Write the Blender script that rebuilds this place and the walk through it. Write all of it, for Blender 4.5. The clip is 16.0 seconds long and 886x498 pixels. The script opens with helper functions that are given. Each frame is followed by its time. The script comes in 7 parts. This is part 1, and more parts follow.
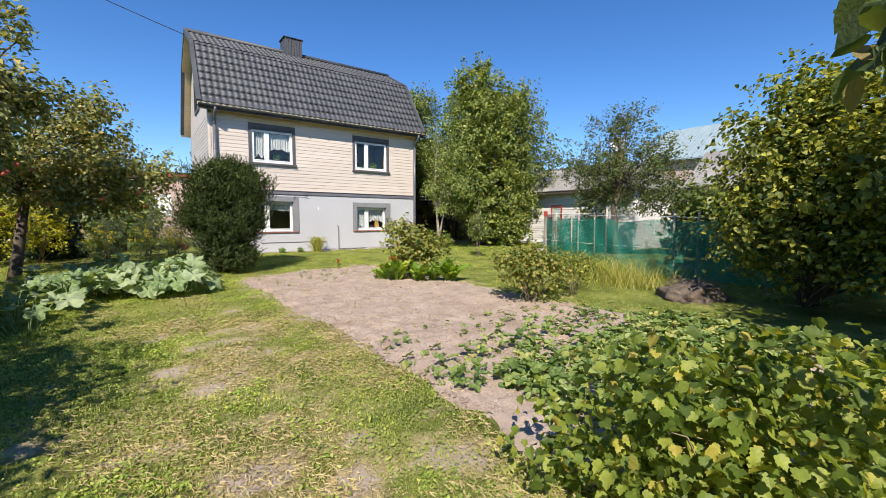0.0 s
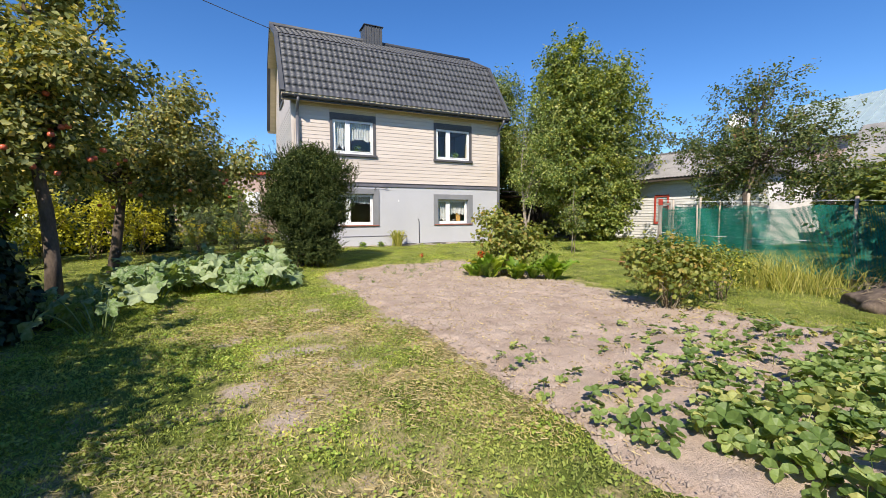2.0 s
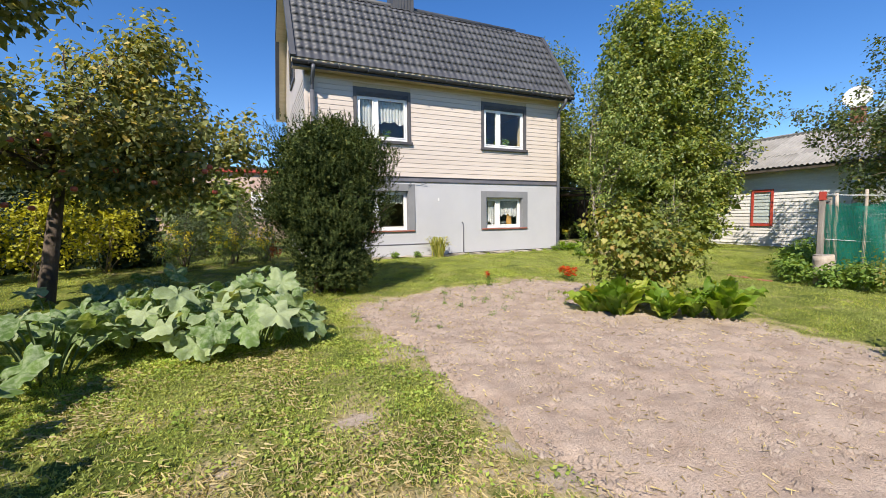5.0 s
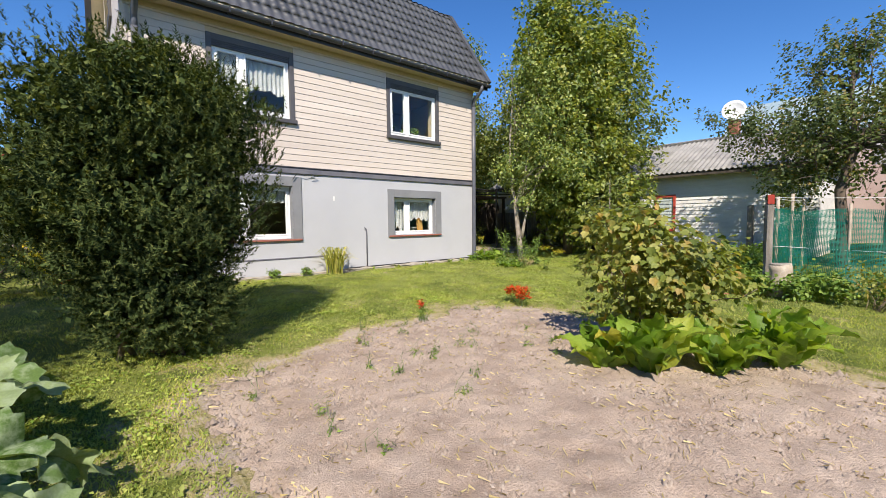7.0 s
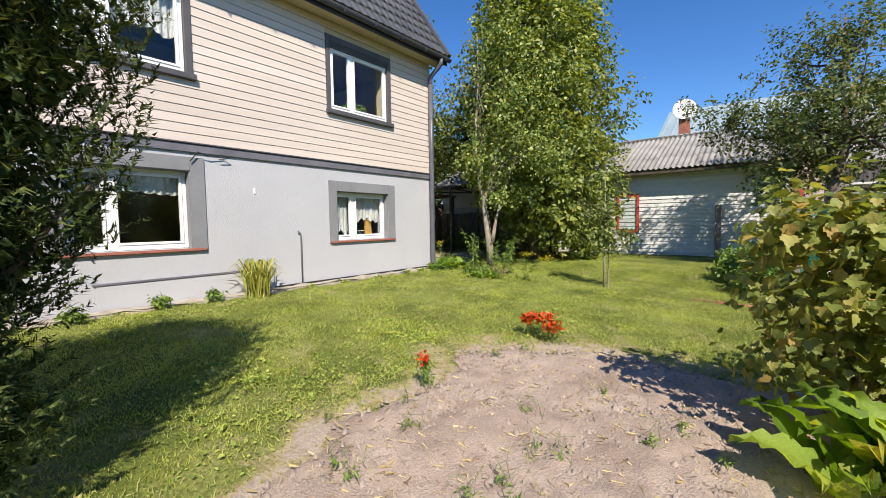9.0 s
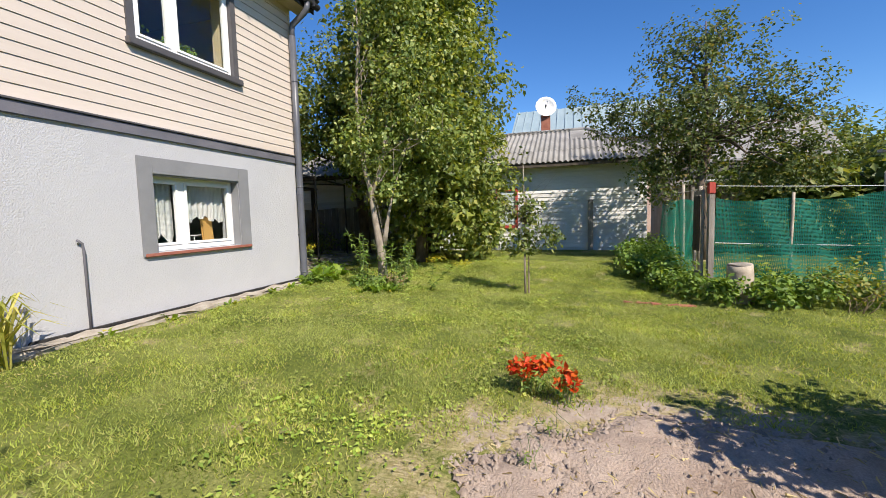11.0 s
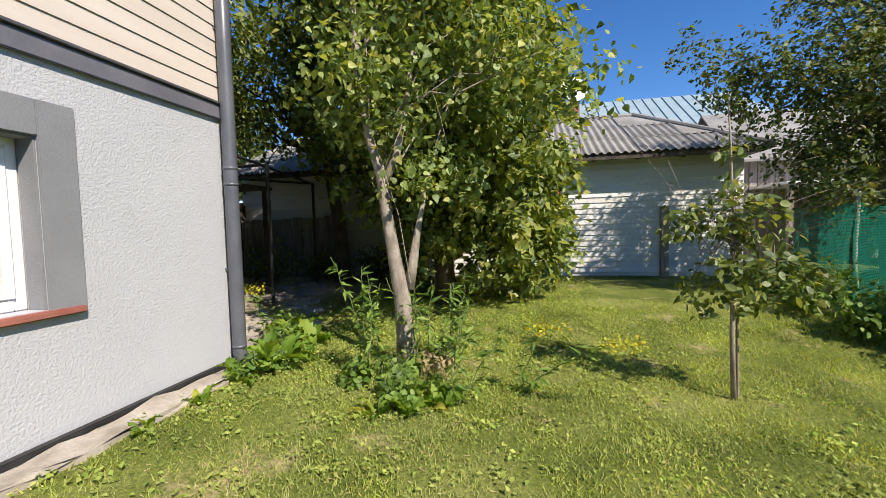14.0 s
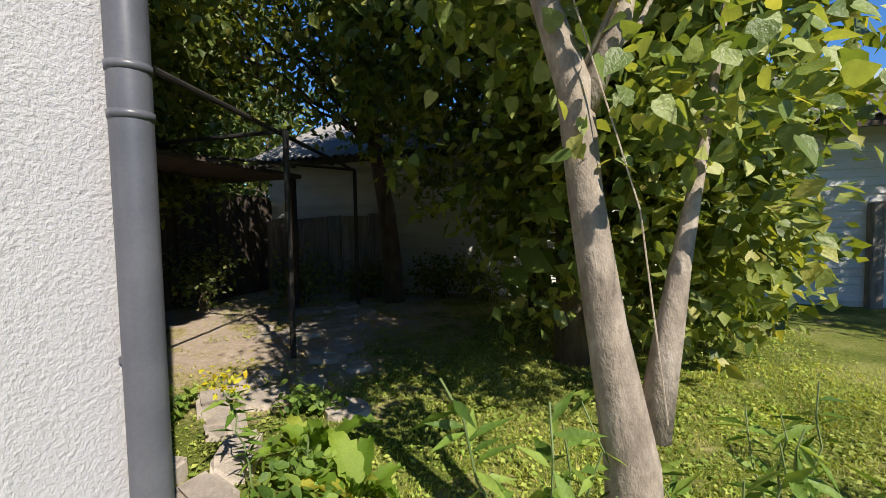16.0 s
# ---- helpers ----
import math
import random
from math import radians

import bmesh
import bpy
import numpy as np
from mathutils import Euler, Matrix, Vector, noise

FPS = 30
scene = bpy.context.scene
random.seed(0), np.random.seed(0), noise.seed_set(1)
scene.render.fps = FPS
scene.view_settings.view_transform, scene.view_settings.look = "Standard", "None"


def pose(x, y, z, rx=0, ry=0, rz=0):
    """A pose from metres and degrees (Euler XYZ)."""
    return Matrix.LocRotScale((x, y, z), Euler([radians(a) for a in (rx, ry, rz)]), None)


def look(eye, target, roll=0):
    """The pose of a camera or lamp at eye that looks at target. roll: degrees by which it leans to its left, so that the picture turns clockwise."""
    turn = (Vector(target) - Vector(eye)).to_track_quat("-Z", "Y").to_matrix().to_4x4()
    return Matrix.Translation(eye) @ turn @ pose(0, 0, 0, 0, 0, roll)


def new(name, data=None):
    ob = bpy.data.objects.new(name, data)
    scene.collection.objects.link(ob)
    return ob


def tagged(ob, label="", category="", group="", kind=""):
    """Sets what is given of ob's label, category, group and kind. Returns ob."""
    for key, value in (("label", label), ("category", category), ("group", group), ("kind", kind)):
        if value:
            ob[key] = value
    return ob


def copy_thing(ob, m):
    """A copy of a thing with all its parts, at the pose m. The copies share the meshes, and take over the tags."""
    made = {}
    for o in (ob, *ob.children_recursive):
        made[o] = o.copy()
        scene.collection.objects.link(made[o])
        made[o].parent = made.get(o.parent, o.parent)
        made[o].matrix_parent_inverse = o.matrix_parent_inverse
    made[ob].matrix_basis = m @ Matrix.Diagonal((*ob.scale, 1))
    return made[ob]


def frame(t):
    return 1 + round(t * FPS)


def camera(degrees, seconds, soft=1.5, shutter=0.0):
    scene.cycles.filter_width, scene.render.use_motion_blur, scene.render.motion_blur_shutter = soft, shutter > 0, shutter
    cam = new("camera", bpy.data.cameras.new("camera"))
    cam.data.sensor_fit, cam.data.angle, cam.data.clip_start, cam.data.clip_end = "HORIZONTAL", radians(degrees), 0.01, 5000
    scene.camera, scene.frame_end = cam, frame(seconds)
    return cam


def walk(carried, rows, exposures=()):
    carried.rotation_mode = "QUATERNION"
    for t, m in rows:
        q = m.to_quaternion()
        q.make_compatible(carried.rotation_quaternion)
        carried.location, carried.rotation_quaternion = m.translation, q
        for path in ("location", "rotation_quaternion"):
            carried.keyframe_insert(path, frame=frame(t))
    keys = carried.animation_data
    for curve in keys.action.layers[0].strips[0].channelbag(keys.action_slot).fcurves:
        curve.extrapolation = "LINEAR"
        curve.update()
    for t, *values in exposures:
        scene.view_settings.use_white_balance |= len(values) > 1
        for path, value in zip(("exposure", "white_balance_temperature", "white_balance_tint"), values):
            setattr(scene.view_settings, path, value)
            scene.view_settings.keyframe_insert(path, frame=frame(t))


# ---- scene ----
cam = camera(93.8, 16.0, soft=0.75)
PATH = [
    (0, (0.032, -0.035, 1.554), (1.201, 1.581, 1.406), 0.2),
    (0.5, (0.163, 0.179, 1.541), (1.299, 1.818, 1.389), 0.2),
    (1, (0.216, 0.462, 1.461), (1.284, 2.146, 1.302), 0.1),
    (1.5, (0.251, 0.916, 1.433), (1.226, 2.655, 1.272), -0.1),
    (2, (0.253, 1.378, 1.362), (1.132, 3.168, 1.201), -0.3),
    (2.5, (0.275, 1.94, 1.364), (1.071, 3.768, 1.203), -0.5),
    (3, (0.281, 2.511, 1.376), (1.025, 4.361, 1.214), -0.7),
    (3.2, (0.31, 2.696, 1.391), (1.041, 4.55, 1.233), -0.7),
    (5.3, (0.703, 5.285, 1.357), (1.588, 7.073, 1.213), -0.8),
    (5.5, (0.782, 5.588, 1.352), (1.714, 7.352, 1.212), -0.9),
    (6, (0.938, 6.226, 1.378), (1.998, 7.917, 1.244), -0.7),
    (6.5, (1.213, 6.823, 1.328), (2.4, 8.428, 1.194), -0.7),
    (7, (1.365, 7.361, 1.371), (2.663, 8.877, 1.238), -0.6),
    (7.5, (1.492, 7.896, 1.391), (2.881, 9.328, 1.253), -0.6),
    (8, (1.766, 8.518, 1.362), (3.208, 9.897, 1.23), -0.6),
    (8.5, (1.979, 9.078, 1.362), (3.469, 10.406, 1.233), -0.8),
    (9, (2.272, 9.559, 1.344), (3.831, 10.806, 1.22), -0.8),
    (9.5, (2.534, 10.063, 1.386), (4.183, 11.187, 1.26), -0.7),
    (10, (2.708, 10.465, 1.465), (4.462, 11.415, 1.332), -0.6),
    (10.2, (2.826, 10.63, 1.449), (4.62, 11.504, 1.306), -0.9),
    (12.3, (4.896, 12.456, 1.348), (6.862, 12.805, 1.228), -1.5),
    (12.5, (5.111, 12.569, 1.347), (7.077, 12.916, 1.232), -1.5),
    (13, (5.73, 12.883, 1.339), (7.698, 13.225, 1.23), -1.5),
    (13.5, (6.373, 13.277, 1.402), (8.336, 13.645, 1.296), -1.5),
    (14, (6.93, 13.61, 1.439), (8.885, 14.022, 1.333), -1.5),
    (14.5, (7.544, 13.962, 1.471), (9.487, 14.424, 1.368), -1.6),
    (15, (8.066, 14.308, 1.531), (9.998, 14.813, 1.425), -1.5),
    (15.5, (8.608, 14.609, 1.507), (10.531, 15.145, 1.393), -1.3),
    (16, (9.21, 14.925, 1.514), (11.119, 15.505, 1.408), -1.0),
]
walk(cam, [(t, look(eye, target, roll)) for t, eye, target, roll in PATH], exposures=[(0, 0.68), (16, 0.68)])

# ---- light ----
SUN_EL, SUN_DIR = 43.0, Vector((0.64, 0.77, 0.0))
world = bpy.data.worlds.new("sky")
scene.world = world
world.use_nodes = True
wn, wl = world.node_tree.nodes, world.node_tree.links
sky = wn.new("ShaderNodeTexSky")
sky.sky_type, sky.sun_disc = "NISHITA", False
sky.sun_elevation = radians(SUN_EL)
sky.sun_rotation = math.atan2(-SUN_DIR.x, -SUN_DIR.y)
sky.altitude, sky.air_density, sky.dust_density, sky.ozone_density = 800, 1.0, 0.0, 4.5
deeper = wn.new("ShaderNodeHueSaturation")
deeper.inputs["Hue"].default_value, deeper.inputs["Saturation"].default_value = 0.507, 1.22
wl.new(sky.outputs[0], deeper.inputs["Color"])
wl.new(deeper.outputs[0], wn["Background"].inputs[0])
wn["Background"].inputs[1].default_value = 0.108
sun = new("sun", bpy.data.lights.new("sun", "SUN"))
sun.data.energy, sun.data.angle, sun.data.color = 4.6, radians(0.53), (1.0, 0.9, 0.77)
to_ground = Vector((SUN_DIR.x, SUN_DIR.y, -math.tan(radians(SUN_EL)) * SUN_DIR.length))
sun.matrix_world = look((0, 0, 30), Vector((0, 0, 30)) + to_ground)

# ---- materials ----
def nodes_of(name):
    m = bpy.data.materials.new(name)
    m.use_nodes = True
    t = m.node_tree
    return m, t.nodes, t.links, t.nodes["Principled BSDF"]


def noise_node(n, l, scale, detail=4, rough=0.6, where="Object", stretch=None):
    co = n.new("ShaderNodeTexCoord")
    tex = n.new("ShaderNodeTexNoise")
    tex.inputs["Scale"].default_value, tex.inputs["Detail"].default_value, tex.inputs["Roughness"].default_value = scale, detail, rough
    if stretch:
        mp = n.new("ShaderNodeMapping")
        mp.inputs["Scale"].default_value = stretch
        l.new(co.outputs[where], mp.inputs[0])
        l.new(mp.outputs[0], tex.inputs["Vector"])
    else:
        l.new(co.outputs[where], tex.inputs["Vector"])
    return tex.outputs[0]


def ramp_node(n, l, fac, stops):
    r = n.new("ShaderNodeValToRGB")
    e = r.color_ramp.elements
    while len(e) < len(stops):
        e.new(0.5)
    for el, (p, c) in zip(e, stops):
        el.position, el.color = p, (*c, 1)
    l.new(fac, r.inputs[0])
    return r.outputs[0]


def mix_node(n, l, fac, a, b, how="MIX"):
    x = n.new("ShaderNodeMix")
    x.data_type, x.blend_type = "RGBA", how
    for socket, v in ((x.inputs[0], fac), (x.inputs[6], a), (x.inputs[7], b)):
        if isinstance(v, (int, float)):
            socket.default_value = v
        elif isinstance(v, tuple):
            socket.default_value = (*v, 1)
        else:
            l.new(v, socket)
    return x.outputs[2]


def surface(name, c1, c2, scale=3.0, rough=0.7, bump=0.2, bump_scale=60.0, metal=0.0, stretch=None, c3=None, spread=0.12, where="Object", piece=0.0, depth=0.01):
    """A surface whose colour wanders between c1 and c2, with a finer grain and relief on it."""
    m, n, l, p = nodes_of(name)
    big = noise_node(n, l, scale, 5, 0.6, where, stretch)
    col = ramp_node(n, l, big, [(0.35, c1), (0.65, c2)] if c3 is None else [(0.3, c1), (0.52, c2), (0.72, c3)])
    fine = noise_node(n, l, bump_scale, 3, 0.7, where, stretch)
    g = ramp_node(n, l, fine, [(0.25, (1 - spread,) * 3), (0.75, (1 + spread * 0.6,) * 3)])
    col = mix_node(n, l, 1.0, col, g, "MULTIPLY")
    if piece:
        oi = n.new("ShaderNodeObjectInfo")
        col = mix_node(n, l, 1.0, col, ramp_node(n, l, oi.outputs["Random"], [(0.0, (1 - piece,) * 3), (1.0, (1 + piece * 0.5,) * 3)]), "MULTIPLY")
    l.new(col, p.inputs["Base Color"])
    rr = n.new("ShaderNodeMapRange")
    rr.inputs[3].default_value, rr.inputs[4].default_value = max(rough - 0.12, 0.05), min(rough + 0.12, 1)
    l.new(big, rr.inputs[0])
    l.new(rr.outputs[0], p.inputs["Roughness"])
    p.inputs["Metallic"].default_value = metal
    if bump:
        b = n.new("ShaderNodeBump")
        b.inputs["Strength"].default_value, b.inputs["Distance"].default_value = bump, depth
        l.new(fine, b.inputs["Height"])
        l.new(b.outputs[0], p.inputs["Normal"])
    return m


def leafy(name, dark, mid, light, accent=None, trans=0.3, rough=0.5, spec=0.4, gain=1.4, patch=None, patch_scale=0.9, single=False, mottle=0.2):
    """Leaves: each takes its own tone, lets light through and has a soft sheen."""
    m, n, l, p = nodes_of(name)
    geo = n.new("ShaderNodeNewGeometry")
    dark, mid, light, accent = [tuple(min(0.55, c * gain) for c in q) if q else None for q in (dark, mid, light, accent)]
    stops = [(0.0, dark), (0.45, mid), (0.85, light)] + ([(0.97, accent)] if accent else [])
    own = n.new("ShaderNodeObjectInfo").outputs["Random"] if single else geo.outputs["Random Per Island"]
    col = ramp_node(n, l, own, stops)
    col = mix_node(n, l, 1.0, col, ramp_node(n, l, noise_node(n, l, 1.3, 3), [(0.3, (1 - mottle,) * 3), (0.7, (1 + mottle * 0.75, 1 + mottle * 0.55, 1 + mottle * 0.1))]), "MULTIPLY")
    col = mix_node(n, l, 1.0, col, ramp_node(n, l, noise_node(n, l, 45, 2), [(0.3, (0.86, 0.86, 0.86)), (0.7, (1.1, 1.1, 1.05))]), "MULTIPLY")
    if patch:
        spots = ramp_node(n, l, noise_node(n, l, patch_scale, 5, 0.65), [(0.42, (0, 0, 0)), (0.66, (0.75, 0.75, 0.75))])
        col = mix_node(n, l, spots, col, patch)
    l.new(col, p.inputs["Base Color"])
    p.inputs["Roughness"].default_value, p.inputs["Specular IOR Level"].default_value = rough, spec
    tr = n.new("ShaderNodeBsdfTranslucent")
    l.new(mix_node(n, l, 1.0, col, (1.8, 1.6, 0.55), "MULTIPLY"), tr.inputs[0])
    bp = n.new("ShaderNodeBump")
    bp.inputs["Strength"].default_value, bp.inputs["Distance"].default_value = 0.5, 0.01
    l.new(noise_node(n, l, 70, 3), bp.inputs["Height"])
    l.new(bp.outputs[0], p.inputs["Normal"])
    mx = n.new("ShaderNodeMixShader")
    mx.inputs[0].default_value = trans
    l.new(p.outputs[0], mx.inputs[1])
    l.new(tr.outputs[0], mx.inputs[2])
    l.new(mx.outputs[0], n["Material Output"].inputs[0])
    return m


def glassy(name):
    m, n, l, p = nodes_of(name)
    gl, tr, lw, mx = n.new("ShaderNodeBsdfGlossy"), n.new("ShaderNodeBsdfTransparent"), n.new("ShaderNodeLayerWeight"), n.new("ShaderNodeMixShader")
    pw, ad = n.new("ShaderNodeMath"), n.new("ShaderNodeMath")
    pw.operation, ad.operation = "POWER", "MULTIPLY_ADD"
    pw.inputs[1].default_value, ad.inputs[1].default_value, ad.inputs[2].default_value = 5.0, 0.9, 0.04
    l.new(lw.outputs["Facing"], pw.inputs[0])
    l.new(pw.outputs[0], ad.inputs[0])
    gl.inputs["Roughness"].default_value = 0.02
    tr.inputs[0].default_value = (0.92, 0.95, 0.95, 1)
    l.new(ad.outputs[0], mx.inputs[0])
    l.new(tr.outputs[0], mx.inputs[1])
    l.new(gl.outputs[0], mx.inputs[2])
    l.new(mx.outputs[0], n["Material Output"].inputs[0])
    return m


def woven(name, colour, cell, gap, trans=0.4):
    """A net or lace: threads with holes between them."""
    m, n, l, p = nodes_of(name)
    co = n.new("ShaderNodeTexCoord")
    sep = n.new("ShaderNodeSeparateXYZ")
    l.new(co.outputs["UV"], sep.inputs[0])
    holes = []
    for k in (0, 1):
        mu, fr, gt = [n.new("ShaderNodeMath") for _ in range(3)]
        mu.operation, fr.operation, gt.operation = "MULTIPLY", "FRACT", "GREATER_THAN"
        mu.inputs[1].default_value, gt.inputs[1].default_value = 1 / cell, 1 - gap
        l.new(sep.outputs[k], mu.inputs[0])
        l.new(mu.outputs[0], fr.inputs[0])
        l.new(fr.outputs[0], gt.inputs[0])
        holes.append(gt.outputs[0])
    both = n.new("ShaderNodeMath")
    both.operation = "MULTIPLY"
    l.new(holes[0], both.inputs[0])
    l.new(holes[1], both.inputs[1])
    col = mix_node(n, l, 1.0, colour, ramp_node(n, l, noise_node(n, l, 2.5, 4), [(0.3, (0.75, 0.8, 0.8)), (0.7, (1.2, 1.15, 1.15))]), "MULTIPLY")
    l.new(col, p.inputs["Base Color"])
    p.inputs["Roughness"].default_value = 0.55
    tl, tr, m1, m2 = n.new("ShaderNodeBsdfTranslucent"), n.new("ShaderNodeBsdfTransparent"), n.new("ShaderNodeMixShader"), n.new("ShaderNodeMixShader")
    l.new(col, tl.inputs[0])
    m1.inputs[0].default_value = trans
    l.new(p.outputs[0], m1.inputs[1])
    l.new(tl.outputs[0], m1.inputs[2])
    l.new(both.outputs[0], m2.inputs[0])
    l.new(m1.outputs[0], m2.inputs[1])
    l.new(tr.outputs[0], m2.inputs[2])
    l.new(m2.outputs[0], n["Material Output"].inputs[0])
    return m


def lawn_material():
    """Short weedy turf: greens, dry straw and bare earth where the ground is worn."""
    m, n, l, p = nodes_of("lawn")
    wear_at = n.new("ShaderNodeAttribute")
    wear_at.attribute_name = "wear"
    # greens kept dark to carry the shadow in the thatch between the blades
    green = ramp_node(n, l, noise_node(n, l, 1.1, 6, 0.65), [(0.3, (0.07, 0.1, 0.02)), (0.5, (0.15, 0.185, 0.04)), (0.7, (0.27, 0.285, 0.095))])
    fine = noise_node(n, l, 38, 5, 0.75)
    green = mix_node(n, l, 1.0, green, ramp_node(n, l, fine, [(0.32, (0.45, 0.48, 0.42)), (0.68, (1.5, 1.42, 1.35))]), "MULTIPLY")
    straw = ramp_node(n, l, noise_node(n, l, 60, 3, 0.7, "Object", (1, 0.25, 1)), [(0.35, (0.27, 0.22, 0.1)), (0.65, (0.47, 0.4, 0.22))])
    soil = ramp_node(n, l, noise_node(n, l, 14, 6, 0.7), [(0.3, (0.33, 0.26, 0.2)), (0.7, (0.5, 0.42, 0.35))])
    patch = noise_node(n, l, 1.9, 5, 0.62)
    add = n.new("ShaderNodeMath")
    add.operation = "MULTIPLY_ADD"
    l.new(wear_at.outputs["Fac"], add.inputs[0])
    add.inputs[1].default_value = 0.32
    l.new(patch, add.inputs[2])
    grit = n.new("ShaderNodeMath")
    grit.operation = "MULTIPLY_ADD"
    l.new(fine, grit.inputs[0])
    grit.inputs[1].default_value = 0.3
    l.new(add.outputs[0], grit.inputs[2])
    f1 = ramp_node(n, l, grit.outputs[0], [(0.76, (0, 0, 0)), (0.88, (1, 1, 1))])
    f2 = ramp_node(n, l, grit.outputs[0], [(0.9, (0, 0, 0)), (0.955, (1, 1, 1))])
    col = mix_node(n, l, f1, green, straw)
    col = mix_node(n, l, f2, col, soil)
    l.new(col, p.inputs["Base Color"])
    p.inputs["Roughness"].default_value, p.inputs["Specular IOR Level"].default_value = 0.95, 0.15
    b = n.new("ShaderNodeBump")
    b.inputs["Strength"].default_value, b.inputs["Distance"].default_value = 0.7, 0.03
    l.new(fine, b.inputs["Height"])
    l.new(b.outputs[0], p.inputs["Normal"])
    return m


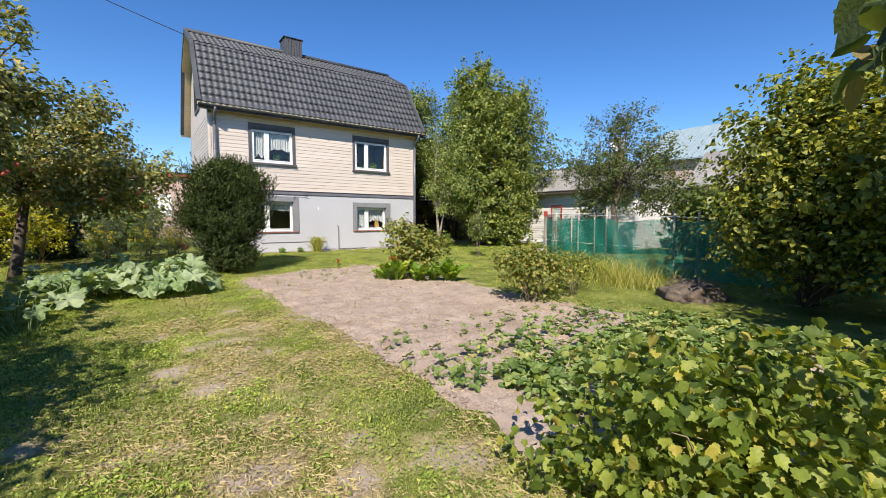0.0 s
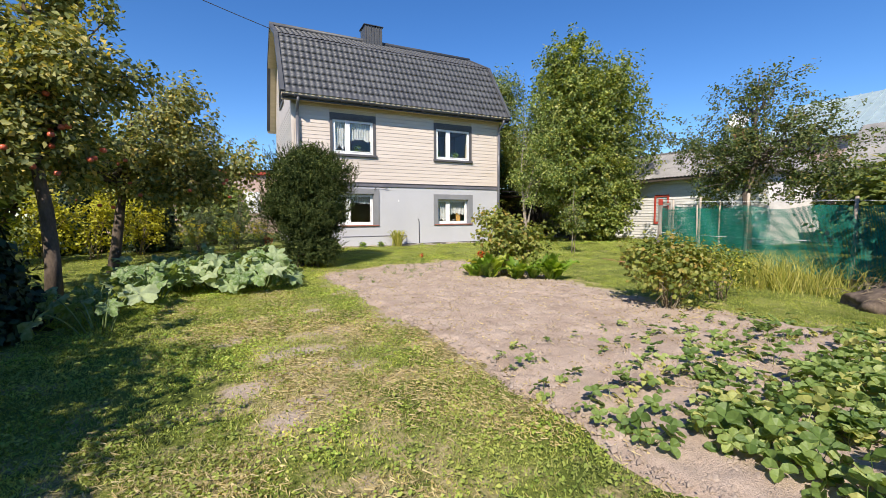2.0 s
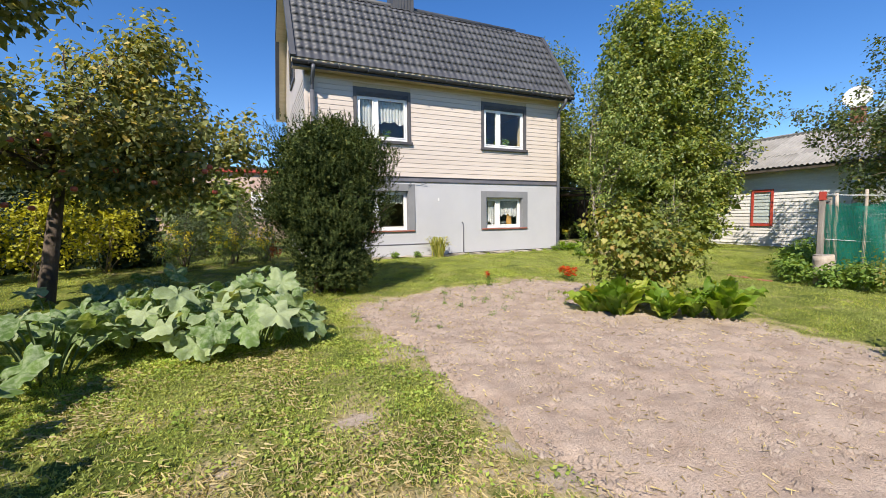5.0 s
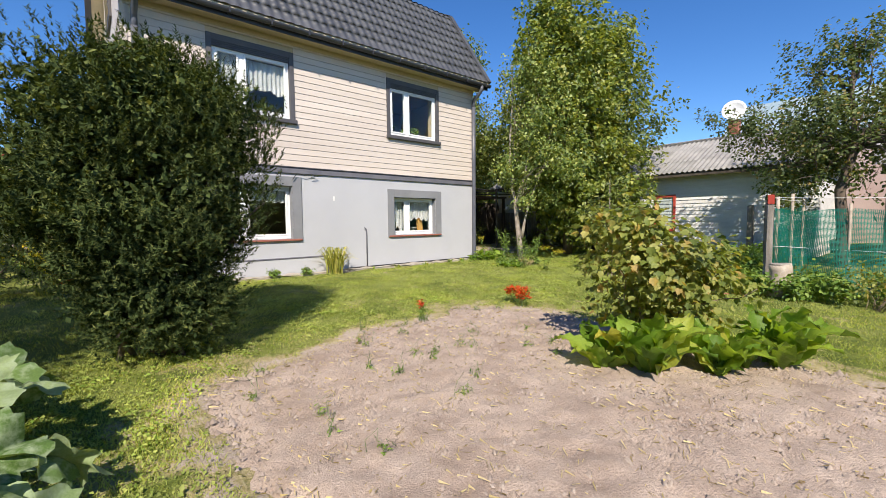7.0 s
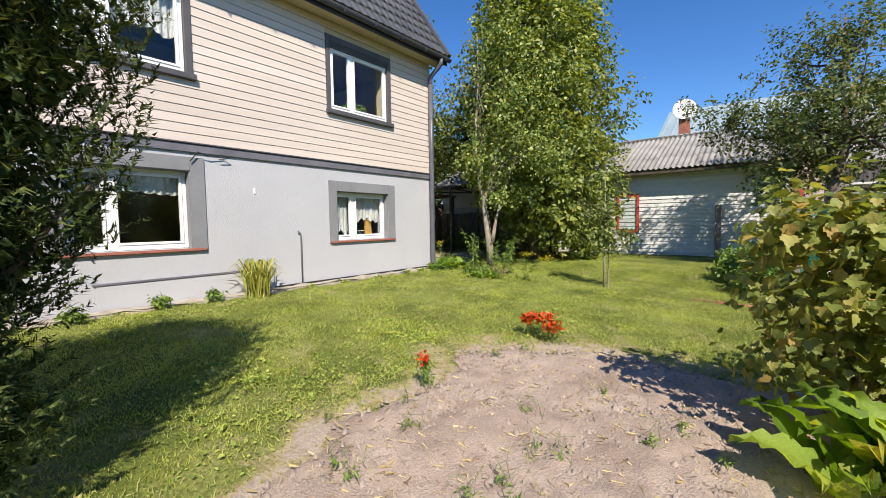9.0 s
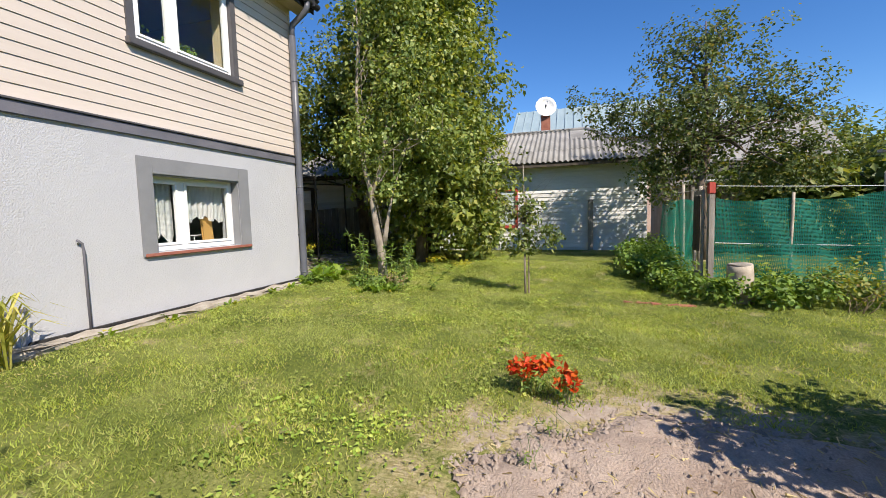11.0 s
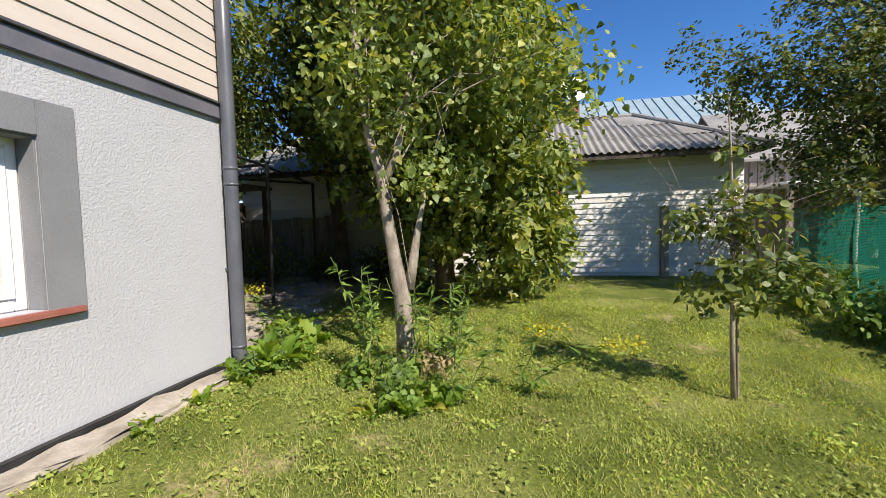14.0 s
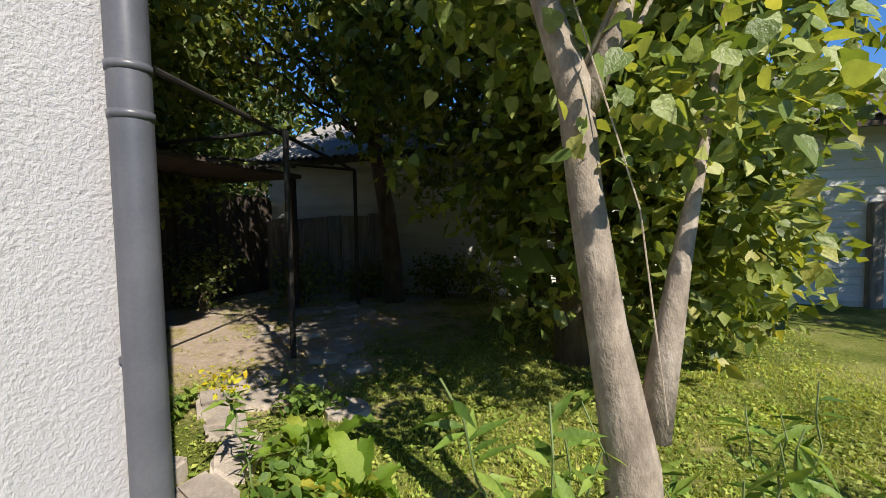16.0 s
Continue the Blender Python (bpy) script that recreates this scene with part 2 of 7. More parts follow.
M = {
    "lawn": lawn_material(),
    "soil": surface("dry_soil", (0.33, 0.245, 0.19), (0.455, 0.355, 0.285), 2.2, 0.95, 0.8, 75, c3=(0.525, 0.42, 0.345), spread=0.3, depth=0.02),
    "clod": surface("clod", (0.27, 0.21, 0.17), (0.43, 0.355, 0.30), 6, 0.95, 0.5, 90, spread=0.2),
    "stucco": surface("grey_stucco", (0.455, 0.46, 0.49), (0.495, 0.5, 0.525), 0.8, 0.9, 0.7, 60, spread=0.06, depth=0.012),
    "stucco_dark": surface("dark_grey_stucco", (0.19, 0.195, 0.21), (0.235, 0.24, 0.255), 2, 0.88, 0.5, 85, spread=0.06, depth=0.006),
    "cream": surface("cream_siding", (0.575, 0.5, 0.435), (0.63, 0.555, 0.49), 1.5, 0.5, 0.06, 40, spread=0.03, piece=0.05, stretch=(0.3, 1, 3)),
    "soffit": surface("tan_soffit", (0.5, 0.41, 0.26), (0.58, 0.48, 0.32), 3, 0.6, 0.1, 50, stretch=(0.3, 4, 1)),
    "roof": surface("anthracite_roof_steel", (0.058, 0.06, 0.068), (0.085, 0.088, 0.097), 1.5, 0.55, 0.1, 300, spread=0.06),
    "gutter": surface("dark_gutter_steel", (0.035, 0.036, 0.045), (0.05, 0.052, 0.06), 3, 0.4, 0.05, 120),
    "pipe": surface("grey_painted_pipe", (0.085, 0.09, 0.11), (0.115, 0.12, 0.14), 4, 0.38, 0.05, 90),
    "trim": surface("dark_window_trim", (0.075, 0.07, 0.075), (0.1, 0.095, 0.1), 4, 0.5, 0.06, 60),
    "band": surface("grey_drip_band", (0.12, 0.12, 0.145), (0.165, 0.16, 0.185), 3, 0.55, 0.1, 70),
    "pvc": surface("white_window_plastic", (0.78, 0.78, 0.77), (0.83, 0.83, 0.82), 5, 0.35, 0.03, 60, spread=0.02),
    "glass": glassy("window_glass"),
    "room": surface("room_plaster", (0.3, 0.26, 0.2), (0.36, 0.31, 0.24), 1, 0.9, 0.1, 30),
    "lace": woven("white_lace", (0.9, 0.9, 0.88), 0.016, 0.4),
    "sill": surface("red_brown_sill", (0.29, 0.10, 0.075), (0.36, 0.14, 0.1), 6, 0.6, 0.15, 60),
    "concrete": surface("concrete_footing", (0.28, 0.24, 0.19), (0.42, 0.37, 0.31), 5, 0.95, 0.6, 60, c3=(0.5, 0.46, 0.41), spread=0.2),
    "slate": surface("corrugated_slate", (0.2, 0.19, 0.18), (0.29, 0.28, 0.265), 1.3, 0.92, 0.3, 45, c3=(0.36, 0.345, 0.325), spread=0.18, piece=0.14),
    "white_board": surface("flaking_white_boards", (0.68, 0.665, 0.64), (0.8, 0.79, 0.77), 2.2, 0.75, 0.3, 50, stretch=(1, 0.4, 3), spread=0.14, piece=0.1),
    "old_wood": surface("weathered_wood", (0.2, 0.175, 0.15), (0.38, 0.34, 0.3), 3, 0.9, 0.5, 45, stretch=(4, 4, 0.4), spread=0.25, piece=0.2),
    # very dark: takes in the shade on the shed and under the barn eave
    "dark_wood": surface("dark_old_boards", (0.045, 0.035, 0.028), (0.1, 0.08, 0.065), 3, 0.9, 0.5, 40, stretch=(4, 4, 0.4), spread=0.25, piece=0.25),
    "red": surface("red_paint", (0.4, 0.045, 0.03), (0.5, 0.08, 0.05), 6, 0.6, 0.2, 60),
    "net": woven("green_shade_net", (0.018, 0.26, 0.19), 0.02, 0.62, 0.5),
    "brick": surface("red_brick", (0.3, 0.1, 0.065), (0.42, 0.17, 0.11), 4, 0.9, 0.4, 50, piece=0.2),
    "pink": surface("pale_pink_render", (0.5, 0.36, 0.31), (0.58, 0.44, 0.38), 1, 0.9, 0.2, 30),
    "blue_steel": surface("pale_blue_roof_steel", (0.26, 0.34, 0.37), (0.32, 0.4, 0.43), 2, 0.45, 0.05, 40),
    "white": surface("white_enamel", (0.74, 0.74, 0.73), (0.8, 0.8, 0.79), 5, 0.4, 0.05, 40),
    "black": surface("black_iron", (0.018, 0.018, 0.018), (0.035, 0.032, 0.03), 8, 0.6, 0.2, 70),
    "bark": surface("grey_bark", (0.17, 0.14, 0.11), (0.3, 0.255, 0.205), 9, 0.9, 0.7, 40, c3=(0.42, 0.37, 0.31), stretch=(1, 1, 0.6), spread=0.3),
    "bark_dark": surface("brown_bark", (0.075, 0.055, 0.042), (0.17, 0.13, 0.1), 9, 0.92, 0.7, 45, stretch=(1, 1, 0.35), spread=0.3),
    "stem": surface("green_stem", (0.11, 0.17, 0.05), (0.2, 0.25, 0.1), 8, 0.6, 0.1, 60),
    "twig": surface("dry_twig", (0.2, 0.15, 0.1), (0.33, 0.27, 0.18), 8, 0.9, 0.2, 60),
    "stump": surface("cut_wood", (0.34, 0.28, 0.22), (0.5, 0.43, 0.35), 6, 0.9, 0.4, 60, spread=0.2),
    "stone": surface("field_stone", (0.33, 0.29, 0.25), (0.5, 0.44, 0.38), 5, 0.9, 0.5, 50, spread=0.2, piece=0.2),
    "cloth": surface("ochre_cloth", (0.5, 0.27, 0.07), (0.6, 0.34, 0.1), 6, 0.9, 0.2, 60),
    "apple": surface("red_apple", (0.45, 0.05, 0.035), (0.6, 0.15, 0.07), 14, 0.35, 0.0, 60),
    "pot": surface("clay_pot", (0.35, 0.16, 0.09), (0.42, 0.2, 0.12), 8, 0.8, 0.2, 60),
    "turf": leafy("turf_blades", (0.13, 0.2, 0.035), (0.35, 0.46, 0.1), (0.5, 0.55, 0.19), (0.55, 0.49, 0.27), 0.42, 0.6, 0.25, 1.0, (0.4, 0.46, 0.17), mottle=0.45),
    "clover": leafy("clover_leaves", (0.17, 0.29, 0.05), (0.29, 0.43, 0.09), (0.47, 0.55, 0.16), None, 0.3, 0.6, 0.25, 1.0, (0.36, 0.38, 0.11), mottle=0.4),
    "straw": leafy("dry_straw", (0.3, 0.24, 0.12), (0.42, 0.35, 0.19), (0.5, 0.43, 0.26), None, 0.15, 0.8, 0.2, 1.1),
    "l_broad": leafy("broad_tree_leaves", (0.045, 0.075, 0.02), (0.1, 0.14, 0.036), (0.18, 0.215, 0.068), (0.25, 0.25, 0.07), 0.36, 0.42, 0.5),
    "l_linden": leafy("linden_leaves", (0.05, 0.085, 0.022), (0.12, 0.17, 0.046), (0.22, 0.265, 0.09), (0.3, 0.31, 0.1), 0.36, 0.42, 0.45, gain=1.55),
    "l_walnut": leafy("light_tree_leaves", (0.045, 0.075, 0.016), (0.11, 0.15, 0.032), (0.2, 0.235, 0.06), (0.27, 0.27, 0.08), 0.34, 0.42, 0.5, gain=1.52),
    "l_plum": leafy("dull_green_plum_leaves", (0.035, 0.055, 0.018), (0.075, 0.11, 0.032), (0.14, 0.18, 0.065), (0.2, 0.16, 0.055), 0.36, gain=1.3),
    "l_apple": leafy("apple_leaves", (0.055, 0.072, 0.024), (0.125, 0.145, 0.048), (0.23, 0.23, 0.1), (0.33, 0.26, 0.07), 0.32, gain=1.65),
    "l_yew": leafy("yew_needles", (0.02, 0.034, 0.012), (0.042, 0.066, 0.022), (0.085, 0.115, 0.04), (0.15, 0.17, 0.055), 0.2, 0.75, 0.12, 1.25),
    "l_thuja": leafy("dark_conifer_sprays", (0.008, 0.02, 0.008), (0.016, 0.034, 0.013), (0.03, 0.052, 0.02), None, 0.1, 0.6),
    "l_currant": leafy("yellowing_currant_leaves", (0.08, 0.115, 0.025), (0.16, 0.195, 0.045), (0.27, 0.28, 0.09), (0.3, 0.22, 0.07), 0.4),
    "l_currant_green": leafy("green_currant_leaves", (0.045, 0.075, 0.013), (0.11, 0.155, 0.026), (0.22, 0.255, 0.05), (0.3, 0.26, 0.055), 0.4, gain=1.65),
    "l_hazel": leafy("yellow_green_hazel_leaves", (0.04, 0.065, 0.012), (0.105, 0.135, 0.022), (0.24, 0.24, 0.042), (0.46, 0.38, 0.06), 0.32, gain=1.45),
    "l_yellow": leafy("golden_shrub_leaves", (0.22, 0.24, 0.02), (0.42, 0.42, 0.03), (0.6, 0.56, 0.06), None, 0.35, gain=1.0),
    "l_straw": leafy("strawberry_leaves", (0.07, 0.125, 0.035), (0.14, 0.21, 0.06), (0.26, 0.32, 0.12), (0.34, 0.34, 0.12), 0.34, 0.45, 0.4, single=True),
    "l_squash": leafy("silvery_squash_leaves", (0.08, 0.16, 0.035), (0.17, 0.28, 0.085), (0.36, 0.45, 0.27), None, 0.28, 0.6, 0.35, 1.05, (0.4, 0.48, 0.32), 6.0, True, 0.35),
    "l_radish": leafy("bright_horseradish_leaves", (0.075, 0.145, 0.017), (0.135, 0.23, 0.03), (0.21, 0.3, 0.05), (0.34, 0.34, 0.06), 0.48, 0.4, 0.5, single=True),
    "l_weed": leafy("weed_leaves", (0.045, 0.09, 0.016), (0.1, 0.17, 0.03), (0.17, 0.24, 0.05), None, 0.32, gain=1.55),
    "l_pine": leafy("blue_green_pine_needles", (0.03, 0.055, 0.025), (0.06, 0.09, 0.04), (0.1, 0.13, 0.05), None, 0.12),
    "l_gold": leafy("golden_flower_plumes", (0.55, 0.4, 0.02), (0.7, 0.52, 0.03), (0.8, 0.62, 0.05), None, 0.3, gain=1.0),
    "l_orange": leafy("orange_petals", (0.55, 0.025, 0.003), (0.55, 0.055, 0.004), (0.55, 0.12, 0.006), None, 0.15, gain=1.0),
    "l_grass": leafy("long_grass_blades", (0.13, 0.17, 0.03), (0.26, 0.27, 0.06), (0.42, 0.37, 0.12), None, 0.3),
}

# ---- building blocks ----
rng = np.random.default_rng(7)


def lattice(x, y, seed=0):
    """Smooth noise from 0 to 1 over the plan."""
    x, y = np.asarray(x, float), np.asarray(y, float)
    ix, iy = np.floor(x), np.floor(y)
    fx, fy = x - ix, y - iy
    fx, fy = fx * fx * (3 - 2 * fx), fy * fy * (3 - 2 * fy)

    def h(a, b):
        v = np.sin(a * 127.1 + b * 311.7 + seed * 74.7) * 43758.5453
        return v - np.floor(v)
    return (h(ix, iy) * (1 - fx) + h(ix + 1, iy) * fx) * (1 - fy) + (h(ix, iy + 1) * (1 - fx) + h(ix + 1, iy + 1) * fx) * fy


def step01(v, a, b):
    v = np.clip((np.asarray(v, float) - a) / (b - a), 0, 1)
    return v * v * (3 - 2 * v)


def ground_z(x, y):
    base = np.interp(y, [-50, 4, 8.5, 10.5, 14, 16.3, 25, 60], [-0.2, -0.15, 0, 0, 0.13, 0.25, 0.33, 0.35])
    return np.maximum(base, -0.2 + 0.47 * step01(x, 10.0, 13.0) * step01(y, -4, 6)) + 0.02 * (lattice(np.asarray(x) * 1.7, np.asarray(y) * 1.7, 3) - 0.5)


BED = [(2.2, 1.6), (2.3, 3.0), (2.3, 5.3), (2.08, 6.9), (1.98, 8.3), (1.93, 9.6), (1.86, 10.9), (2.1, 11.35), (3.2, 11.5), (4.0, 11.8), (4.8, 11.7), (5.6, 12.05),
       (6.2, 11.5), (6.6, 10.8), (6.5, 9.6), (6.35, 8.2), (6.3, 7.3), (6.25, 6.3), (6.3, 5.5), (6.9, 5.0), (7.15, 3.9), (7.4, 2.4), (7.3, 1.2), (5.0, 0.6), (3.0, 0.7)]


def bed_depth(x, y):
    """How far inside the dug bed a place lies (negative outside)."""
    x, y = np.asarray(x, float), np.asarray(y, float)
    x = x + 0.22 * (lattice(x * 2.3, y * 2.3, 11) - 0.5) + 0.12 * (lattice(x * 8, y * 8, 12) - 0.5)
    y = y + 0.22 * (lattice(x * 2.1, y * 2.1, 13) - 0.5) + 0.12 * (lattice(x * 8, y * 8, 14) - 0.5)
    inside, dist = np.zeros(x.shape, bool), np.full(x.shape, 1e9)
    for (ax, ay), (bx, by) in zip(BED, BED[1:] + BED[:1]):
        crosses = (ay > y) != (by > y)
        inside ^= crosses & (x < (bx - ax) * (y - ay) / (by - ay + 1e-12) + ax)
        t = np.clip(((x - ax) * (bx - ax) + (y - ay) * (by - ay)) / ((bx - ax) ** 2 + (by - ay) ** 2), 0, 1)
        dist = np.minimum(dist, np.hypot(x - ax - t * (bx - ax), y - ay - t * (by - ay)))
    return np.where(inside, dist, -dist)


PADS = [(0.72, 2.74, 0.3), (1.07, 2.42, 0.24), (0.78, 3.49, 0.22), (-0.15, 4.48, 0.2), (-0.01, 3.55, 0.26), (-0.63, 4.04, 0.3), (0.43, 4.56, 0.22), (1.27, 6.73, 0.24), (0.25, 5.22, 0.2), (1.36, 2.89, 0.16), (1.96, 2.19, 0.3), (1.2, 6.5, 0.26), (0.18, 6.53, 0.24), (1.22, 7.64, 0.2), (0.87, 5.57, 0.22), (0.44, 5.85, 0.2), (0.87, 4.9, 0.22), (0.28, 5.22, 0.2), (1.62, 5.02, 0.2), (0.91, 5.98, 0.24), (0.73, 6.47, 0.18)]


def wear(x, y):
    """How trodden the turf is: the path beside the bed most of all."""
    track = np.exp(-((np.asarray(x) - 0.9) / 1.3) ** 2) * (1 - step01(y, 6.0, 10.5))
    rim = np.exp(-np.abs(bed_depth(x, y)) / 0.35) * 0.9 * step01(y, 3.0, 6.0)
    house = np.exp(-((np.asarray(y) - 16.1) / 0.35) ** 2) * 0.4
    back = step01(x, 10.6, 12.5) * step01(y, 15.8, 17.2) * (1 - step01(x, 17, 20)) * (1 - step01(y, 21, 23)) * 0.9
    pads = np.zeros(np.shape(track))
    for px, py, r in PADS:
        pads = pads + 0.55 * np.exp(-(((np.asarray(x) - px) / (r * 0.95)) ** 2 + ((np.asarray(y) - py) / (r * 0.6)) ** 2) ** 1.5)
    return np.maximum(np.maximum(track * 0.48, rim), np.maximum(house, back)) + pads + 0.15 * lattice(np.asarray(x) * 0.8, np.asarray(y) * 0.8, 5)


def raw(name, verts, faces, material, parent=None, label="", smooth=False, uv=None):
    """One mesh object from arrays of corners and faces."""
    me = bpy.data.meshes.new(name)
    if isinstance(faces, np.ndarray):
        k = faces.shape[1]
        me.vertices.add(len(verts))
        me.vertices.foreach_set("co", np.asarray(verts, np.float32).ravel())
        me.loops.add(faces.size)
        me.loops.foreach_set("vertex_index", faces.astype(np.int32).ravel())
        me.polygons.add(len(faces))
        me.polygons.foreach_set("loop_start", np.arange(0, faces.size, k, dtype=np.int32))
        me.update(calc_edges=True)
    else:
        me.from_pydata(np.asarray(verts).tolist(), [], faces)
    me.materials.append(M[material])
    if smooth:
        me.shade_smooth()
    if uv is not None:
        layer = me.uv_layers.new()
        idx = np.empty(len(me.loops), np.int32)
        me.loops.foreach_get("vertex_index", idx)
        layer.data.foreach_set("uv", np.asarray(uv, np.float32)[idx].ravel())
    ob = new(name, me)
    ob.parent = parent
    return tagged(ob, label) if label else ob


def part(name, bm, material, parent=None, label="", smooth=False):
    """Links a bmesh as one mesh object under a thing or a part."""
    me = bpy.data.meshes.new(name)
    bm.to_mesh(me)
    bm.free()
    me.materials.append(M[material])
    if smooth:
        me.shade_smooth()
    ob = new(name, me)
    ob.parent = parent
    return tagged(ob, label) if label else ob


def thing(name, at, label, category, group="", kind="", turn=0.0):
    ob = new(name)
    ob.matrix_world = pose(*at, 0, 0, turn)
    return tagged(ob, label, category, group, kind)


def box(x0, x1, y0, y1, z0, z1, bevel=0.0, bm=None):
    """A block between two corners, with its edges broken by bevel."""
    b = bmesh.new()
    bmesh.ops.create_cube(b, size=1.0)
    for v in b.verts:
        v.co = Vector(((x0 + x1) / 2 + v.co.x * (x1 - x0), (y0 + y1) / 2 + v.co.y * (y1 - y0), (z0 + z1) / 2 + v.co.z * (z1 - z0)))
    if bevel:
        bmesh.ops.bevel(b, geom=b.edges[:], offset=bevel, segments=2, affect="EDGES", clamp_overlap=True)
    if bm is None:
        return b
    me = bpy.data.meshes.new("tmp")
    b.to_mesh(me)
    b.free()
    bm.from_mesh(me)
    bpy.data.meshes.remove(me)
    return bm


def tube(points, radii, sides=8, wobble=0.0):
    """Corners and faces of a tapering round limb along a line of points."""
    P = np.asarray(points, float)
    R = np.interp(np.linspace(0, 1, len(P)), np.linspace(0, 1, len(radii)), radii)
    d = np.gradient(P, axis=0)
    d /= np.linalg.norm(d, axis=1)[:, None] + 1e-9
    ref = np.array([0.31, 0.17, 0.93]) if abs(d[0][2]) < 0.8 else np.array([0.95, 0.2, 0.1])
    a = np.cross(d, ref)
    a /= np.linalg.norm(a, axis=1)[:, None] + 1e-9
    b = np.cross(d, a)
    ang = np.linspace(0, 2 * np.pi, sides, endpoint=False)
    r = R[:, None] * (1 + wobble * rng.uniform(-1, 1, (len(P), sides)))
    V = (P[:, None, :] + r[..., None] * (np.cos(ang)[None, :, None] * a[:, None, :] + np.sin(ang)[None, :, None] * b[:, None, :])).reshape(-1, 3)
    i, j = np.meshgrid(np.arange(len(P) - 1), np.arange(sides), indexing="ij")
    k = (j + 1) % sides
    F = np.stack([i * sides + j, i * sides + k, (i + 1) * sides + k, (i + 1) * sides + j], -1).reshape(-1, 4)
    caps = [list(range(sides))[::-1], [(len(P) - 1) * sides + q for q in range(sides)]]
    return V, F.tolist() + caps


def tubes(many):
    """Several limbs as one set of corners and faces."""
    V, F, o = [], [], 0
    for v, f in many:
        V.append(v)
        F += [[q + o for q in face] for face in f]
        o += len(v)
    return np.concatenate(V), F


def bend(a, b, sag=0.0, n=6, jitter=0.0):
    t = np.linspace(0, 1, n)[:, None]
    p = np.asarray(a, float) * (1 - t) + np.asarray(b, float) * t
    p[:, 2] += sag * 4 * t[:, 0] * (1 - t[:, 0])
    if jitter:
        p[1:-1] += rng.normal(0, jitter, (n - 2, 3))
    return p


def outline_leaf(edge, cup=0.12):
    """A leaf as a fan round its middle: across, along, up."""
    e = np.asarray(edge, float)
    z = cup * (np.abs(e[:, 0]) * 1.2) - 0.1 * e[:, 1] ** 2
    V = np.concatenate([[[0, 0.42, -0.02]], np.column_stack([e, z])])
    n = len(e)
    return V, np.array([[0, i + 1, (i + 1) % n + 1] for i in range(n)])


def lobed(n_lobes, depth, points):
    """The edge of a lobed leaf, its stalk at (0, 0)."""
    a = np.linspace(-np.pi * 0.94, np.pi * 0.94, points)
    r = 0.5 * (1 - depth + depth * np.abs(np.cos(a * n_lobes / 2))) * (1 + 0.09 * np.cos(a * 17))
    e = np.column_stack([r * np.sin(a) * 1.05, 0.42 + r * np.cos(a) * 1.1])
    return np.concatenate([e, [[0, 0.06]]])


LEAF = {
    "two": (np.array([[0, 0, 0], [0.32, 0.45, 0.09], [0, 1, -0.08], [-0.32, 0.45, 0.09]]), np.array([[0, 1, 2], [0, 2, 3]])),
    "thin": (np.array([[0, 0, 0], [0.13, 0.4, 0.03], [0, 1, -0.1], [-0.13, 0.4, 0.03]]), np.array([[0, 1, 2], [0, 2, 3]])),
    "needle": (np.array([[-0.05, 0, 0], [0.05, 0, 0], [0, 1, 0]]), np.array([[0, 1, 2]])),
    "blade": (np.array([[-0.05, 0, 0], [0.05, 0, 0], [0.035, 0.55, 0.06], [-0.035, 0.55, 0.06], [0, 1, 0.26]]), np.array([[0, 1, 2], [0, 2, 3], [3, 2, 4]])),
    "oval": outline_leaf([(0, 0), (0.22, 0.18), (0.31, 0.45), (0.2, 0.75), (0, 1), (-0.2, 0.75), (-0.31, 0.45), (-0.22, 0.18)]),
    "round": outline_leaf([(0, 0.02), (0.2, -0.02), (0.4, 0.16), (0.4, 0.45), (0.22, 0.74), (0.0, 1.08), (-0.25, 0.72), (-0.38, 0.42), (-0.42, 0.14), (-0.18, -0.03)], 0.14),
    "currant": outline_leaf([(0, 0.04), (0.14, -0.02), (0.3, 0.0), (0.42, 0.12), (0.37, 0.22), (0.52, 0.36), (0.46, 0.46), (0.5, 0.62), (0.34, 0.6), (0.25, 0.66), (0.23, 0.84), (0.1, 0.88), (0, 1.04), (-0.12, 0.86), (-0.24, 0.82), (-0.26, 0.64), (-0.36, 0.6), (-0.5, 0.6), (-0.45, 0.45), (-0.53, 0.35), (-0.38, 0.2), (-0.43, 0.1), (-0.28, 0.0), (-0.14, -0.02)], 0.3),
    "broad": outline_leaf([(0, 0), (0.36, 0.2), (0.36, 0.62), (0, 1.02), (-0.36, 0.62), (-0.36, 0.2)], 0.3),
    "squash": outline_leaf(lobed(5, 0.34, 30), 0.25),
}


def leaves(centres, facing, size, shape, droop=0.3, spread=0.6):
    """Corners and faces of many leaves: facing is the side that they turn to the light."""
    C = np.asarray(centres, float)
    n = len(C)
    N = np.asarray(facing, float) + rng.normal(0, spread, (n, 3))
    N /= np.linalg.norm(N, axis=1)[:, None] + 1e-9
    T = rng.normal(0, 1, (n, 3)) + np.array([0, 0, -droop * 2])
    T -= (T * N).sum(1)[:, None] * N
    T /= np.linalg.norm(T, axis=1)[:, None] + 1e-9
    S = np.cross(T, N)
    tv, tf = LEAF[shape]
    s = (np.full(n, size) if np.isscalar(size) else np.asarray(size)) * rng.uniform(0.65, 1.25, n)
    V = C[:, None, :] + s[:, None, None] * (tv[None, :, 0, None] * S[:, None, :] + tv[None, :, 1, None] * T[:, None, :] + tv[None, :, 2, None] * N[:, None, :])
    F = (tf[None] + (np.arange(n) * len(tv))[:, None, None]).reshape(-1, tf.shape[1])
    return V.reshape(-1, 3), F


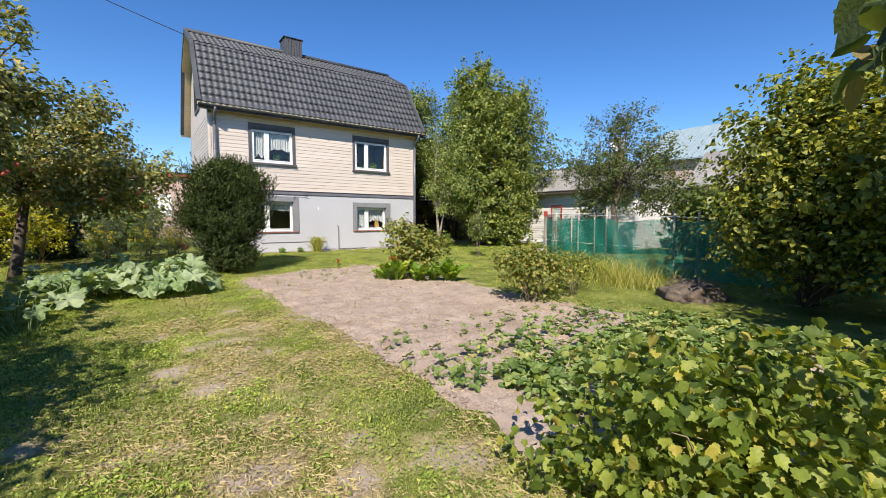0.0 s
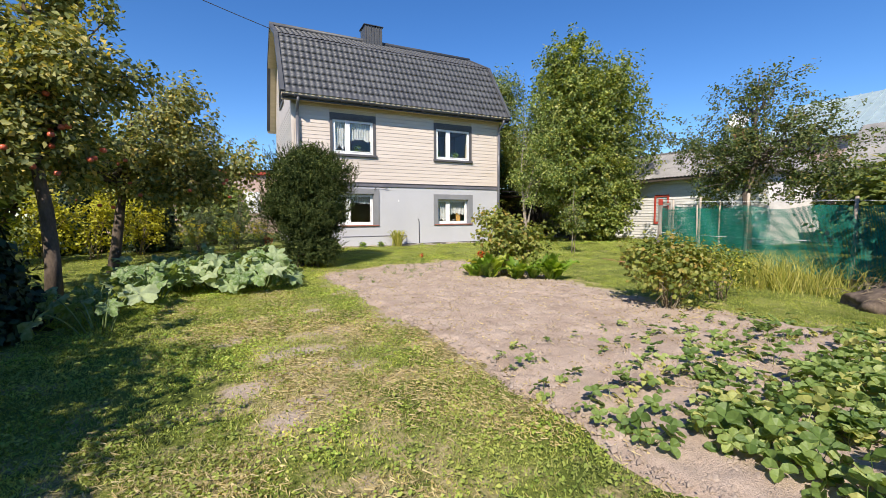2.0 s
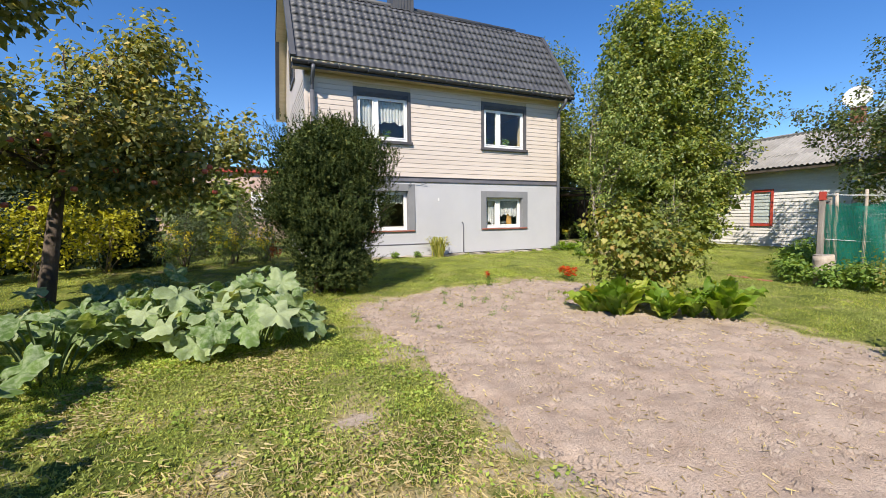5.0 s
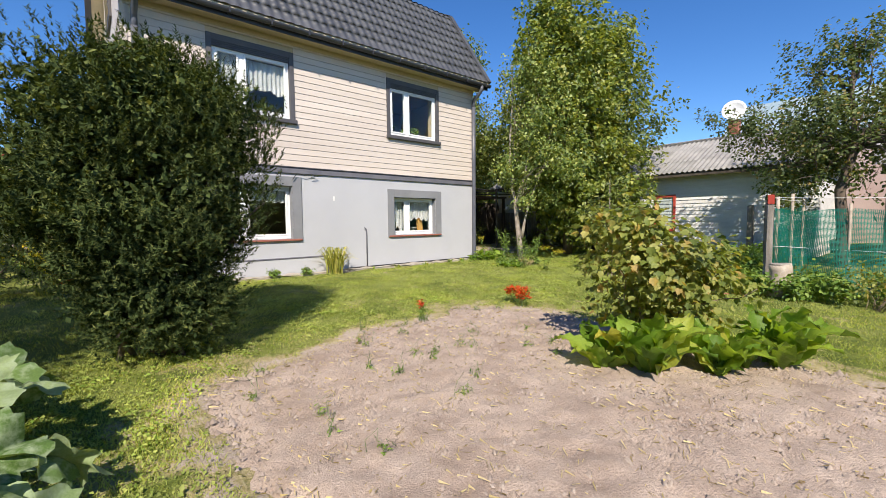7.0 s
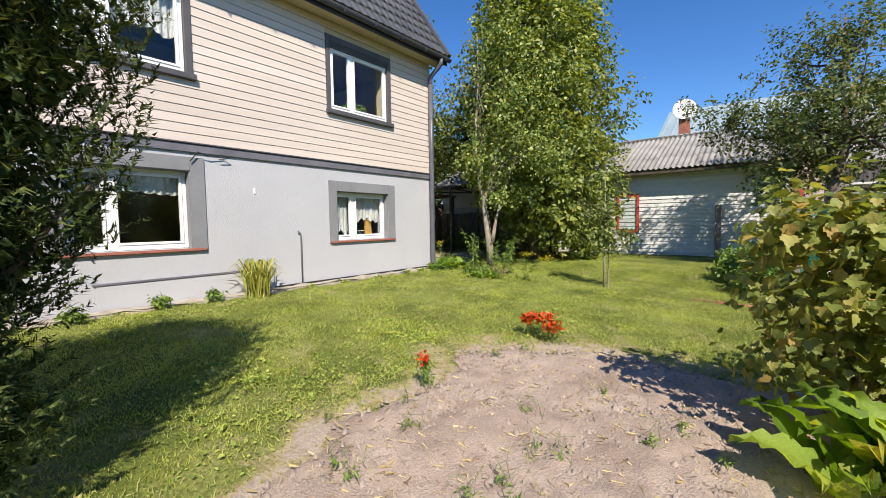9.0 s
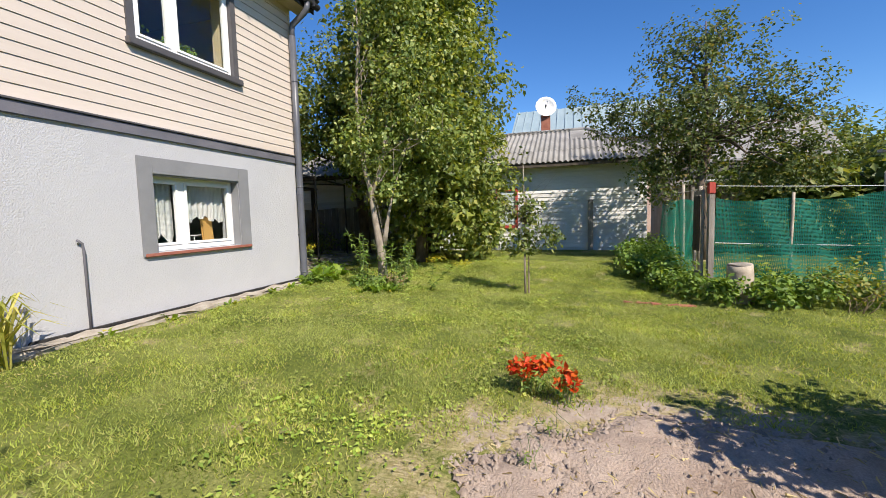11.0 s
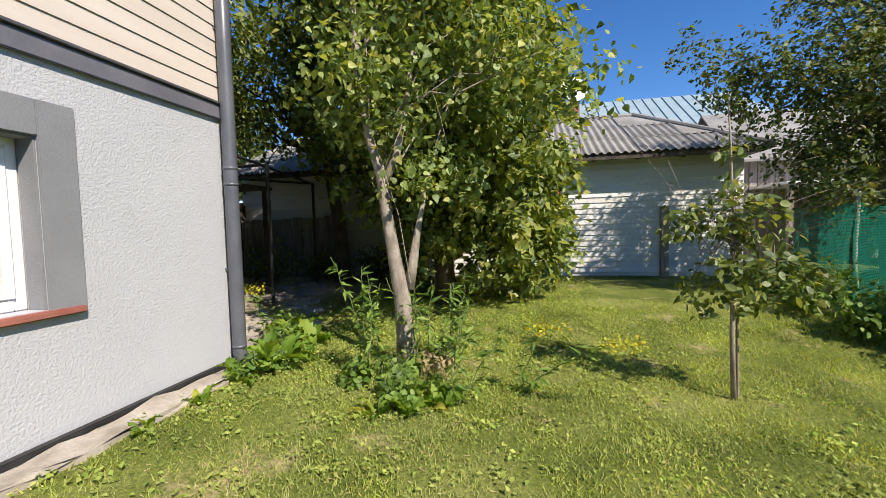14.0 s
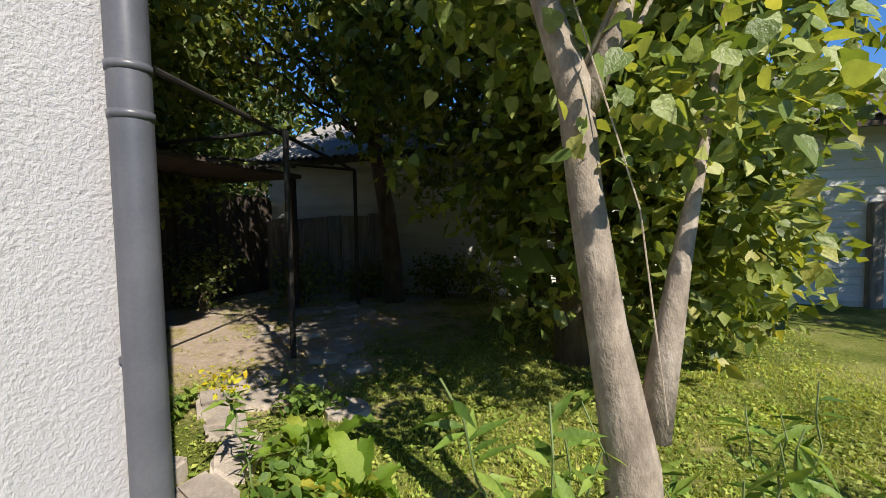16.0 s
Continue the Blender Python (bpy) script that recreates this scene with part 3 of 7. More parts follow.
def clumps(lobes, number, per, loose, hollow=0.45):
    """Places for leaves: shoots of them near the skin of some rounded masses, with gaps between. Gives places, ways out, and knots."""
    L = np.asarray(lobes, float)
    vol = (L[:, 3] * L[:, 4] + L[:, 4] * L[:, 5] + L[:, 3] * L[:, 5])
    pick = rng.choice(len(L), number, p=vol / vol.sum())
    d = rng.normal(0, 1, (number, 3))
    d /= np.linalg.norm(d, axis=1)[:, None]
    r = rng.uniform(0, 1, number) ** hollow * rng.uniform(0.82, 1.16, number)
    K = L[pick, :3] + d * L[pick, 3:6] * r[:, None]
    shoot = d * 0.7 + rng.normal(0, 0.5, (number, 3)) + np.array([0, 0, 0.1])
    shoot /= np.linalg.norm(shoot, axis=1)[:, None]
    C = np.repeat(K, per, 0) + np.repeat(shoot, per, 0) * (rng.uniform(-1.7, 1.7, number * per) * loose)[:, None] + rng.normal(0, loose * 0.5, (number * per, 3))
    out = np.repeat(d, per, 0) * 0.6 + np.array([0, 0, 0.75])
    return C, out, K


def heart(lobes, number, size):
    """Broad leaves deep inside the crown, which close it to the eye."""
    C, out, K = clumps([(a, b, c, d * 0.7, e * 0.7, f * 0.72) for a, b, c, d, e, f in lobes], number, 1, 0.1, 0.4)
    return leaves(C, out, size, "two", 0.2, 0.8)


def shrub(name, at, lobes, number, per, loose, size, shape, leaf, label, category, stems=9, stem_r=0.012, wood="twig", hollow=0.45, droop=0.3, spread=0.6, group="", floor=0.03, core=0):
    """A bush or tree crown on several stems that rise from one foot. Lobes are given round its foot."""
    t = thing(name, at, label, category, group)
    C, out, K = clumps(lobes, number, per, loose, hollow)
    keep = C[:, 2] > floor
    V, F = leaves(C[keep], out[keep], size, shape, droop, spread)
    if core:
        V2, F2 = heart(lobes, core, size * 2.0)
        V, F = np.concatenate([V, V2]), np.concatenate([F, F2 + len(V)])
    raw("foliage", V, F, leaf, t)
    far = K[rng.permutation(len(K))[:stems]]
    for k in far:
        foot = np.array([rng.normal(0, 0.06), rng.normal(0, 0.06), -0.05])
        v, f = tube(bend(foot, k, 0.15, 7, 0.03), [stem_r, stem_r * 0.35], 6)
        raw("stem", v, f, wood, t, smooth=True)
    return t


def tree(name, at, trunk, radii, lobes, number, per, loose, size, shape, leaf, bark, label, limbs=16, droop=0.35, hollow=0.5, spread=0.6, limb_r=0.035, second=None, core=0, core_size=2.2):
    """A tree: a tapering trunk, limbs that reach into the crown, and many leaves in knots."""
    t = thing(name, at, label, "tree")
    v, f = tube(trunk, radii, 12, 0.05)
    raw("trunk", v, f, bark, t, smooth=True)
    if second is not None:
        v, f = tube(second[0], second[1], 10, 0.05)
        raw("trunk", v, f, bark, t, smooth=True)
    C, out, K = clumps(lobes, number, per, loose, hollow)
    V, F = leaves(C, out, size, shape, droop, spread)
    if core:
        V2, F2 = heart(lobes, core, size * core_size)
        V, F = np.concatenate([V, V2]), np.concatenate([F, F2 + len(V)])
    raw("crown", V, F, leaf, t, smooth=shape != "two")
    P = np.asarray(trunk, float)
    P = P[len(P) // 2:]
    for k in K[rng.permutation(len(K))[:limbs]]:
        low = P[P[:, 2] < max(k[2] - 0.2, P[0, 2] + 0.01)]
        start = low[rng.integers(len(low))]
        r = limb_r * rng.uniform(0.6, 1.1)
        main = bend(start, k, 0.12, 8, 0.05)
        made = [tube(main, [r, r * 0.25], 6)]
        for _ in range(3):
            q = main[rng.integers(3, 7)]
            made.append(tube(bend(q, q + rng.normal(0, 0.35, 3) + np.array([0, 0, 0.15]), 0.05, 4), [r * 0.3, r * 0.12], 5))
        v, f = tubes(made)
        raw("limb", v, f, bark, t, smooth=True)
    return t


# ---- ground ----
gx = np.concatenate([[-900, -400, -150, -70, -35, -20, -13, -9], np.arange(-6, 18.01, 0.14), [20, 23, 28, 36, 60, 120, 300, 900]])
gy = np.concatenate([[-900, -300, -100, -40, -18, -9, -5], np.arange(-3, 20.01, 0.14), [22, 25, 30, 40, 60, 110, 250, 900]])
X, Y = np.meshgrid(gx, gy, indexing="ij")
Z = ground_z(X, Y) + 0.025 * (lattice(X * 6, Y * 6, 21) - 0.5) - 0.05 * step01(bed_depth(X, Y), 0.02, 0.2)
i, j = np.meshgrid(np.arange(len(gx) - 1), np.arange(len(gy) - 1), indexing="ij")
w = len(gy)
F = np.stack([i * w + j, (i + 1) * w + j, (i + 1) * w + j + 1, i * w + j + 1], -1).reshape(-1, 4)
ground = raw("ground", np.stack([X, Y, Z], -1).reshape(-1, 3), F, "lawn", smooth=True)
att = ground.data.attributes.new("wear", "FLOAT", "POINT")
att.data.foreach_set("value", np.clip(wear(X, Y), 0, 1.5).astype(np.float32).ravel())
tagged(ground, "short weedy lawn with worn dry patches", "ground", kind="structure")

# the dug bed: a raised sheet of dry clods
bx, by = np.arange(1.4, 8.0, 0.045), np.arange(0.2, 12.6, 0.045)
X, Y = np.meshgrid(bx, by, indexing="ij")
D = bed_depth(X, Y)
Z = ground_z(X, Y) - 0.03 + 0.055 * step01(D, -0.02, 0.3) + step01(D, 0, 0.25) * (0.022 * (lattice(X * 4.3, Y * 5.1, 31) - 0.5) + 0.024 * (lattice(X * 9.7 + Y * 3, Y * 10.3 - X * 2, 32) - 0.5) + 0.024 * (lattice(X * 17 - Y * 6, Y * 16 + X * 5, 33) - 0.5))
w = len(by)
i, j = np.meshgrid(np.arange(len(bx) - 1), np.arange(w - 1), indexing="ij")
inside = (D[:-1, :-1] > -0.03)
F = np.stack([i * w + j, (i + 1) * w + j, (i + 1) * w + j + 1, i * w + j + 1], -1)[inside]
used = np.unique(F)
remap = np.full(X.size, -1)
remap[used] = np.arange(len(used))
tagged(raw("soil_bed", np.stack([X, Y, Z], -1).reshape(-1, 3)[used], remap[F], "soil", smooth=True), "dug vegetable bed of dry pale crumbly soil", "soil", kind="structure")


def soil_z(x, y):
    return ground_z(x, y) + 0.02 * (bed_depth(x, y) > 0.1)

# ---- house ----
WX0, WX1, WY0, WY1 = 1.98, 10.2, 16.28, 22.3
house = thing("house", (0, 0, 0), "two-storey cream and grey house with dark steel mansard roof", "house")
WINDOWS = {"W1": (3.215, 4.863, 3.50, 4.955), "W2": (7.19, 8.88, 3.50, 4.955), "W4": (3.15, 4.95, 0.985, 2.36), "W3": (7.17, 8.94, 0.985, 2.2)}


def wall_with_holes(x0, x1, z0, z1, y0, y1, holes):
    """A wall along x with rectangular openings through it."""
    bm = bmesh.new()
    xs = sorted({x0, x1, *[h[0] for h in holes], *[h[1] for h in holes]})
    zs = sorted({z0, z1, *[h[2] for h in holes], *[h[3] for h in holes]})
    solid = lambda a, b: 0 <= a < len(xs) - 1 and 0 <= b < len(zs) - 1 and not any(h[0] - 1e-6 <= xs[a] and xs[a + 1] <= h[1] + 1e-6 and h[2] - 1e-6 <= zs[b] and zs[b + 1] <= h[3] + 1e-6 for h in holes)
    quad = lambda *p: bm.faces.new([bm.verts.new(q) for q in p])
    for a in range(len(xs) - 1):
        for b in range(len(zs) - 1):
            if not solid(a, b):
                continue
            l, r, d, u = xs[a], xs[a + 1], zs[b], zs[b + 1]
            quad((l, y0, d), (r, y0, d), (r, y0, u), (l, y0, u))
            quad((r, y1, d), (l, y1, d), (l, y1, u), (r, y1, u))
            if not solid(a - 1, b): quad((l, y1, d), (l, y0, d), (l, y0, u), (l, y1, u))
            if not solid(a + 1, b): quad((r, y0, d), (r, y1, d), (r, y1, u), (r, y0, u))
            if not solid(a, b - 1): quad((l, y1, d), (r, y1, d), (r, y0, d), (l, y0, d))
            if not solid(a, b + 1): quad((l, y0, u), (r, y0, u), (r, y1, u), (l, y1, u))
    bmesh.ops.remove_doubles(bm, verts=bm.verts[:], dist=1e-5)
    return bm


def hole_of(key):
    x0, x1, z0, z1 = WINDOWS[key]
    return (x0 + 0.09, x1 - 0.09, z0 + 0.06, z1 - 0.12) if key in ("W1", "W2") else (x0 + 0.19, x1 - 0.2, z0 + 0.045, z1 - 0.2)


BAND = 2.43
lower = part("lower_wall", wall_with_holes(WX0, WX1, -0.1, BAND, WY0, WY0 + 0.35, [hole_of("W3"), hole_of("W4")]), "stucco", house, "light grey rough stucco")
upper = part("upper_wall", wall_with_holes(WX0, WX1, BAND, 5.2, WY0 + 0.02, WY0 + 0.35, [hole_of("W1"), hole_of("W2")]), "soffit", house)
part("side_wall", box(WX1 - 0.35, WX1, WY0 + 0.352, WY1, -0.1, BAND, 0.004), "stucco", house)
part("side_wall", box(WX1 - 0.35, WX1 - 0.02, WY0 + 0.352, WY1, BAND + 0.002, 5.2, 0.004), "cream", house)
part("side_wall", box(WX0, WX0 + 0.35, WY0 + 0.352, WY1, -0.1, BAND, 0.004), "stucco", house)
west = part("side_wall", box(WX0 + 0.02, WX0 + 0.35, WY0 + 0.352, WY1, BAND + 0.002, 5.2, 0.004), "soffit", house)
part("back_wall", box(WX0, WX1, WY1 + 0.002, WY1 + 0.3, -0.1, 5.2, 0.004), "stucco", house)
part("inner_floor", box(WX0 + 0.36, WX1 - 0.36, WY0 + 0.36, WY1, 2.45, 2.7), "room", house)
part("inner_floor", box(WX0 + 0.36, WX1 - 0.36, WY0 + 0.36, WY1, 0.0, 0.15), "room", house)
part("inner_ceiling", box(WX0 + 0.36, WX1 - 0.36, WY0 + 0.36, WY1, 5.1, 5.19), "room", house)
part("inner_wall", box(5.9, 6.0, WY0 + 0.36, WY1, 0.16, 2.44), "room", house)
part("inner_wall", box(5.9, 6.0, WY0 + 0.36, WY1, 2.71, 5.09), "room", house)
part("inner_wall", box(WX0 + 0.36, 5.89, 19.5, 19.6, 0.16, 2.44), "room", house)
part("inner_wall", box(6.01, WX1 - 0.36, 19.5, 19.6, 0.16, 2.44), "room", house)
part("inner_wall", box(WX0 + 0.36, 5.89, 19.5, 19.6, 2.71, 5.09), "room", house)
part("inner_wall", box(6.01, WX1 - 0.36, 19.5, 19.6, 2.71, 5.09), "room", house)
# plinth step on the part under the larger window, with its dark capping
part("plinth", box(3.58, 5.98, WY0 - 0.05, WY0 - 0.001, -0.1, 0.60, 0.008), "stucco", house)
part("plinth_cap", box(3.56, 6.0, WY0 - 0.062, WY0 - 0.001, 0.602, 0.628, 0.004), "band", house)
foot = box(WX0, WX1 + 0.12, WY0 - 0.3, WY0 - 0.066, -0.2, 0.285, 0.02)
bmesh.ops.subdivide_edges(foot, edges=[e for e in foot.edges if abs(e.verts[0].co.x - e.verts[1].co.x) > 2], cuts=40)
for v in foot.verts:
    v.co += Vector((0, rng.normal(0, 0.025) * (v.co.y < WY0 - 0.2), rng.normal(0, 0.012)))
part("footing", foot, "concrete", house, "crumbling concrete footing strip")
# thin black strip filling the gap between wall and concrete, right of the plinth
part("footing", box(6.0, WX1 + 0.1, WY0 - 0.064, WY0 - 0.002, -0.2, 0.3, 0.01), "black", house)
# band between the storeys
part("band", box(WX0 - 0.02, WX1 + 0.03, WY0 - 0.035, WY0 - 0.001, BAND + 0.0, BAND + 0.12, 0.006), "band", house)
part("band_cap", box(WX0 - 0.02, WX1 + 0.03, WY0 - 0.055, WY0 - 0.001, BAND + 0.123, BAND + 0.145, 0.004), "trim", house)


def board_piece(x0, x1, z0, h, y, parent):
    """A lap-siding board: its lower edge stands proud of the one below."""
    V = [(x0, y - 0.014, z0), (x1, y - 0.014, z0), (x1, y - 0.004, z0 + h), (x0, y - 0.004, z0 + h), (x0, y + 0.01, z0), (x1, y + 0.01, z0), (x1, y + 0.01, z0 + h), (x0, y + 0.01, z0 + h)]
    return raw("siding_board", V, [[0, 1, 2, 3], [1, 0, 4, 5], [2, 1, 5, 6], [3, 2, 6, 7], [0, 3, 7, 4]], "cream", parent)


Z0, PITCH = BAND + 0.15, 0.131
for k in range(20):
    z = Z0 + k * PITCH
    cuts = [WX0]
    for key in ("W1", "W2"):
        x0, x1, z0, z1 = WINDOWS[key]
        if z + PITCH > z0 and z < z1:
            cuts += [x0 - 0.002, x1 + 0.002]
    cuts.append(WX1 - 0.01)
    for a, b in zip(cuts[::2], cuts[1::2]):
        board_piece(a, b, z, min(PITCH - 0.004, 5.19 - z), WY0, upper)
for k in range(20):
    z = Z0 + k * PITCH
    y0, y1 = WY0 + 0.03, WY1
    V = [(WX0 - 0.012, y0, z), (WX0 - 0.012, y1, z), (WX0, y1, z + PITCH - 0.008), (WX0, y0, z + PITCH - 0.008), (WX0 + 0.02, y0, z), (WX0 + 0.02, y1, z), (WX0 + 0.02, y1, z + PITCH - 0.008), (WX0 + 0.02, y0, z + PITCH - 0.008)]
    raw("siding_board", V, [[3, 2, 1, 0], [5, 4, 0, 1], [6, 5, 1, 2], [7, 6, 2, 3], [4, 7, 3, 0]], "cream", west)
part("corner_post", box(WX0 - 0.03, WX0 + 0.06, WY0 - 0.03, WY0 + 0.06, BAND + 0.15, 5.19, 0.006), "cream", house)
part("corner_post", box(WX1 - 0.03, WX1 + 0.02, WY0 - 0.022, WY0 + 0.06, BAND + 0.15, 5.19, 0.006), "cream", house)

# windows
def window(key, number):
    x0, x1, z0, z1 = WINDOWS[key]
    hx0, hx1, hz0, hz1 = hole_of(key)
    up = key in ("W1", "W2")
    yw = WY0 + (0.03 if up else 0.13)
    win = thing("window_%d" % number, (0, 0, 0), "", "")
    win.parent = house
    if up:
        part("casing_side", box(x0, hx0 + 0.003, WY0 - 0.03, WY0 + 0.08, z0, z1, 0.005), "trim", win, "dark grey casing")
        part("casing_side", box(hx1 - 0.003, x1, WY0 - 0.03, WY0 + 0.08, z0, z1, 0.005), "trim", win, "dark grey casing")
        part("casing_head", box(hx0 + 0.004, hx1 - 0.004, WY0 - 0.029, WY0 + 0.08, hz1 - 0.003, z1 - 0.001, 0.005), "trim", win, "dark grey casing")
        for k in range(3):
            part("shutter_slat", box(hx0 + 0.004, hx1 - 0.004, WY0 - 0.02 + 0.006 * k, WY0 + 0.03, hz1 - 0.036 - 0.034 * k, hz1 - 0.005 - 0.034 * k, 0.006), "trim", win)
        part("window_sill", box(x0 - 0.02, x1 + 0.03, WY0 - 0.085, WY0 + 0.06, z0 - 0.03, z0 + 0.055, 0.008), "trim", win, "dark sill")
    else:
        part("surround_side", box(x0, hx0, WY0 - 0.025, WY0 - 0.002, z0, z1, 0.005), "stucco_dark", win, "dark grey stucco surround")
        part("surround_side", box(hx1, x1, WY0 - 0.025, WY0 - 0.002, z0, z1, 0.005), "stucco_dark", win, "dark grey stucco surround")
        part("surround_head", box(hx0 + 0.001, hx1 - 0.001, WY0 - 0.024, WY0 - 0.002, hz1, z1 - 0.001, 0.004), "stucco_dark", win, "dark grey stucco surround")
        for a, b in ((hx0 - 0.001, hx0 + 0.012), (hx1 - 0.012, hx1 + 0.001)):
            part("reveal", box(a, b, WY0 - 0.002, yw - 0.01, hz0, hz1, 0.002), "stucco_dark", win)
        part("reveal", box(hx0, hx1, WY0 - 0.002, yw - 0.01, hz1 - 0.012, hz1 + 0.001, 0.002), "stucco_dark", win)
        part("window_sill", box(x0 + 0.02, x1 - 0.02, WY0 - 0.05, yw, hz0 - 0.045, hz0 - 0.003, 0.008), "sill", win, "red-brown sill")
    fx0, fx1, fz0, fz1 = hx0 + 0.006, hx1 - 0.006, hz0 + 0.003, hz1 - (0.08 if up else 0.006)
    t = 0.06
    mull = fx0 + (fx1 - fx0) * (0.36 if key != "W4" else 0.34)
    fr = box(fx0, fx0 + t, yw, yw + 0.07, fz0, fz1, 0.006)
    box(fx1 - t, fx1, yw, yw + 0.07, fz0, fz1, 0.006, fr)
    box(fx0 + t, fx1 - t, yw + 0.001, yw + 0.069, fz0, fz0 + t + 0.01, 0.006, fr)
    box(fx0 + t, fx1 - t, yw + 0.001, yw + 0.069, fz1 - t, fz1, 0.006, fr)
    box(mull - 0.05, mull + 0.05, yw + 0.002, yw + 0.068, fz0 + t, fz1 - t, 0.006, fr)
    part("window_frame", fr, "pvc", win, "white plastic frame")
    for a, b, in ((fx0 + t, mull - 0.05), (mull + 0.05, fx1 - t)):
        s = 0.035
        sash = box(a, a + s, yw - 0.012, yw + 0.05, fz0 + t + 0.01, fz1 - t, 0.004)
        box(b - s, b, yw - 0.012, yw + 0.05, fz0 + t + 0.01, fz1 - t, 0.004, sash)
        box(a + s, b - s, yw - 0.011, yw + 0.05, fz0 + t + 0.01, fz0 + t + 0.01 + s, 0.004, sash)
        box(a + s, b - s, yw - 0.011, yw + 0.05, fz1 - t - s, fz1 - t, 0.004, sash)
        part("sash", sash, "pvc", win)
        pane = part("pane", box(a + s - 0.002, b - s + 0.002, yw + 0.015, yw + 0.021, fz0 + t + 0.01 + s, fz1 - t - s), "glass", win)
        pane.visible_shadow = False
    return fx0, fx1, fz0, fz1, mull, yw


def lace_curtain(x0, x1, ztop, drop, y, scallop, label):
    """Gathered lace with a scalloped lower edge."""
    n, m = 90, 14
    u = np.linspace(0, 1, n)
    xx = x0 + (x1 - x0) * u
    yy = y + 0.03 + 0.018 * np.sin(u * 70 * (x1 - x0)) + 0.01 * np.sin(u * 23)
    low = ztop - drop * (0.86 + 0.1 * np.abs(np.sin(u * np.pi * scallop)) + 0.05 * np.sin(u * 9))
    V, UV = [], []
    for k in range(m):
        f = k / (m - 1)
        V += list(zip(xx, yy, ztop * (1 - f) + low * f))
        UV += list(zip(xx * 1.3, (ztop - low) * f))
    F = [[a * n + b, a * n + b + 1, (a + 1) * n + b + 1, (a + 1) * n + b] for a in range(m - 1) for b in range(n - 1)]
    return tagged(raw("lace_curtain", V, F, "lace", smooth=True, uv=UV), label, "curtain")


def potted_plant(x, y, z, h):
    t = thing("potted_plant", (x, y, z), "leafy green houseplant in a clay pot on the window board", "plant")
    bm = bmesh.new()
    bmesh.ops.create_cone(bm, cap_ends=True, segments=14, radius1=0.055, radius2=0.075, depth=0.12, matrix=Matrix.Translation((0, 0, 0.06)))
    bmesh.ops.create_cone(bm, cap_ends=True, segments=14, radius1=0.082, radius2=0.082, depth=0.03, matrix=Matrix.Translation((0, 0, 0.125)))
    part("pot", bm, "pot", t)
    C, out, K = clumps([(0, 0, 0.14 + h / 2, 0.14, 0.07, h / 2)], 16, 7, 0.03)
    V, F = leaves(C, out, 0.07, "oval")
    raw("foliage", V, F, "l_weed", t)


for n, key in enumerate(("W1", "W2", "W3", "W4"), 1):
    fx0, fx1, fz0, fz1, mull, yw = window(key, n)
    board = part("window_board", box(fx0, fx1, yw + 0.08, WY0 + 0.5, fz0 - 0.03, fz0 + 0.01, 0.006), "pvc", house)
    zb = fz0 + 0.011
    if key == "W1":
        lace_curtain(fx0 + 0.05, mull - 0.08, fz1 - 0.03, 1.0, yw + 0.075, 2, "long white net curtain behind the small sash")
        lace_curtain(mull - 0.02, fx1 - 0.05, fz1 - 0.1, 0.62, yw + 0.075, 3, "short white lace curtain with scalloped hem")
        potted_plant(mull + 0.42, WY0 + 0.4, zb, 0.22)
    elif key == "W2":
        potted_plant(fx0 + 0.22, WY0 + 0.38, zb, 0.3)
        potted_plant(mull + 0.2, WY0 + 0.38, zb, 0.2)
        potted_plant(mull + 0.5, WY0 + 0.4, zb, 0.22)
    elif key == "W3":
        lace_curtain(mull, fx1 - 0.05, fz1 - 0.03, 0.58, yw + 0.1, 5, "short white lace curtain with scalloped hem")
        lace_curtain(fx0 + 0.05, mull - 0.06, fz1 - 0.03, 0.85, yw + 0.075, 2, "long white net curtain behind the small sash")
        bm = box(0, 0.2, 0, 0.04, 0, 0.42, 0.015)
        for v in bm.verts:
            v.co.x += 0.05 * math.sin(v.co.z * 9)
        towel = part("hanging_towel", bm, "cloth")
        towel.matrix_world = pose(fx1 - 0.38, WY0 + 0.33, zb + 0.0)
        tagged(towel, "ochre cloth standing on the window board", "cloth")
        rack = thing("drying_rack", (mull + 0.2, WY0 + 0.4, zb), "small wire dish rack on the window board", "rack")
        for zz in (0.06, 0.16):
            v, f = tube([(0, 0, zz), (0.35, 0, zz)], [0.006, 0.006], 6)
            raw("wire", v, f, "white", rack)
        for xx in (0.0, 0.1, 0.2, 0.35):
            v, f = tube([(xx, 0, -0.0), (xx, 0, 0.17)], [0.005, 0.005], 6)
            raw("wire", v, f, "white", rack)
    else:
        lace_curtain(fx0 + 0.05, fx1 - 0.05, fz1 - 0.03, 0.32, yw + 0.08, 8, "short dim lace curtain with scalloped hem")

# roof: pressed steel tiles on two slopes each side
RX0, RX1 = 1.62, 10.5
PROFILE = [(15.86, 5.36), (17.5, 7.80), (19.3, 8.74), (21.1, 7.80), (22.74, 5.36)]


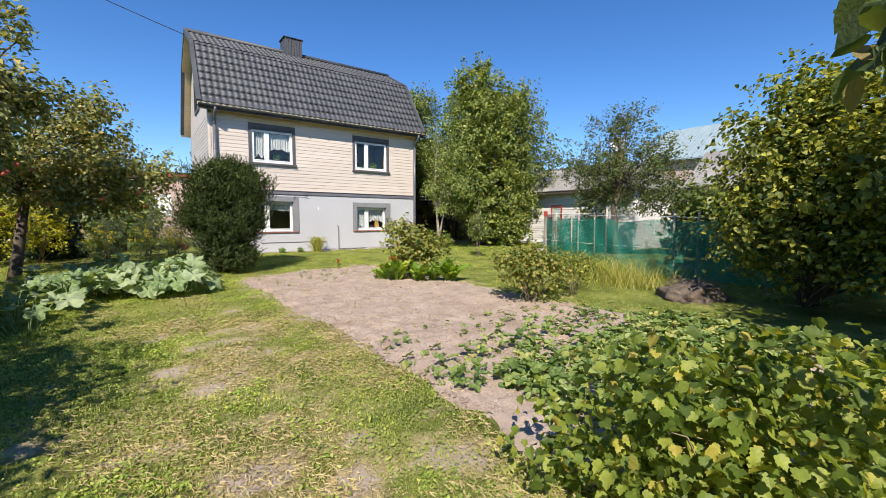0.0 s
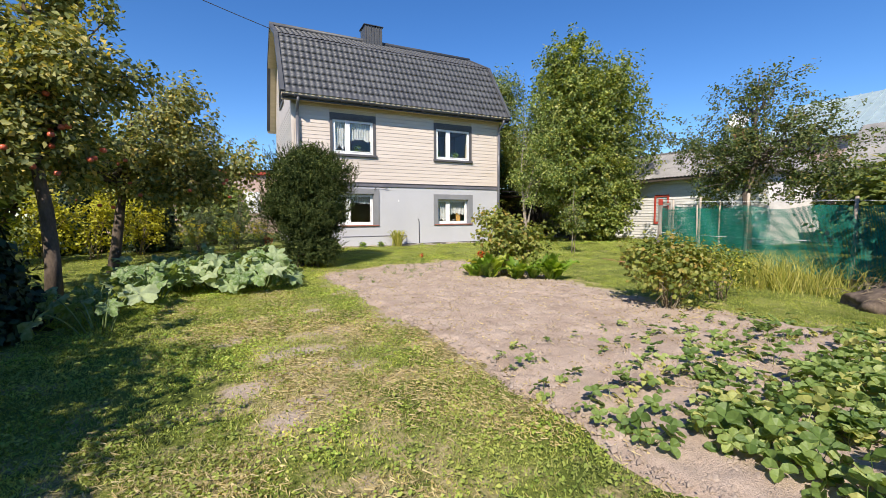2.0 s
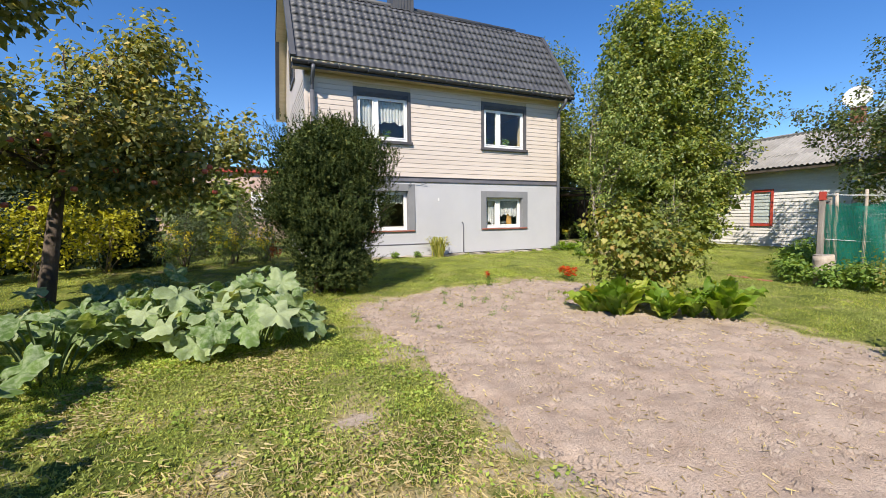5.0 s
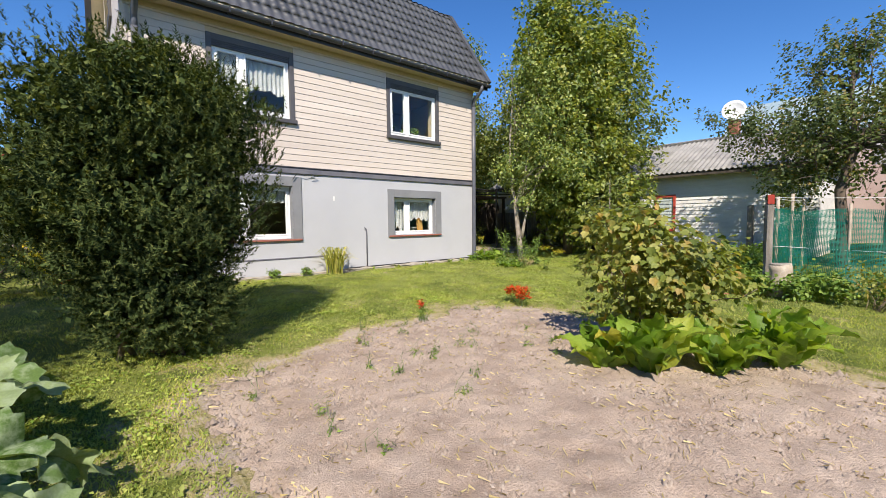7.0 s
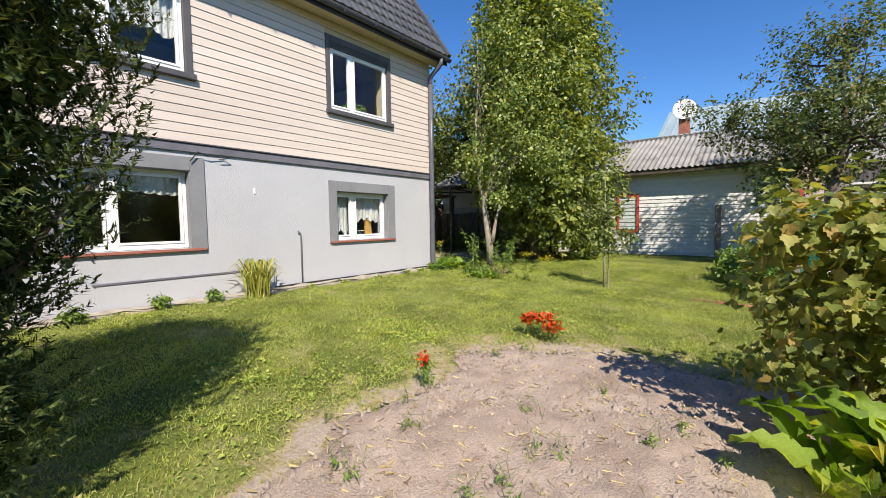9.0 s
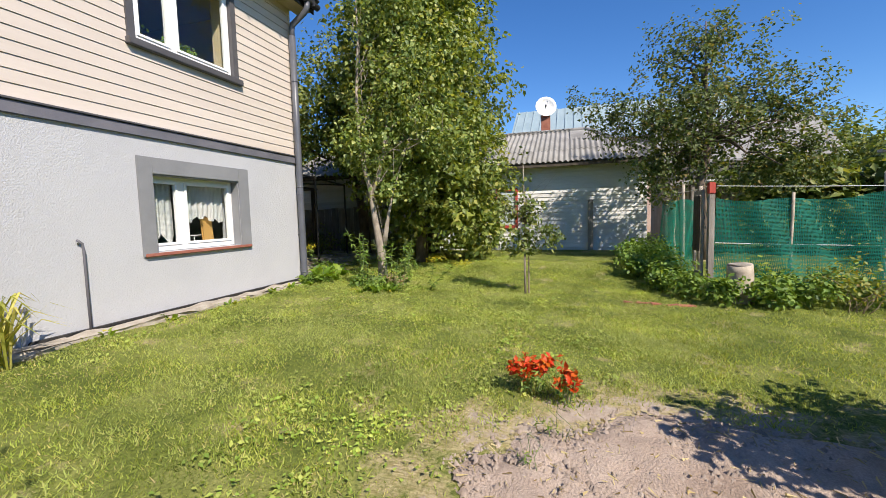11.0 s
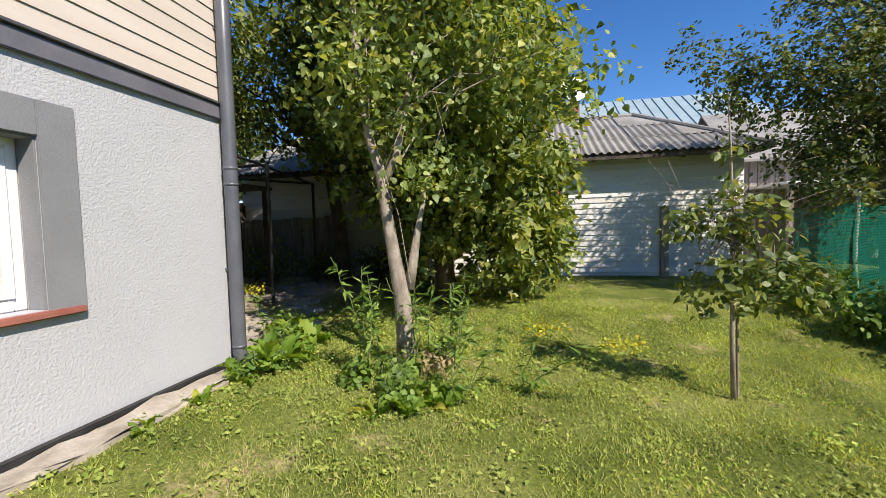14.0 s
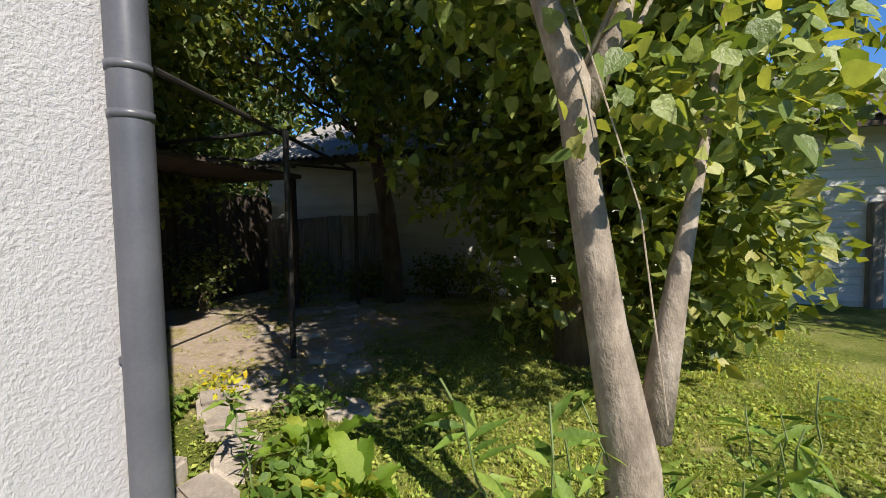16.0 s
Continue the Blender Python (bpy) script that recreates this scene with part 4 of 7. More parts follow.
def tile_sheet(a, b, x0, x1):
    """Pressed roof steel between two lines: waves across, small steps up the slope."""
    (ya, za), (yb, zb) = a, b
    length = math.hypot(yb - ya, zb - za)
    uy, uz = (yb - ya) / length, (zb - za) / length
    ny, nz = (-uz, uy) if (yb > ya) else (uz, -uy)
    ny, nz = (ny, nz) if nz > 0 else (-ny, -nz)
    step, wave = 0.35, 0.2
    xs = np.arange(x0, x1 + 0.001, wave / 8)
    rows = []
    k = 0
    while k * step < length - 0.02:
        s0, s1 = k * step, min((k + 1) * step, length)
        rows += [(s0 + 0.001, 0.026), ((s0 + s1) / 2, 0.013), (s1 - 0.001, 0.002)]
        k += 1
    V = []
    for s, up in rows:
        lift = up * 0.85 + 0.013 * np.cos((xs - x0) / wave * 2 * np.pi) + 0.013
        ss = s - 0.02 * (0.5 + 0.5 * np.cos((xs - x0) / wave * 2 * np.pi)) * (up > 0.02)
        V.append(np.column_stack([xs, ya + uy * ss + ny * lift, za + uz * ss + nz * lift]))
    n = len(xs)
    V = np.concatenate(V)
    F = [[r * n + c, r * n + c + 1, (r + 1) * n + c + 1, (r + 1) * n + c] for r in range(len(rows) - 1) for c in range(n - 1)]
    return V, F


roof = thing("roof", (0, 0, 0), "", "")
roof.parent = house
for a, b in zip(PROFILE[:-1], PROFILE[1:]):
    V, F = tile_sheet(a, b, RX0 + 0.06, RX1 - 0.06) if b[1] > a[1] else tile_sheet(b, a, RX0 + 0.06, RX1 - 0.06)
    raw("tile_sheet", V, F, "roof", roof, smooth=True)
# deck under the sheets, tan below
bm = bmesh.new()
lay = [[bm.verts.new((x, y, z - d)) for y, z in PROFILE] for x, d in ((RX0 + 0.01, 0.005), (RX1 - 0.01, 0.005), (RX0 + 0.01, 0.12), (RX1 - 0.01, 0.12))]
for k in range(4):
    bm.faces.new([lay[0][k], lay[1][k], lay[1][k + 1], lay[0][k + 1]])
    bm.faces.new([lay[3][k], lay[2][k], lay[2][k + 1], lay[3][k + 1]])
    bm.faces.new([lay[0][k], lay[0][k + 1], lay[2][k + 1], lay[2][k]])
    bm.faces.new([lay[1][k + 1], lay[1][k], lay[3][k], lay[3][k + 1]])
for k in (0, 4):
    bm.faces.new([lay[0][k], lay[2][k], lay[3][k], lay[1][k]])
part("deck", bm, "soffit", roof)
for xe, s in ((RX0, 1), (RX1, -1)):
    for a, b in zip(PROFILE[:-1], PROFILE[1:]):
        d = Vector((0, b[0] - a[0], b[1] - a[1]))
        n = Vector((0, -d.z, d.y)).normalized()
        q = bmesh.new()
        bmesh.ops.create_cube(q, size=1.0)
        for v in q.verts:
            along, across, up = v.co.y + 0.5, v.co.x, v.co.z
            base = Vector((0, a[0], a[1])) + d * along
            v.co = Vector((xe + s * 0.05 + across * 0.13, base.y, base.z)) + n * (0.0 + up * 0.14)
        part("verge", q, "roof", roof)
v, f = tube([(RX0, 19.3, 8.79), (RX1, 19.3, 8.79)], [0.09, 0.09], 10)
raw("ridge_cap", v, f, "roof", roof, smooth=True)
# gable ends
for xg, n in ((WX0 + 0.0, "gable"), (WX1 - 0.12, "gable")):
    bm = bmesh.new()
    ring = [(16.3, 5.201), (16.3, 5.8), (17.58, 7.65), (19.3, 8.56), (21.02, 7.65), (22.28, 5.8), (22.28, 5.201)]
    fr = [bm.verts.new((xg, y, z)) for y, z in ring]
    bk = [bm.verts.new((xg + 0.12, y, z)) for y, z in ring]
    bm.faces.new(fr)
    bm.faces.new(bk[::-1])
    for k in range(len(ring)):
        bm.faces.new([fr[k], bk[k], bk[(k + 1) % len(ring)], fr[(k + 1) % len(ring)]])
    bmesh.ops.recalc_face_normals(bm, faces=bm.faces[:])
    part(n, bm, "cream", house)
gw = thing("window_5", (0, 0, 0), "", "")
gw.parent = house
part("casing", box(WX0 - 0.05, WX0 - 0.002, 18.6, 20.0, 5.7, 7.0, 0.006), "trim", gw)
part("pane", box(WX0 - 0.056, WX0 - 0.052, 18.7, 19.9, 5.8, 6.9), "glass", gw)
part("soffit", box(RX0 + 0.05, RX1 - 0.05, 15.93, WY0 - 0.021, 5.2, 5.235, 0.004), "soffit", house)
part("frieze", box(WX0, WX1, WY0 - 0.03, WY0 - 0.02, 5.1, 5.198, 0.003), "soffit", house)
part("fascia", box(RX0 + 0.04, RX1 - 0.04, 15.9, 15.928, 5.16, 5.34, 0.004), "gutter", house)
# gutter: half round
ang = np.linspace(np.pi, 2 * np.pi, 9)
prof = [(15.835 + 0.065 * math.cos(a), 5.29 + 0.075 * math.sin(a)) for a in ang] + [(15.835 + 0.057 * math.cos(a), 5.29 + 0.067 * math.sin(a)) for a in ang[::-1]]
V = [(x, y, z) for x in (RX0 + 0.02, RX1 - 0.02) for y, z in prof]
n = len(prof)
raw("gutter", V, [[k, (k + 1) % n, n + (k + 1) % n, n + k] for k in range(n)] + [list(range(9)), [n + q for q in range(9)][::-1]], "gutter", house, smooth=False)
for gxp in np.arange(RX0 + 0.4, RX1, 0.75):
    part("gutter_bracket", box(gxp, gxp + 0.025, 15.76, 15.9, 5.205, 5.31, 0.003), "gutter", house)


def downpipe(x, low):
    pipe = thing("downpipe", (0, 0, 0), "", "")
    pipe.parent = house
    y = WY0 - 0.1
    v, f = tube([(x, 15.84, 5.23), (x, 15.84, 5.14), (x, 15.9, 5.06), (x, y - 0.03, 4.9), (x, y, 4.82), (x, y, 4.6)], [0.05, 0.05], 12)
    raw("elbow", v, f, "pipe", pipe, smooth=True)
    v, f = tube([(x, y, 4.7), (x, y, 3.0), (x, y, low + 0.3), (x, y, low + 0.12), (x + 0.02, y - 0.05, low)], [0.058, 0.058], 14)
    raw("pipe", v, f, "pipe", pipe, smooth=True)
    for z in (1.86, 2.0, 3.9, 0.42):
        v, f = tube([(x, y, z - 0.012), (x, y, z + 0.012)], [0.0615, 0.0615], 14)
        raw("joint", v, f, "pipe", pipe, smooth=True)
    for z in (1.1, 3.2):
        part("clip", box(x - 0.012, x + 0.012, y, WY0, z, z + 0.025, 0.003), "pipe", pipe)


downpipe(WX1 - 0.05, 0.24)
downpipe(WX0 + 0.16, 0.24)
# chimney clad in ribbed steel
chim = thing("chimney", (0, 0, 0), "", "")
chim.parent = house
part("stack", box(5.3, 6.05, 18.95, 19.65, 8.4, 9.32, 0.01), "roof", chim, "dark ribbed steel cladding")
for k in range(7):
    part("rib", box(5.32 + 0.115 * k, 5.35 + 0.115 * k, 18.925, 18.949, 8.4, 9.3, 0.004), "roof", chim)
part("cap", box(5.25, 6.1, 18.9, 19.7, 9.321, 9.36, 0.008), "gutter", chim)
# cable stub and small fittings on the stucco
v, f = tube([(6.53, WY0 - 0.03, 0.24), (6.53, WY0 - 0.03, 1.12), (6.52, WY0 - 0.03, 1.2), (6.47, WY0 - 0.04, 1.24)], [0.014, 0.014], 7)
tagged(raw("conduit", v, f, "band", smooth=True), "grey cable conduit rising up the stucco wall", "conduit")
part("wall_tag", box(5.69, 5.73, WY0 - 0.015, WY0 - 0.001, 1.87, 1.97, 0.004), "white", house)
v, f = tube([(4.75, WY0 - 0.06, 2.3), (4.85, WY0 - 0.07, 2.44), (5.0, WY0 - 0.065, 2.4), (5.2, WY0 - 0.06, 2.43), (5.3, WY0 - 0.07, 2.39), (5.15, WY0 - 0.06, 2.36)], [0.008, 0.008], 6)
tagged(raw("loose_cable", v, f, "black", smooth=True), "loose black cable coiled on the ledge", "cable")
v, f = tube(bend((RX0 + 0.1, 18.95, 8.45), (-13, 17.0, 12.6), -0.35, 14), [0.014, 0.014], 5)
tagged(raw("overhead_wire", v, f, "black"), "black overhead wire running to the house gable", "wire", kind="structure")

# ---- neighbouring buildings ----
def corrugated(length, width, waves, depth):
    """A corrugated sheet, length up the slope (y), width across (x)."""
    n = waves * 6
    xs = np.linspace(0, width, n + 1)
    zz = depth * np.cos(np.linspace(0, waves * 2 * np.pi, n + 1))
    V = [(x, y, z + d) for d in (0.0, -0.008) for y in (0, length) for x, z in zip(xs, zz)]
    m = n + 1
    F = [[a, a + 1, m + a + 1, m + a] for a in range(n)] + [[2 * m + a + 1, 2 * m + a, 3 * m + a, 3 * m + a + 1] for a in range(n)] + [[a + 1, a, 2 * m + a, 2 * m + a + 1] for a in range(n)]
    return V, F


BX, BY0, BY1, EAVE, RIDGE = 16.6, 9.3, 21.0, 3.0, 4.22
barn = thing("barn", (0, 0, 0), "long low barn with flaking white boards and grey corrugated roof", "barn")
wall_b = part("front_wall", box(BX, BX + 0.15, BY0, BY1, 0.1, EAVE, 0.01), "white_board", barn)
part("end_wall", box(BX + 0.16, BX + 4.6, BY0, BY0 + 0.15, 0.1, EAVE, 0.01), "white_board", barn)
part("end_wall", box(BX + 0.16, BX + 4.6, BY1 - 0.15, BY1, 0.1, EAVE, 0.01), "white_board", barn)
part("back_wall", box(BX + 4.61, BX + 4.76, BY0, BY1, 0.1, EAVE, 0.01), "white_board", barn)
for yg in (BY1 - 0.12,):
    bm = bmesh.new()
    a = [bm.verts.new((x, yg, z)) for x, z in ((BX, EAVE + 0.01), (BX + 4.75, EAVE + 0.01), (BX + 2.38, RIDGE - 0.05))]
    b = [bm.verts.new((x, yg + 0.12, z)) for x, z in ((BX, EAVE + 0.01), (BX + 4.75, EAVE + 0.01), (BX + 2.38, RIDGE - 0.05))]
    bm.faces.new(a), bm.faces.new(b[::-1])
    for k in range(3):
        bm.faces.new([a[k], b[k], b[(k + 1) % 3], a[(k + 1) % 3]])
    part("gable", bm, "old_wood", barn)
k, z = 0, 0.35
while z < EAVE - 0.1:
    V = [(BX - 0.026, BY0, z), (BX - 0.026, BY1, z), (BX - 0.006, BY1, z + 0.112), (BX - 0.006, BY0, z + 0.112), (BX, BY0, z), (BX, BY1, z), (BX, BY1, z + 0.112), (BX, BY0, z + 0.112)]
    raw("siding_board", V, [[3, 2, 1, 0], [5, 4, 0, 1], [7, 3, 0, 4], [1, 2, 6, 5]], "white_board", wall_b)
    z += 0.118
part("eave_board", box(BX - 0.47, BX - 0.44, BY0 - 0.15, BY1, EAVE - 0.26, EAVE - 0.15, 0.006), "dark_wood", barn)
for yr in np.arange(BY0 + 0.2, BY1, 0.9):
    part("rafter_tail", box(BX - 0.438, BX - 0.001, yr, yr + 0.07, EAVE - 0.22, EAVE - 0.13, 0.005), "dark_wood", barn)
part("post", box(BX - 0.17, BX - 0.03, 10.75, 10.9, 0.1, 1.75, 0.012), "old_wood", barn)
# dark sheet added under the eave; its colour holds part of the shadow there
part("eave_lining", box(BX - 0.438, BX - 0.03, BY0 - 0.1, BY1, EAVE - 0.125, EAVE - 0.105, 0.004), "dark_wood", barn)
bw = thing("window_6", (0, 0, 0), "", "")
bw.parent = barn
for a, b, c, d in ((12.95, 13.03, 0.95, 2.2), (13.55, 13.63, 0.95, 2.2)):
    part("frame_side", box(BX - 0.06, BX - 0.028, a, b, c, d, 0.006), "red", bw)
for c, d in ((0.95, 1.04), (2.11, 2.2)):
    part("frame_rail", box(BX - 0.06, BX - 0.028, 13.04, 13.54, c, d, 0.006), "red", bw)
part("pane", box(BX - 0.05, BX - 0.04, 13.04, 13.54, 1.05, 2.1), "glass", bw)
rise = math.atan2(RIDGE - EAVE + 0.14, 2.38 + 0.48)
slope_len = math.hypot(RIDGE - EAVE + 0.05, 2.7)
sheet = bpy.data.meshes.new("slate_sheet")
V, F = corrugated(1.2, 1.1, 7, 0.024)
sheet.from_pydata(V, [], F)
sheet.materials.append(M["slate"])
roof_b = thing("roof", (0, 0, 0), "", "")
roof_b.parent = barn
for side in (0, 1):
    for r in range(3):
        for c in range(11):
            if (side == 0 and ((r == 2 and c > 8) or (r == 1 and c > 9))) or (side == 1 and ((r == 2 and c < 2) or (r == 1 and c < 1))):
                continue
            ob = new("slate_sheet", sheet)
            up = r * 1.05 + 0.0
            lift = 0.03 + 0.012 * (r % 2) + 0.006 * (c % 2)
            if side == 0:
                ob.matrix_world = Matrix.Translation((BX - 0.5 + up * math.cos(rise) - lift * math.sin(rise), BY1 + 0.1 - c * 1.08, EAVE - 0.15 + up * math.sin(rise) + lift * math.cos(rise))) @ Matrix.Rotation(-math.pi / 2, 4, "Z") @ Matrix.Rotation(rise + rng.normal(0, 0.006), 4, "X")
            else:
                ob.matrix_world = Matrix.Translation((BX + 5.26 - up * math.cos(rise) + lift * math.sin(rise), BY0 - 0.15 + c * 1.08, EAVE - 0.15 + up * math.sin(rise) + lift * math.cos(rise))) @ Matrix.Rotation(math.pi / 2, 4, "Z") @ Matrix.Rotation(rise, 4, "X")
            ob.parent = roof_b
def on_slope(up, y, lift=0.05):
    return (BX - 0.5 + up * math.cos(rise) - lift * math.sin(rise), y, EAVE - 0.15 + up * math.sin(rise) + lift * math.cos(rise))


raw("hip_sheet", [on_slope(1.05, 9.64), on_slope(1.05, 10.32), on_slope(2.1, 10.32), on_slope(2.1, 11.4), on_slope(3.1, 11.4), on_slope(3.1, 10.9)], [[5, 4, 3, 2, 1, 0]], "slate", roof_b)
hv = [(BX - 0.55, BY0 - 0.3, EAVE - 0.16), (BX + 5.3, BY0 - 0.3, EAVE - 0.16), (BX + 2.38, BY0 + 1.6, RIDGE + 0.06)]
raw("hip_sheet", hv + [(x, y + 0.03, z - 0.05) for x, y, z in hv], [[0, 1, 2], [5, 4, 3], [0, 3, 4, 1], [1, 4, 5, 2], [2, 5, 3, 0]], "slate", roof_b)
v, f = tube([(BX - 0.55, BY0 - 0.3, EAVE - 0.12), (BX + 2.38, BY0 + 1.6, RIDGE + 0.08)], [0.06, 0.06], 8)
raw("hip_cap", v, f, "slate", roof_b)
v, f = tube([(BX + 2.38, BY0 + 1.6, RIDGE + 0.04), (BX + 2.38, BY1, RIDGE + 0.04)], [0.08, 0.08], 8)
raw("ridge_cap", v, f, "slate", roof_b)
part("chimney", box(BX + 3.4, BX + 3.75, 12.12, 12.45, RIDGE - 0.8, RIDGE + 0.88, 0.01), "brick", barn, "short red brick chimney")
dish = thing("satellite_dish", (BX + 3.55, 12.28, RIDGE + 0.88), "white round satellite dish on the barn chimney", "satellite dish")
bm = bmesh.new()
bmesh.ops.create_uvsphere(bm, u_segments=24, v_segments=16, radius=0.75)
bmesh.ops.delete(bm, geom=[v for v in bm.verts if v.co.z > -0.53], context="VERTS")
bmesh.ops.solidify(bm, geom=bm.faces[:], thickness=0.012)
bowl = part("bowl", bm, "white", dish, smooth=True)
bowl.matrix_local = Matrix.Translation((-0.1, 0, 0.3)) @ look((0, 0, 0), (1, 0.25, -0.25)) @ Matrix.Diagonal((0.74, 0.74, 0.74, 1)) @ Matrix.Translation((0, 0, 0.62))
v, f = tube([(0, 0, -0.02), (0, 0, 0.42)], [0.025, 0.025], 8)
raw("mast", v, f, "black", dish)
v, f = tube([(-0.12, 0, 0.2), (-0.5, -0.1, 0.42)], [0.012, 0.012], 6)
raw("arm", v, f, "white", dish)

# house behind with a pale blue steel roof
far = thing("neighbour_house", (0, 0, 0), "far neighbour house with pale blue ribbed steel roof", "house")
part("wall", box(26.2, 33, 4.5, 14.0, 0.1, 5.2, 0.02), "pink", far)
bm = bmesh.new()
for x0, z0, x1, z1 in ((25.8, 5.1, 29.6, 7.55), (33.4, 5.1, 29.6, 7.55)):
    q = [bm.verts.new(p) for p in ((x0, 3.0, z0), (x0, 14.5, z0), (x1, 14.5, z1), (x1, 4.1, z1))]
    q2 = [bm.verts.new(p.co - Vector((0, 0, 0.08))) for p in q]
    bm.faces.new(q), bm.faces.new(q2[::-1])
    for k in range(4):
        bm.faces.new([q[k], q2[k], q2[(k + 1) % 4], q[(k + 1) % 4]])
bmesh.ops.recalc_face_normals(bm, faces=bm.faces[:])
part("roof", bm, "blue_steel", far)
rib = bpy.data.meshes.new("roof_rib")
q = box(-0.02, 0.02, 0, 4.5, 0, 0.05)
q.to_mesh(rib)
q.free()
rib.materials.append(M["blue_steel"])
for yy in np.arange(4.9, 14.4, 0.45):
    ob = new("roof_rib", rib)
    ob.matrix_world = Matrix.Translation((25.8, yy, 5.1)) @ Matrix.Rotation(-math.pi / 2, 4, "Z") @ Matrix.Rotation(math.atan2(2.45, 3.8), 4, "X")
    ob.parent = far
# grey wooden house and a brick shed past the net
shack = thing("wooden_shack", (0, 0, 0), "grey weathered wooden shack with pale slate roof", "shed")
part("wall", box(19.3, 22.6, 3.8, 8.2, 0.1, 3.1, 0.02), "old_wood", shack)
bm = bmesh.new()
for x0, z0, x1, z1 in ((18.9, 2.95, 21, 4.6), (23.1, 2.95, 21, 4.6)):
    q = [bm.verts.new(p) for p in ((x0, 3.5, z0), (x0, 8.5, z0), (x1, 8.5, z1), (x1, 3.5, z1))]
    q2 = [bm.verts.new(p.co - Vector((0, 0, 0.06))) for p in q]
    bm.faces.new(q), bm.faces.new(q2[::-1])
    for k in range(4):
        bm.faces.new([q[k], q2[k], q2[(k + 1) % 4], q[(k + 1) % 4]])
bmesh.ops.recalc_face_normals(bm, faces=bm.faces[:])
part("roof", bm, "slate", shack)
for yy in np.arange(3.8, 8.2, 0.2):
    part("wall_board", box(19.26, 19.298, yy, yy + 0.185, 0.2, 3.0, 0.006), "old_wood", shack)
part("lean_to_roof", box(17.6, 19.25, 3.8, 8.0, 2.2, 2.26, 0.01), "white", shack, "pale sheet lean-to roof")
for yy in (4.0, 5.9, 7.8):
    part("post", box(17.7, 17.8, yy, yy + 0.1, 0.1, 2.199, 0.008), "old_wood", shack)
brickshed = thing("brick_shed", (0, 0, 0), "small red brick shed behind the net fence", "shed")
wall_r = part("wall", box(15.6, 17.4, 1.2, 3.4, 0.1, 2.75, 0.02), "brick", brickshed)
part("roof", box(15.4, 17.6, 1.0, 3.6, 2.751, 2.83, 0.01), "slate", brickshed)
# pale pink building behind the left garden
pink = thing("pink_outbuilding", (0, 0, 0), "pale pink rendered outbuilding with red roof edge", "building")
part("wall", box(-7.0, 3.0, 30.0, 36, 0.1, 3.95, 0.02), "pink", pink)
part("roof_edge", box(-7.2, 3.2, 29.8, 36.2, 3.951, 4.12, 0.02), "red", pink)
part("roof_ridge", box(-7.0, 3.0, 30.2, 35.8, 4.121, 4.3, 0.02), "black", pink)
for xx in (-4.5, -1.6, 0.6):
    part("window", box(xx, xx + 0.9, 29.96, 29.995, 1.6, 2.9, 0.01), "white", pink)

# ---- back yard behind the corner of the house ----
# near-black boards put the deep shade of this corner into their colour
shed = thing("open_shed", (0, 0, 0), "dark open-fronted shed with boarded back in deep shade", "shed")
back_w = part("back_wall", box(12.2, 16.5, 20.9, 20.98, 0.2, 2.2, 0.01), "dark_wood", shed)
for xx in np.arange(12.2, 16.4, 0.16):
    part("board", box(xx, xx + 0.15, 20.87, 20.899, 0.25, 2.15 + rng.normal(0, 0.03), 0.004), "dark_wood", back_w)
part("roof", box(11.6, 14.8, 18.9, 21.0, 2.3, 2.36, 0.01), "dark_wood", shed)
for xx, yy in ((11.7, 19.0), (14.7, 19.0), (11.7, 20.8)):
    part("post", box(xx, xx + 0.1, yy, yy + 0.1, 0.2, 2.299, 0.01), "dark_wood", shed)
per = thing("pergola", (0, 0, 0), "thin dark metal pergola frame over the path", "pergola")
for xx, yy in ((12.6, 17.5), (15.2, 18.2), (12.6, 19.8)):
    v, f = tube([(xx, yy, 0.2), (xx, yy, 2.45)], [0.03, 0.03], 8)
    raw("post", v, f, "black", per)
for a, b in (((11.0, 17.2, 2.45), (15.3, 18.25, 2.45)), ((12.6, 17.5, 2.45), (12.6, 19.8, 2.45)), ((15.2, 18.2, 2.45), (12.6, 19.8, 2.45))):
    v, f = tube([a, b], [0.022, 0.022], 8)
    raw("rail", v, f, "black", per)
low_wall = thing("board_fence", (0, 0, 0), "grey board fence in the shade of the trees", "fence")
for k in range(10):
    part("board", box(16.35, 16.38, 18.0 + k * 0.29, 18.27 + k * 0.29, 0.2, 1.75 + rng.normal(0, 0.03), 0.005), "old_wood", low_wall)
for zz in (0.6, 1.4):
    part("rail", box(16.381, 16.43, 18.0, 20.86, zz, zz + 0.07, 0.005), "old_wood", low_wall)
for x, y, h in ((16.0, 16.2, 1.0), (16.05, 17.0, 0.8), (15.2, 19.2, 0.9), (14.2, 20.3, 1.2), (13.0, 20.5, 1.0), (15.9, 18.3, 0.7), (12.0, 19.2, 0.9)):
    shrub("shade_shrub", (x, y, float(ground_z(x, y))), [(0, 0, h * 0.55, 0.45, 0.6, h * 0.5), (0.1, 0.3, h * 0.4, 0.4, 0.4, h * 0.4)], 90, 8, 0.09, 0.085, "two", "l_broad", "leafy undergrowth shrub along the shaded yard fence", "shrub", 9, 0.008, "bark_dark", group="shrubs of the shaded yard")
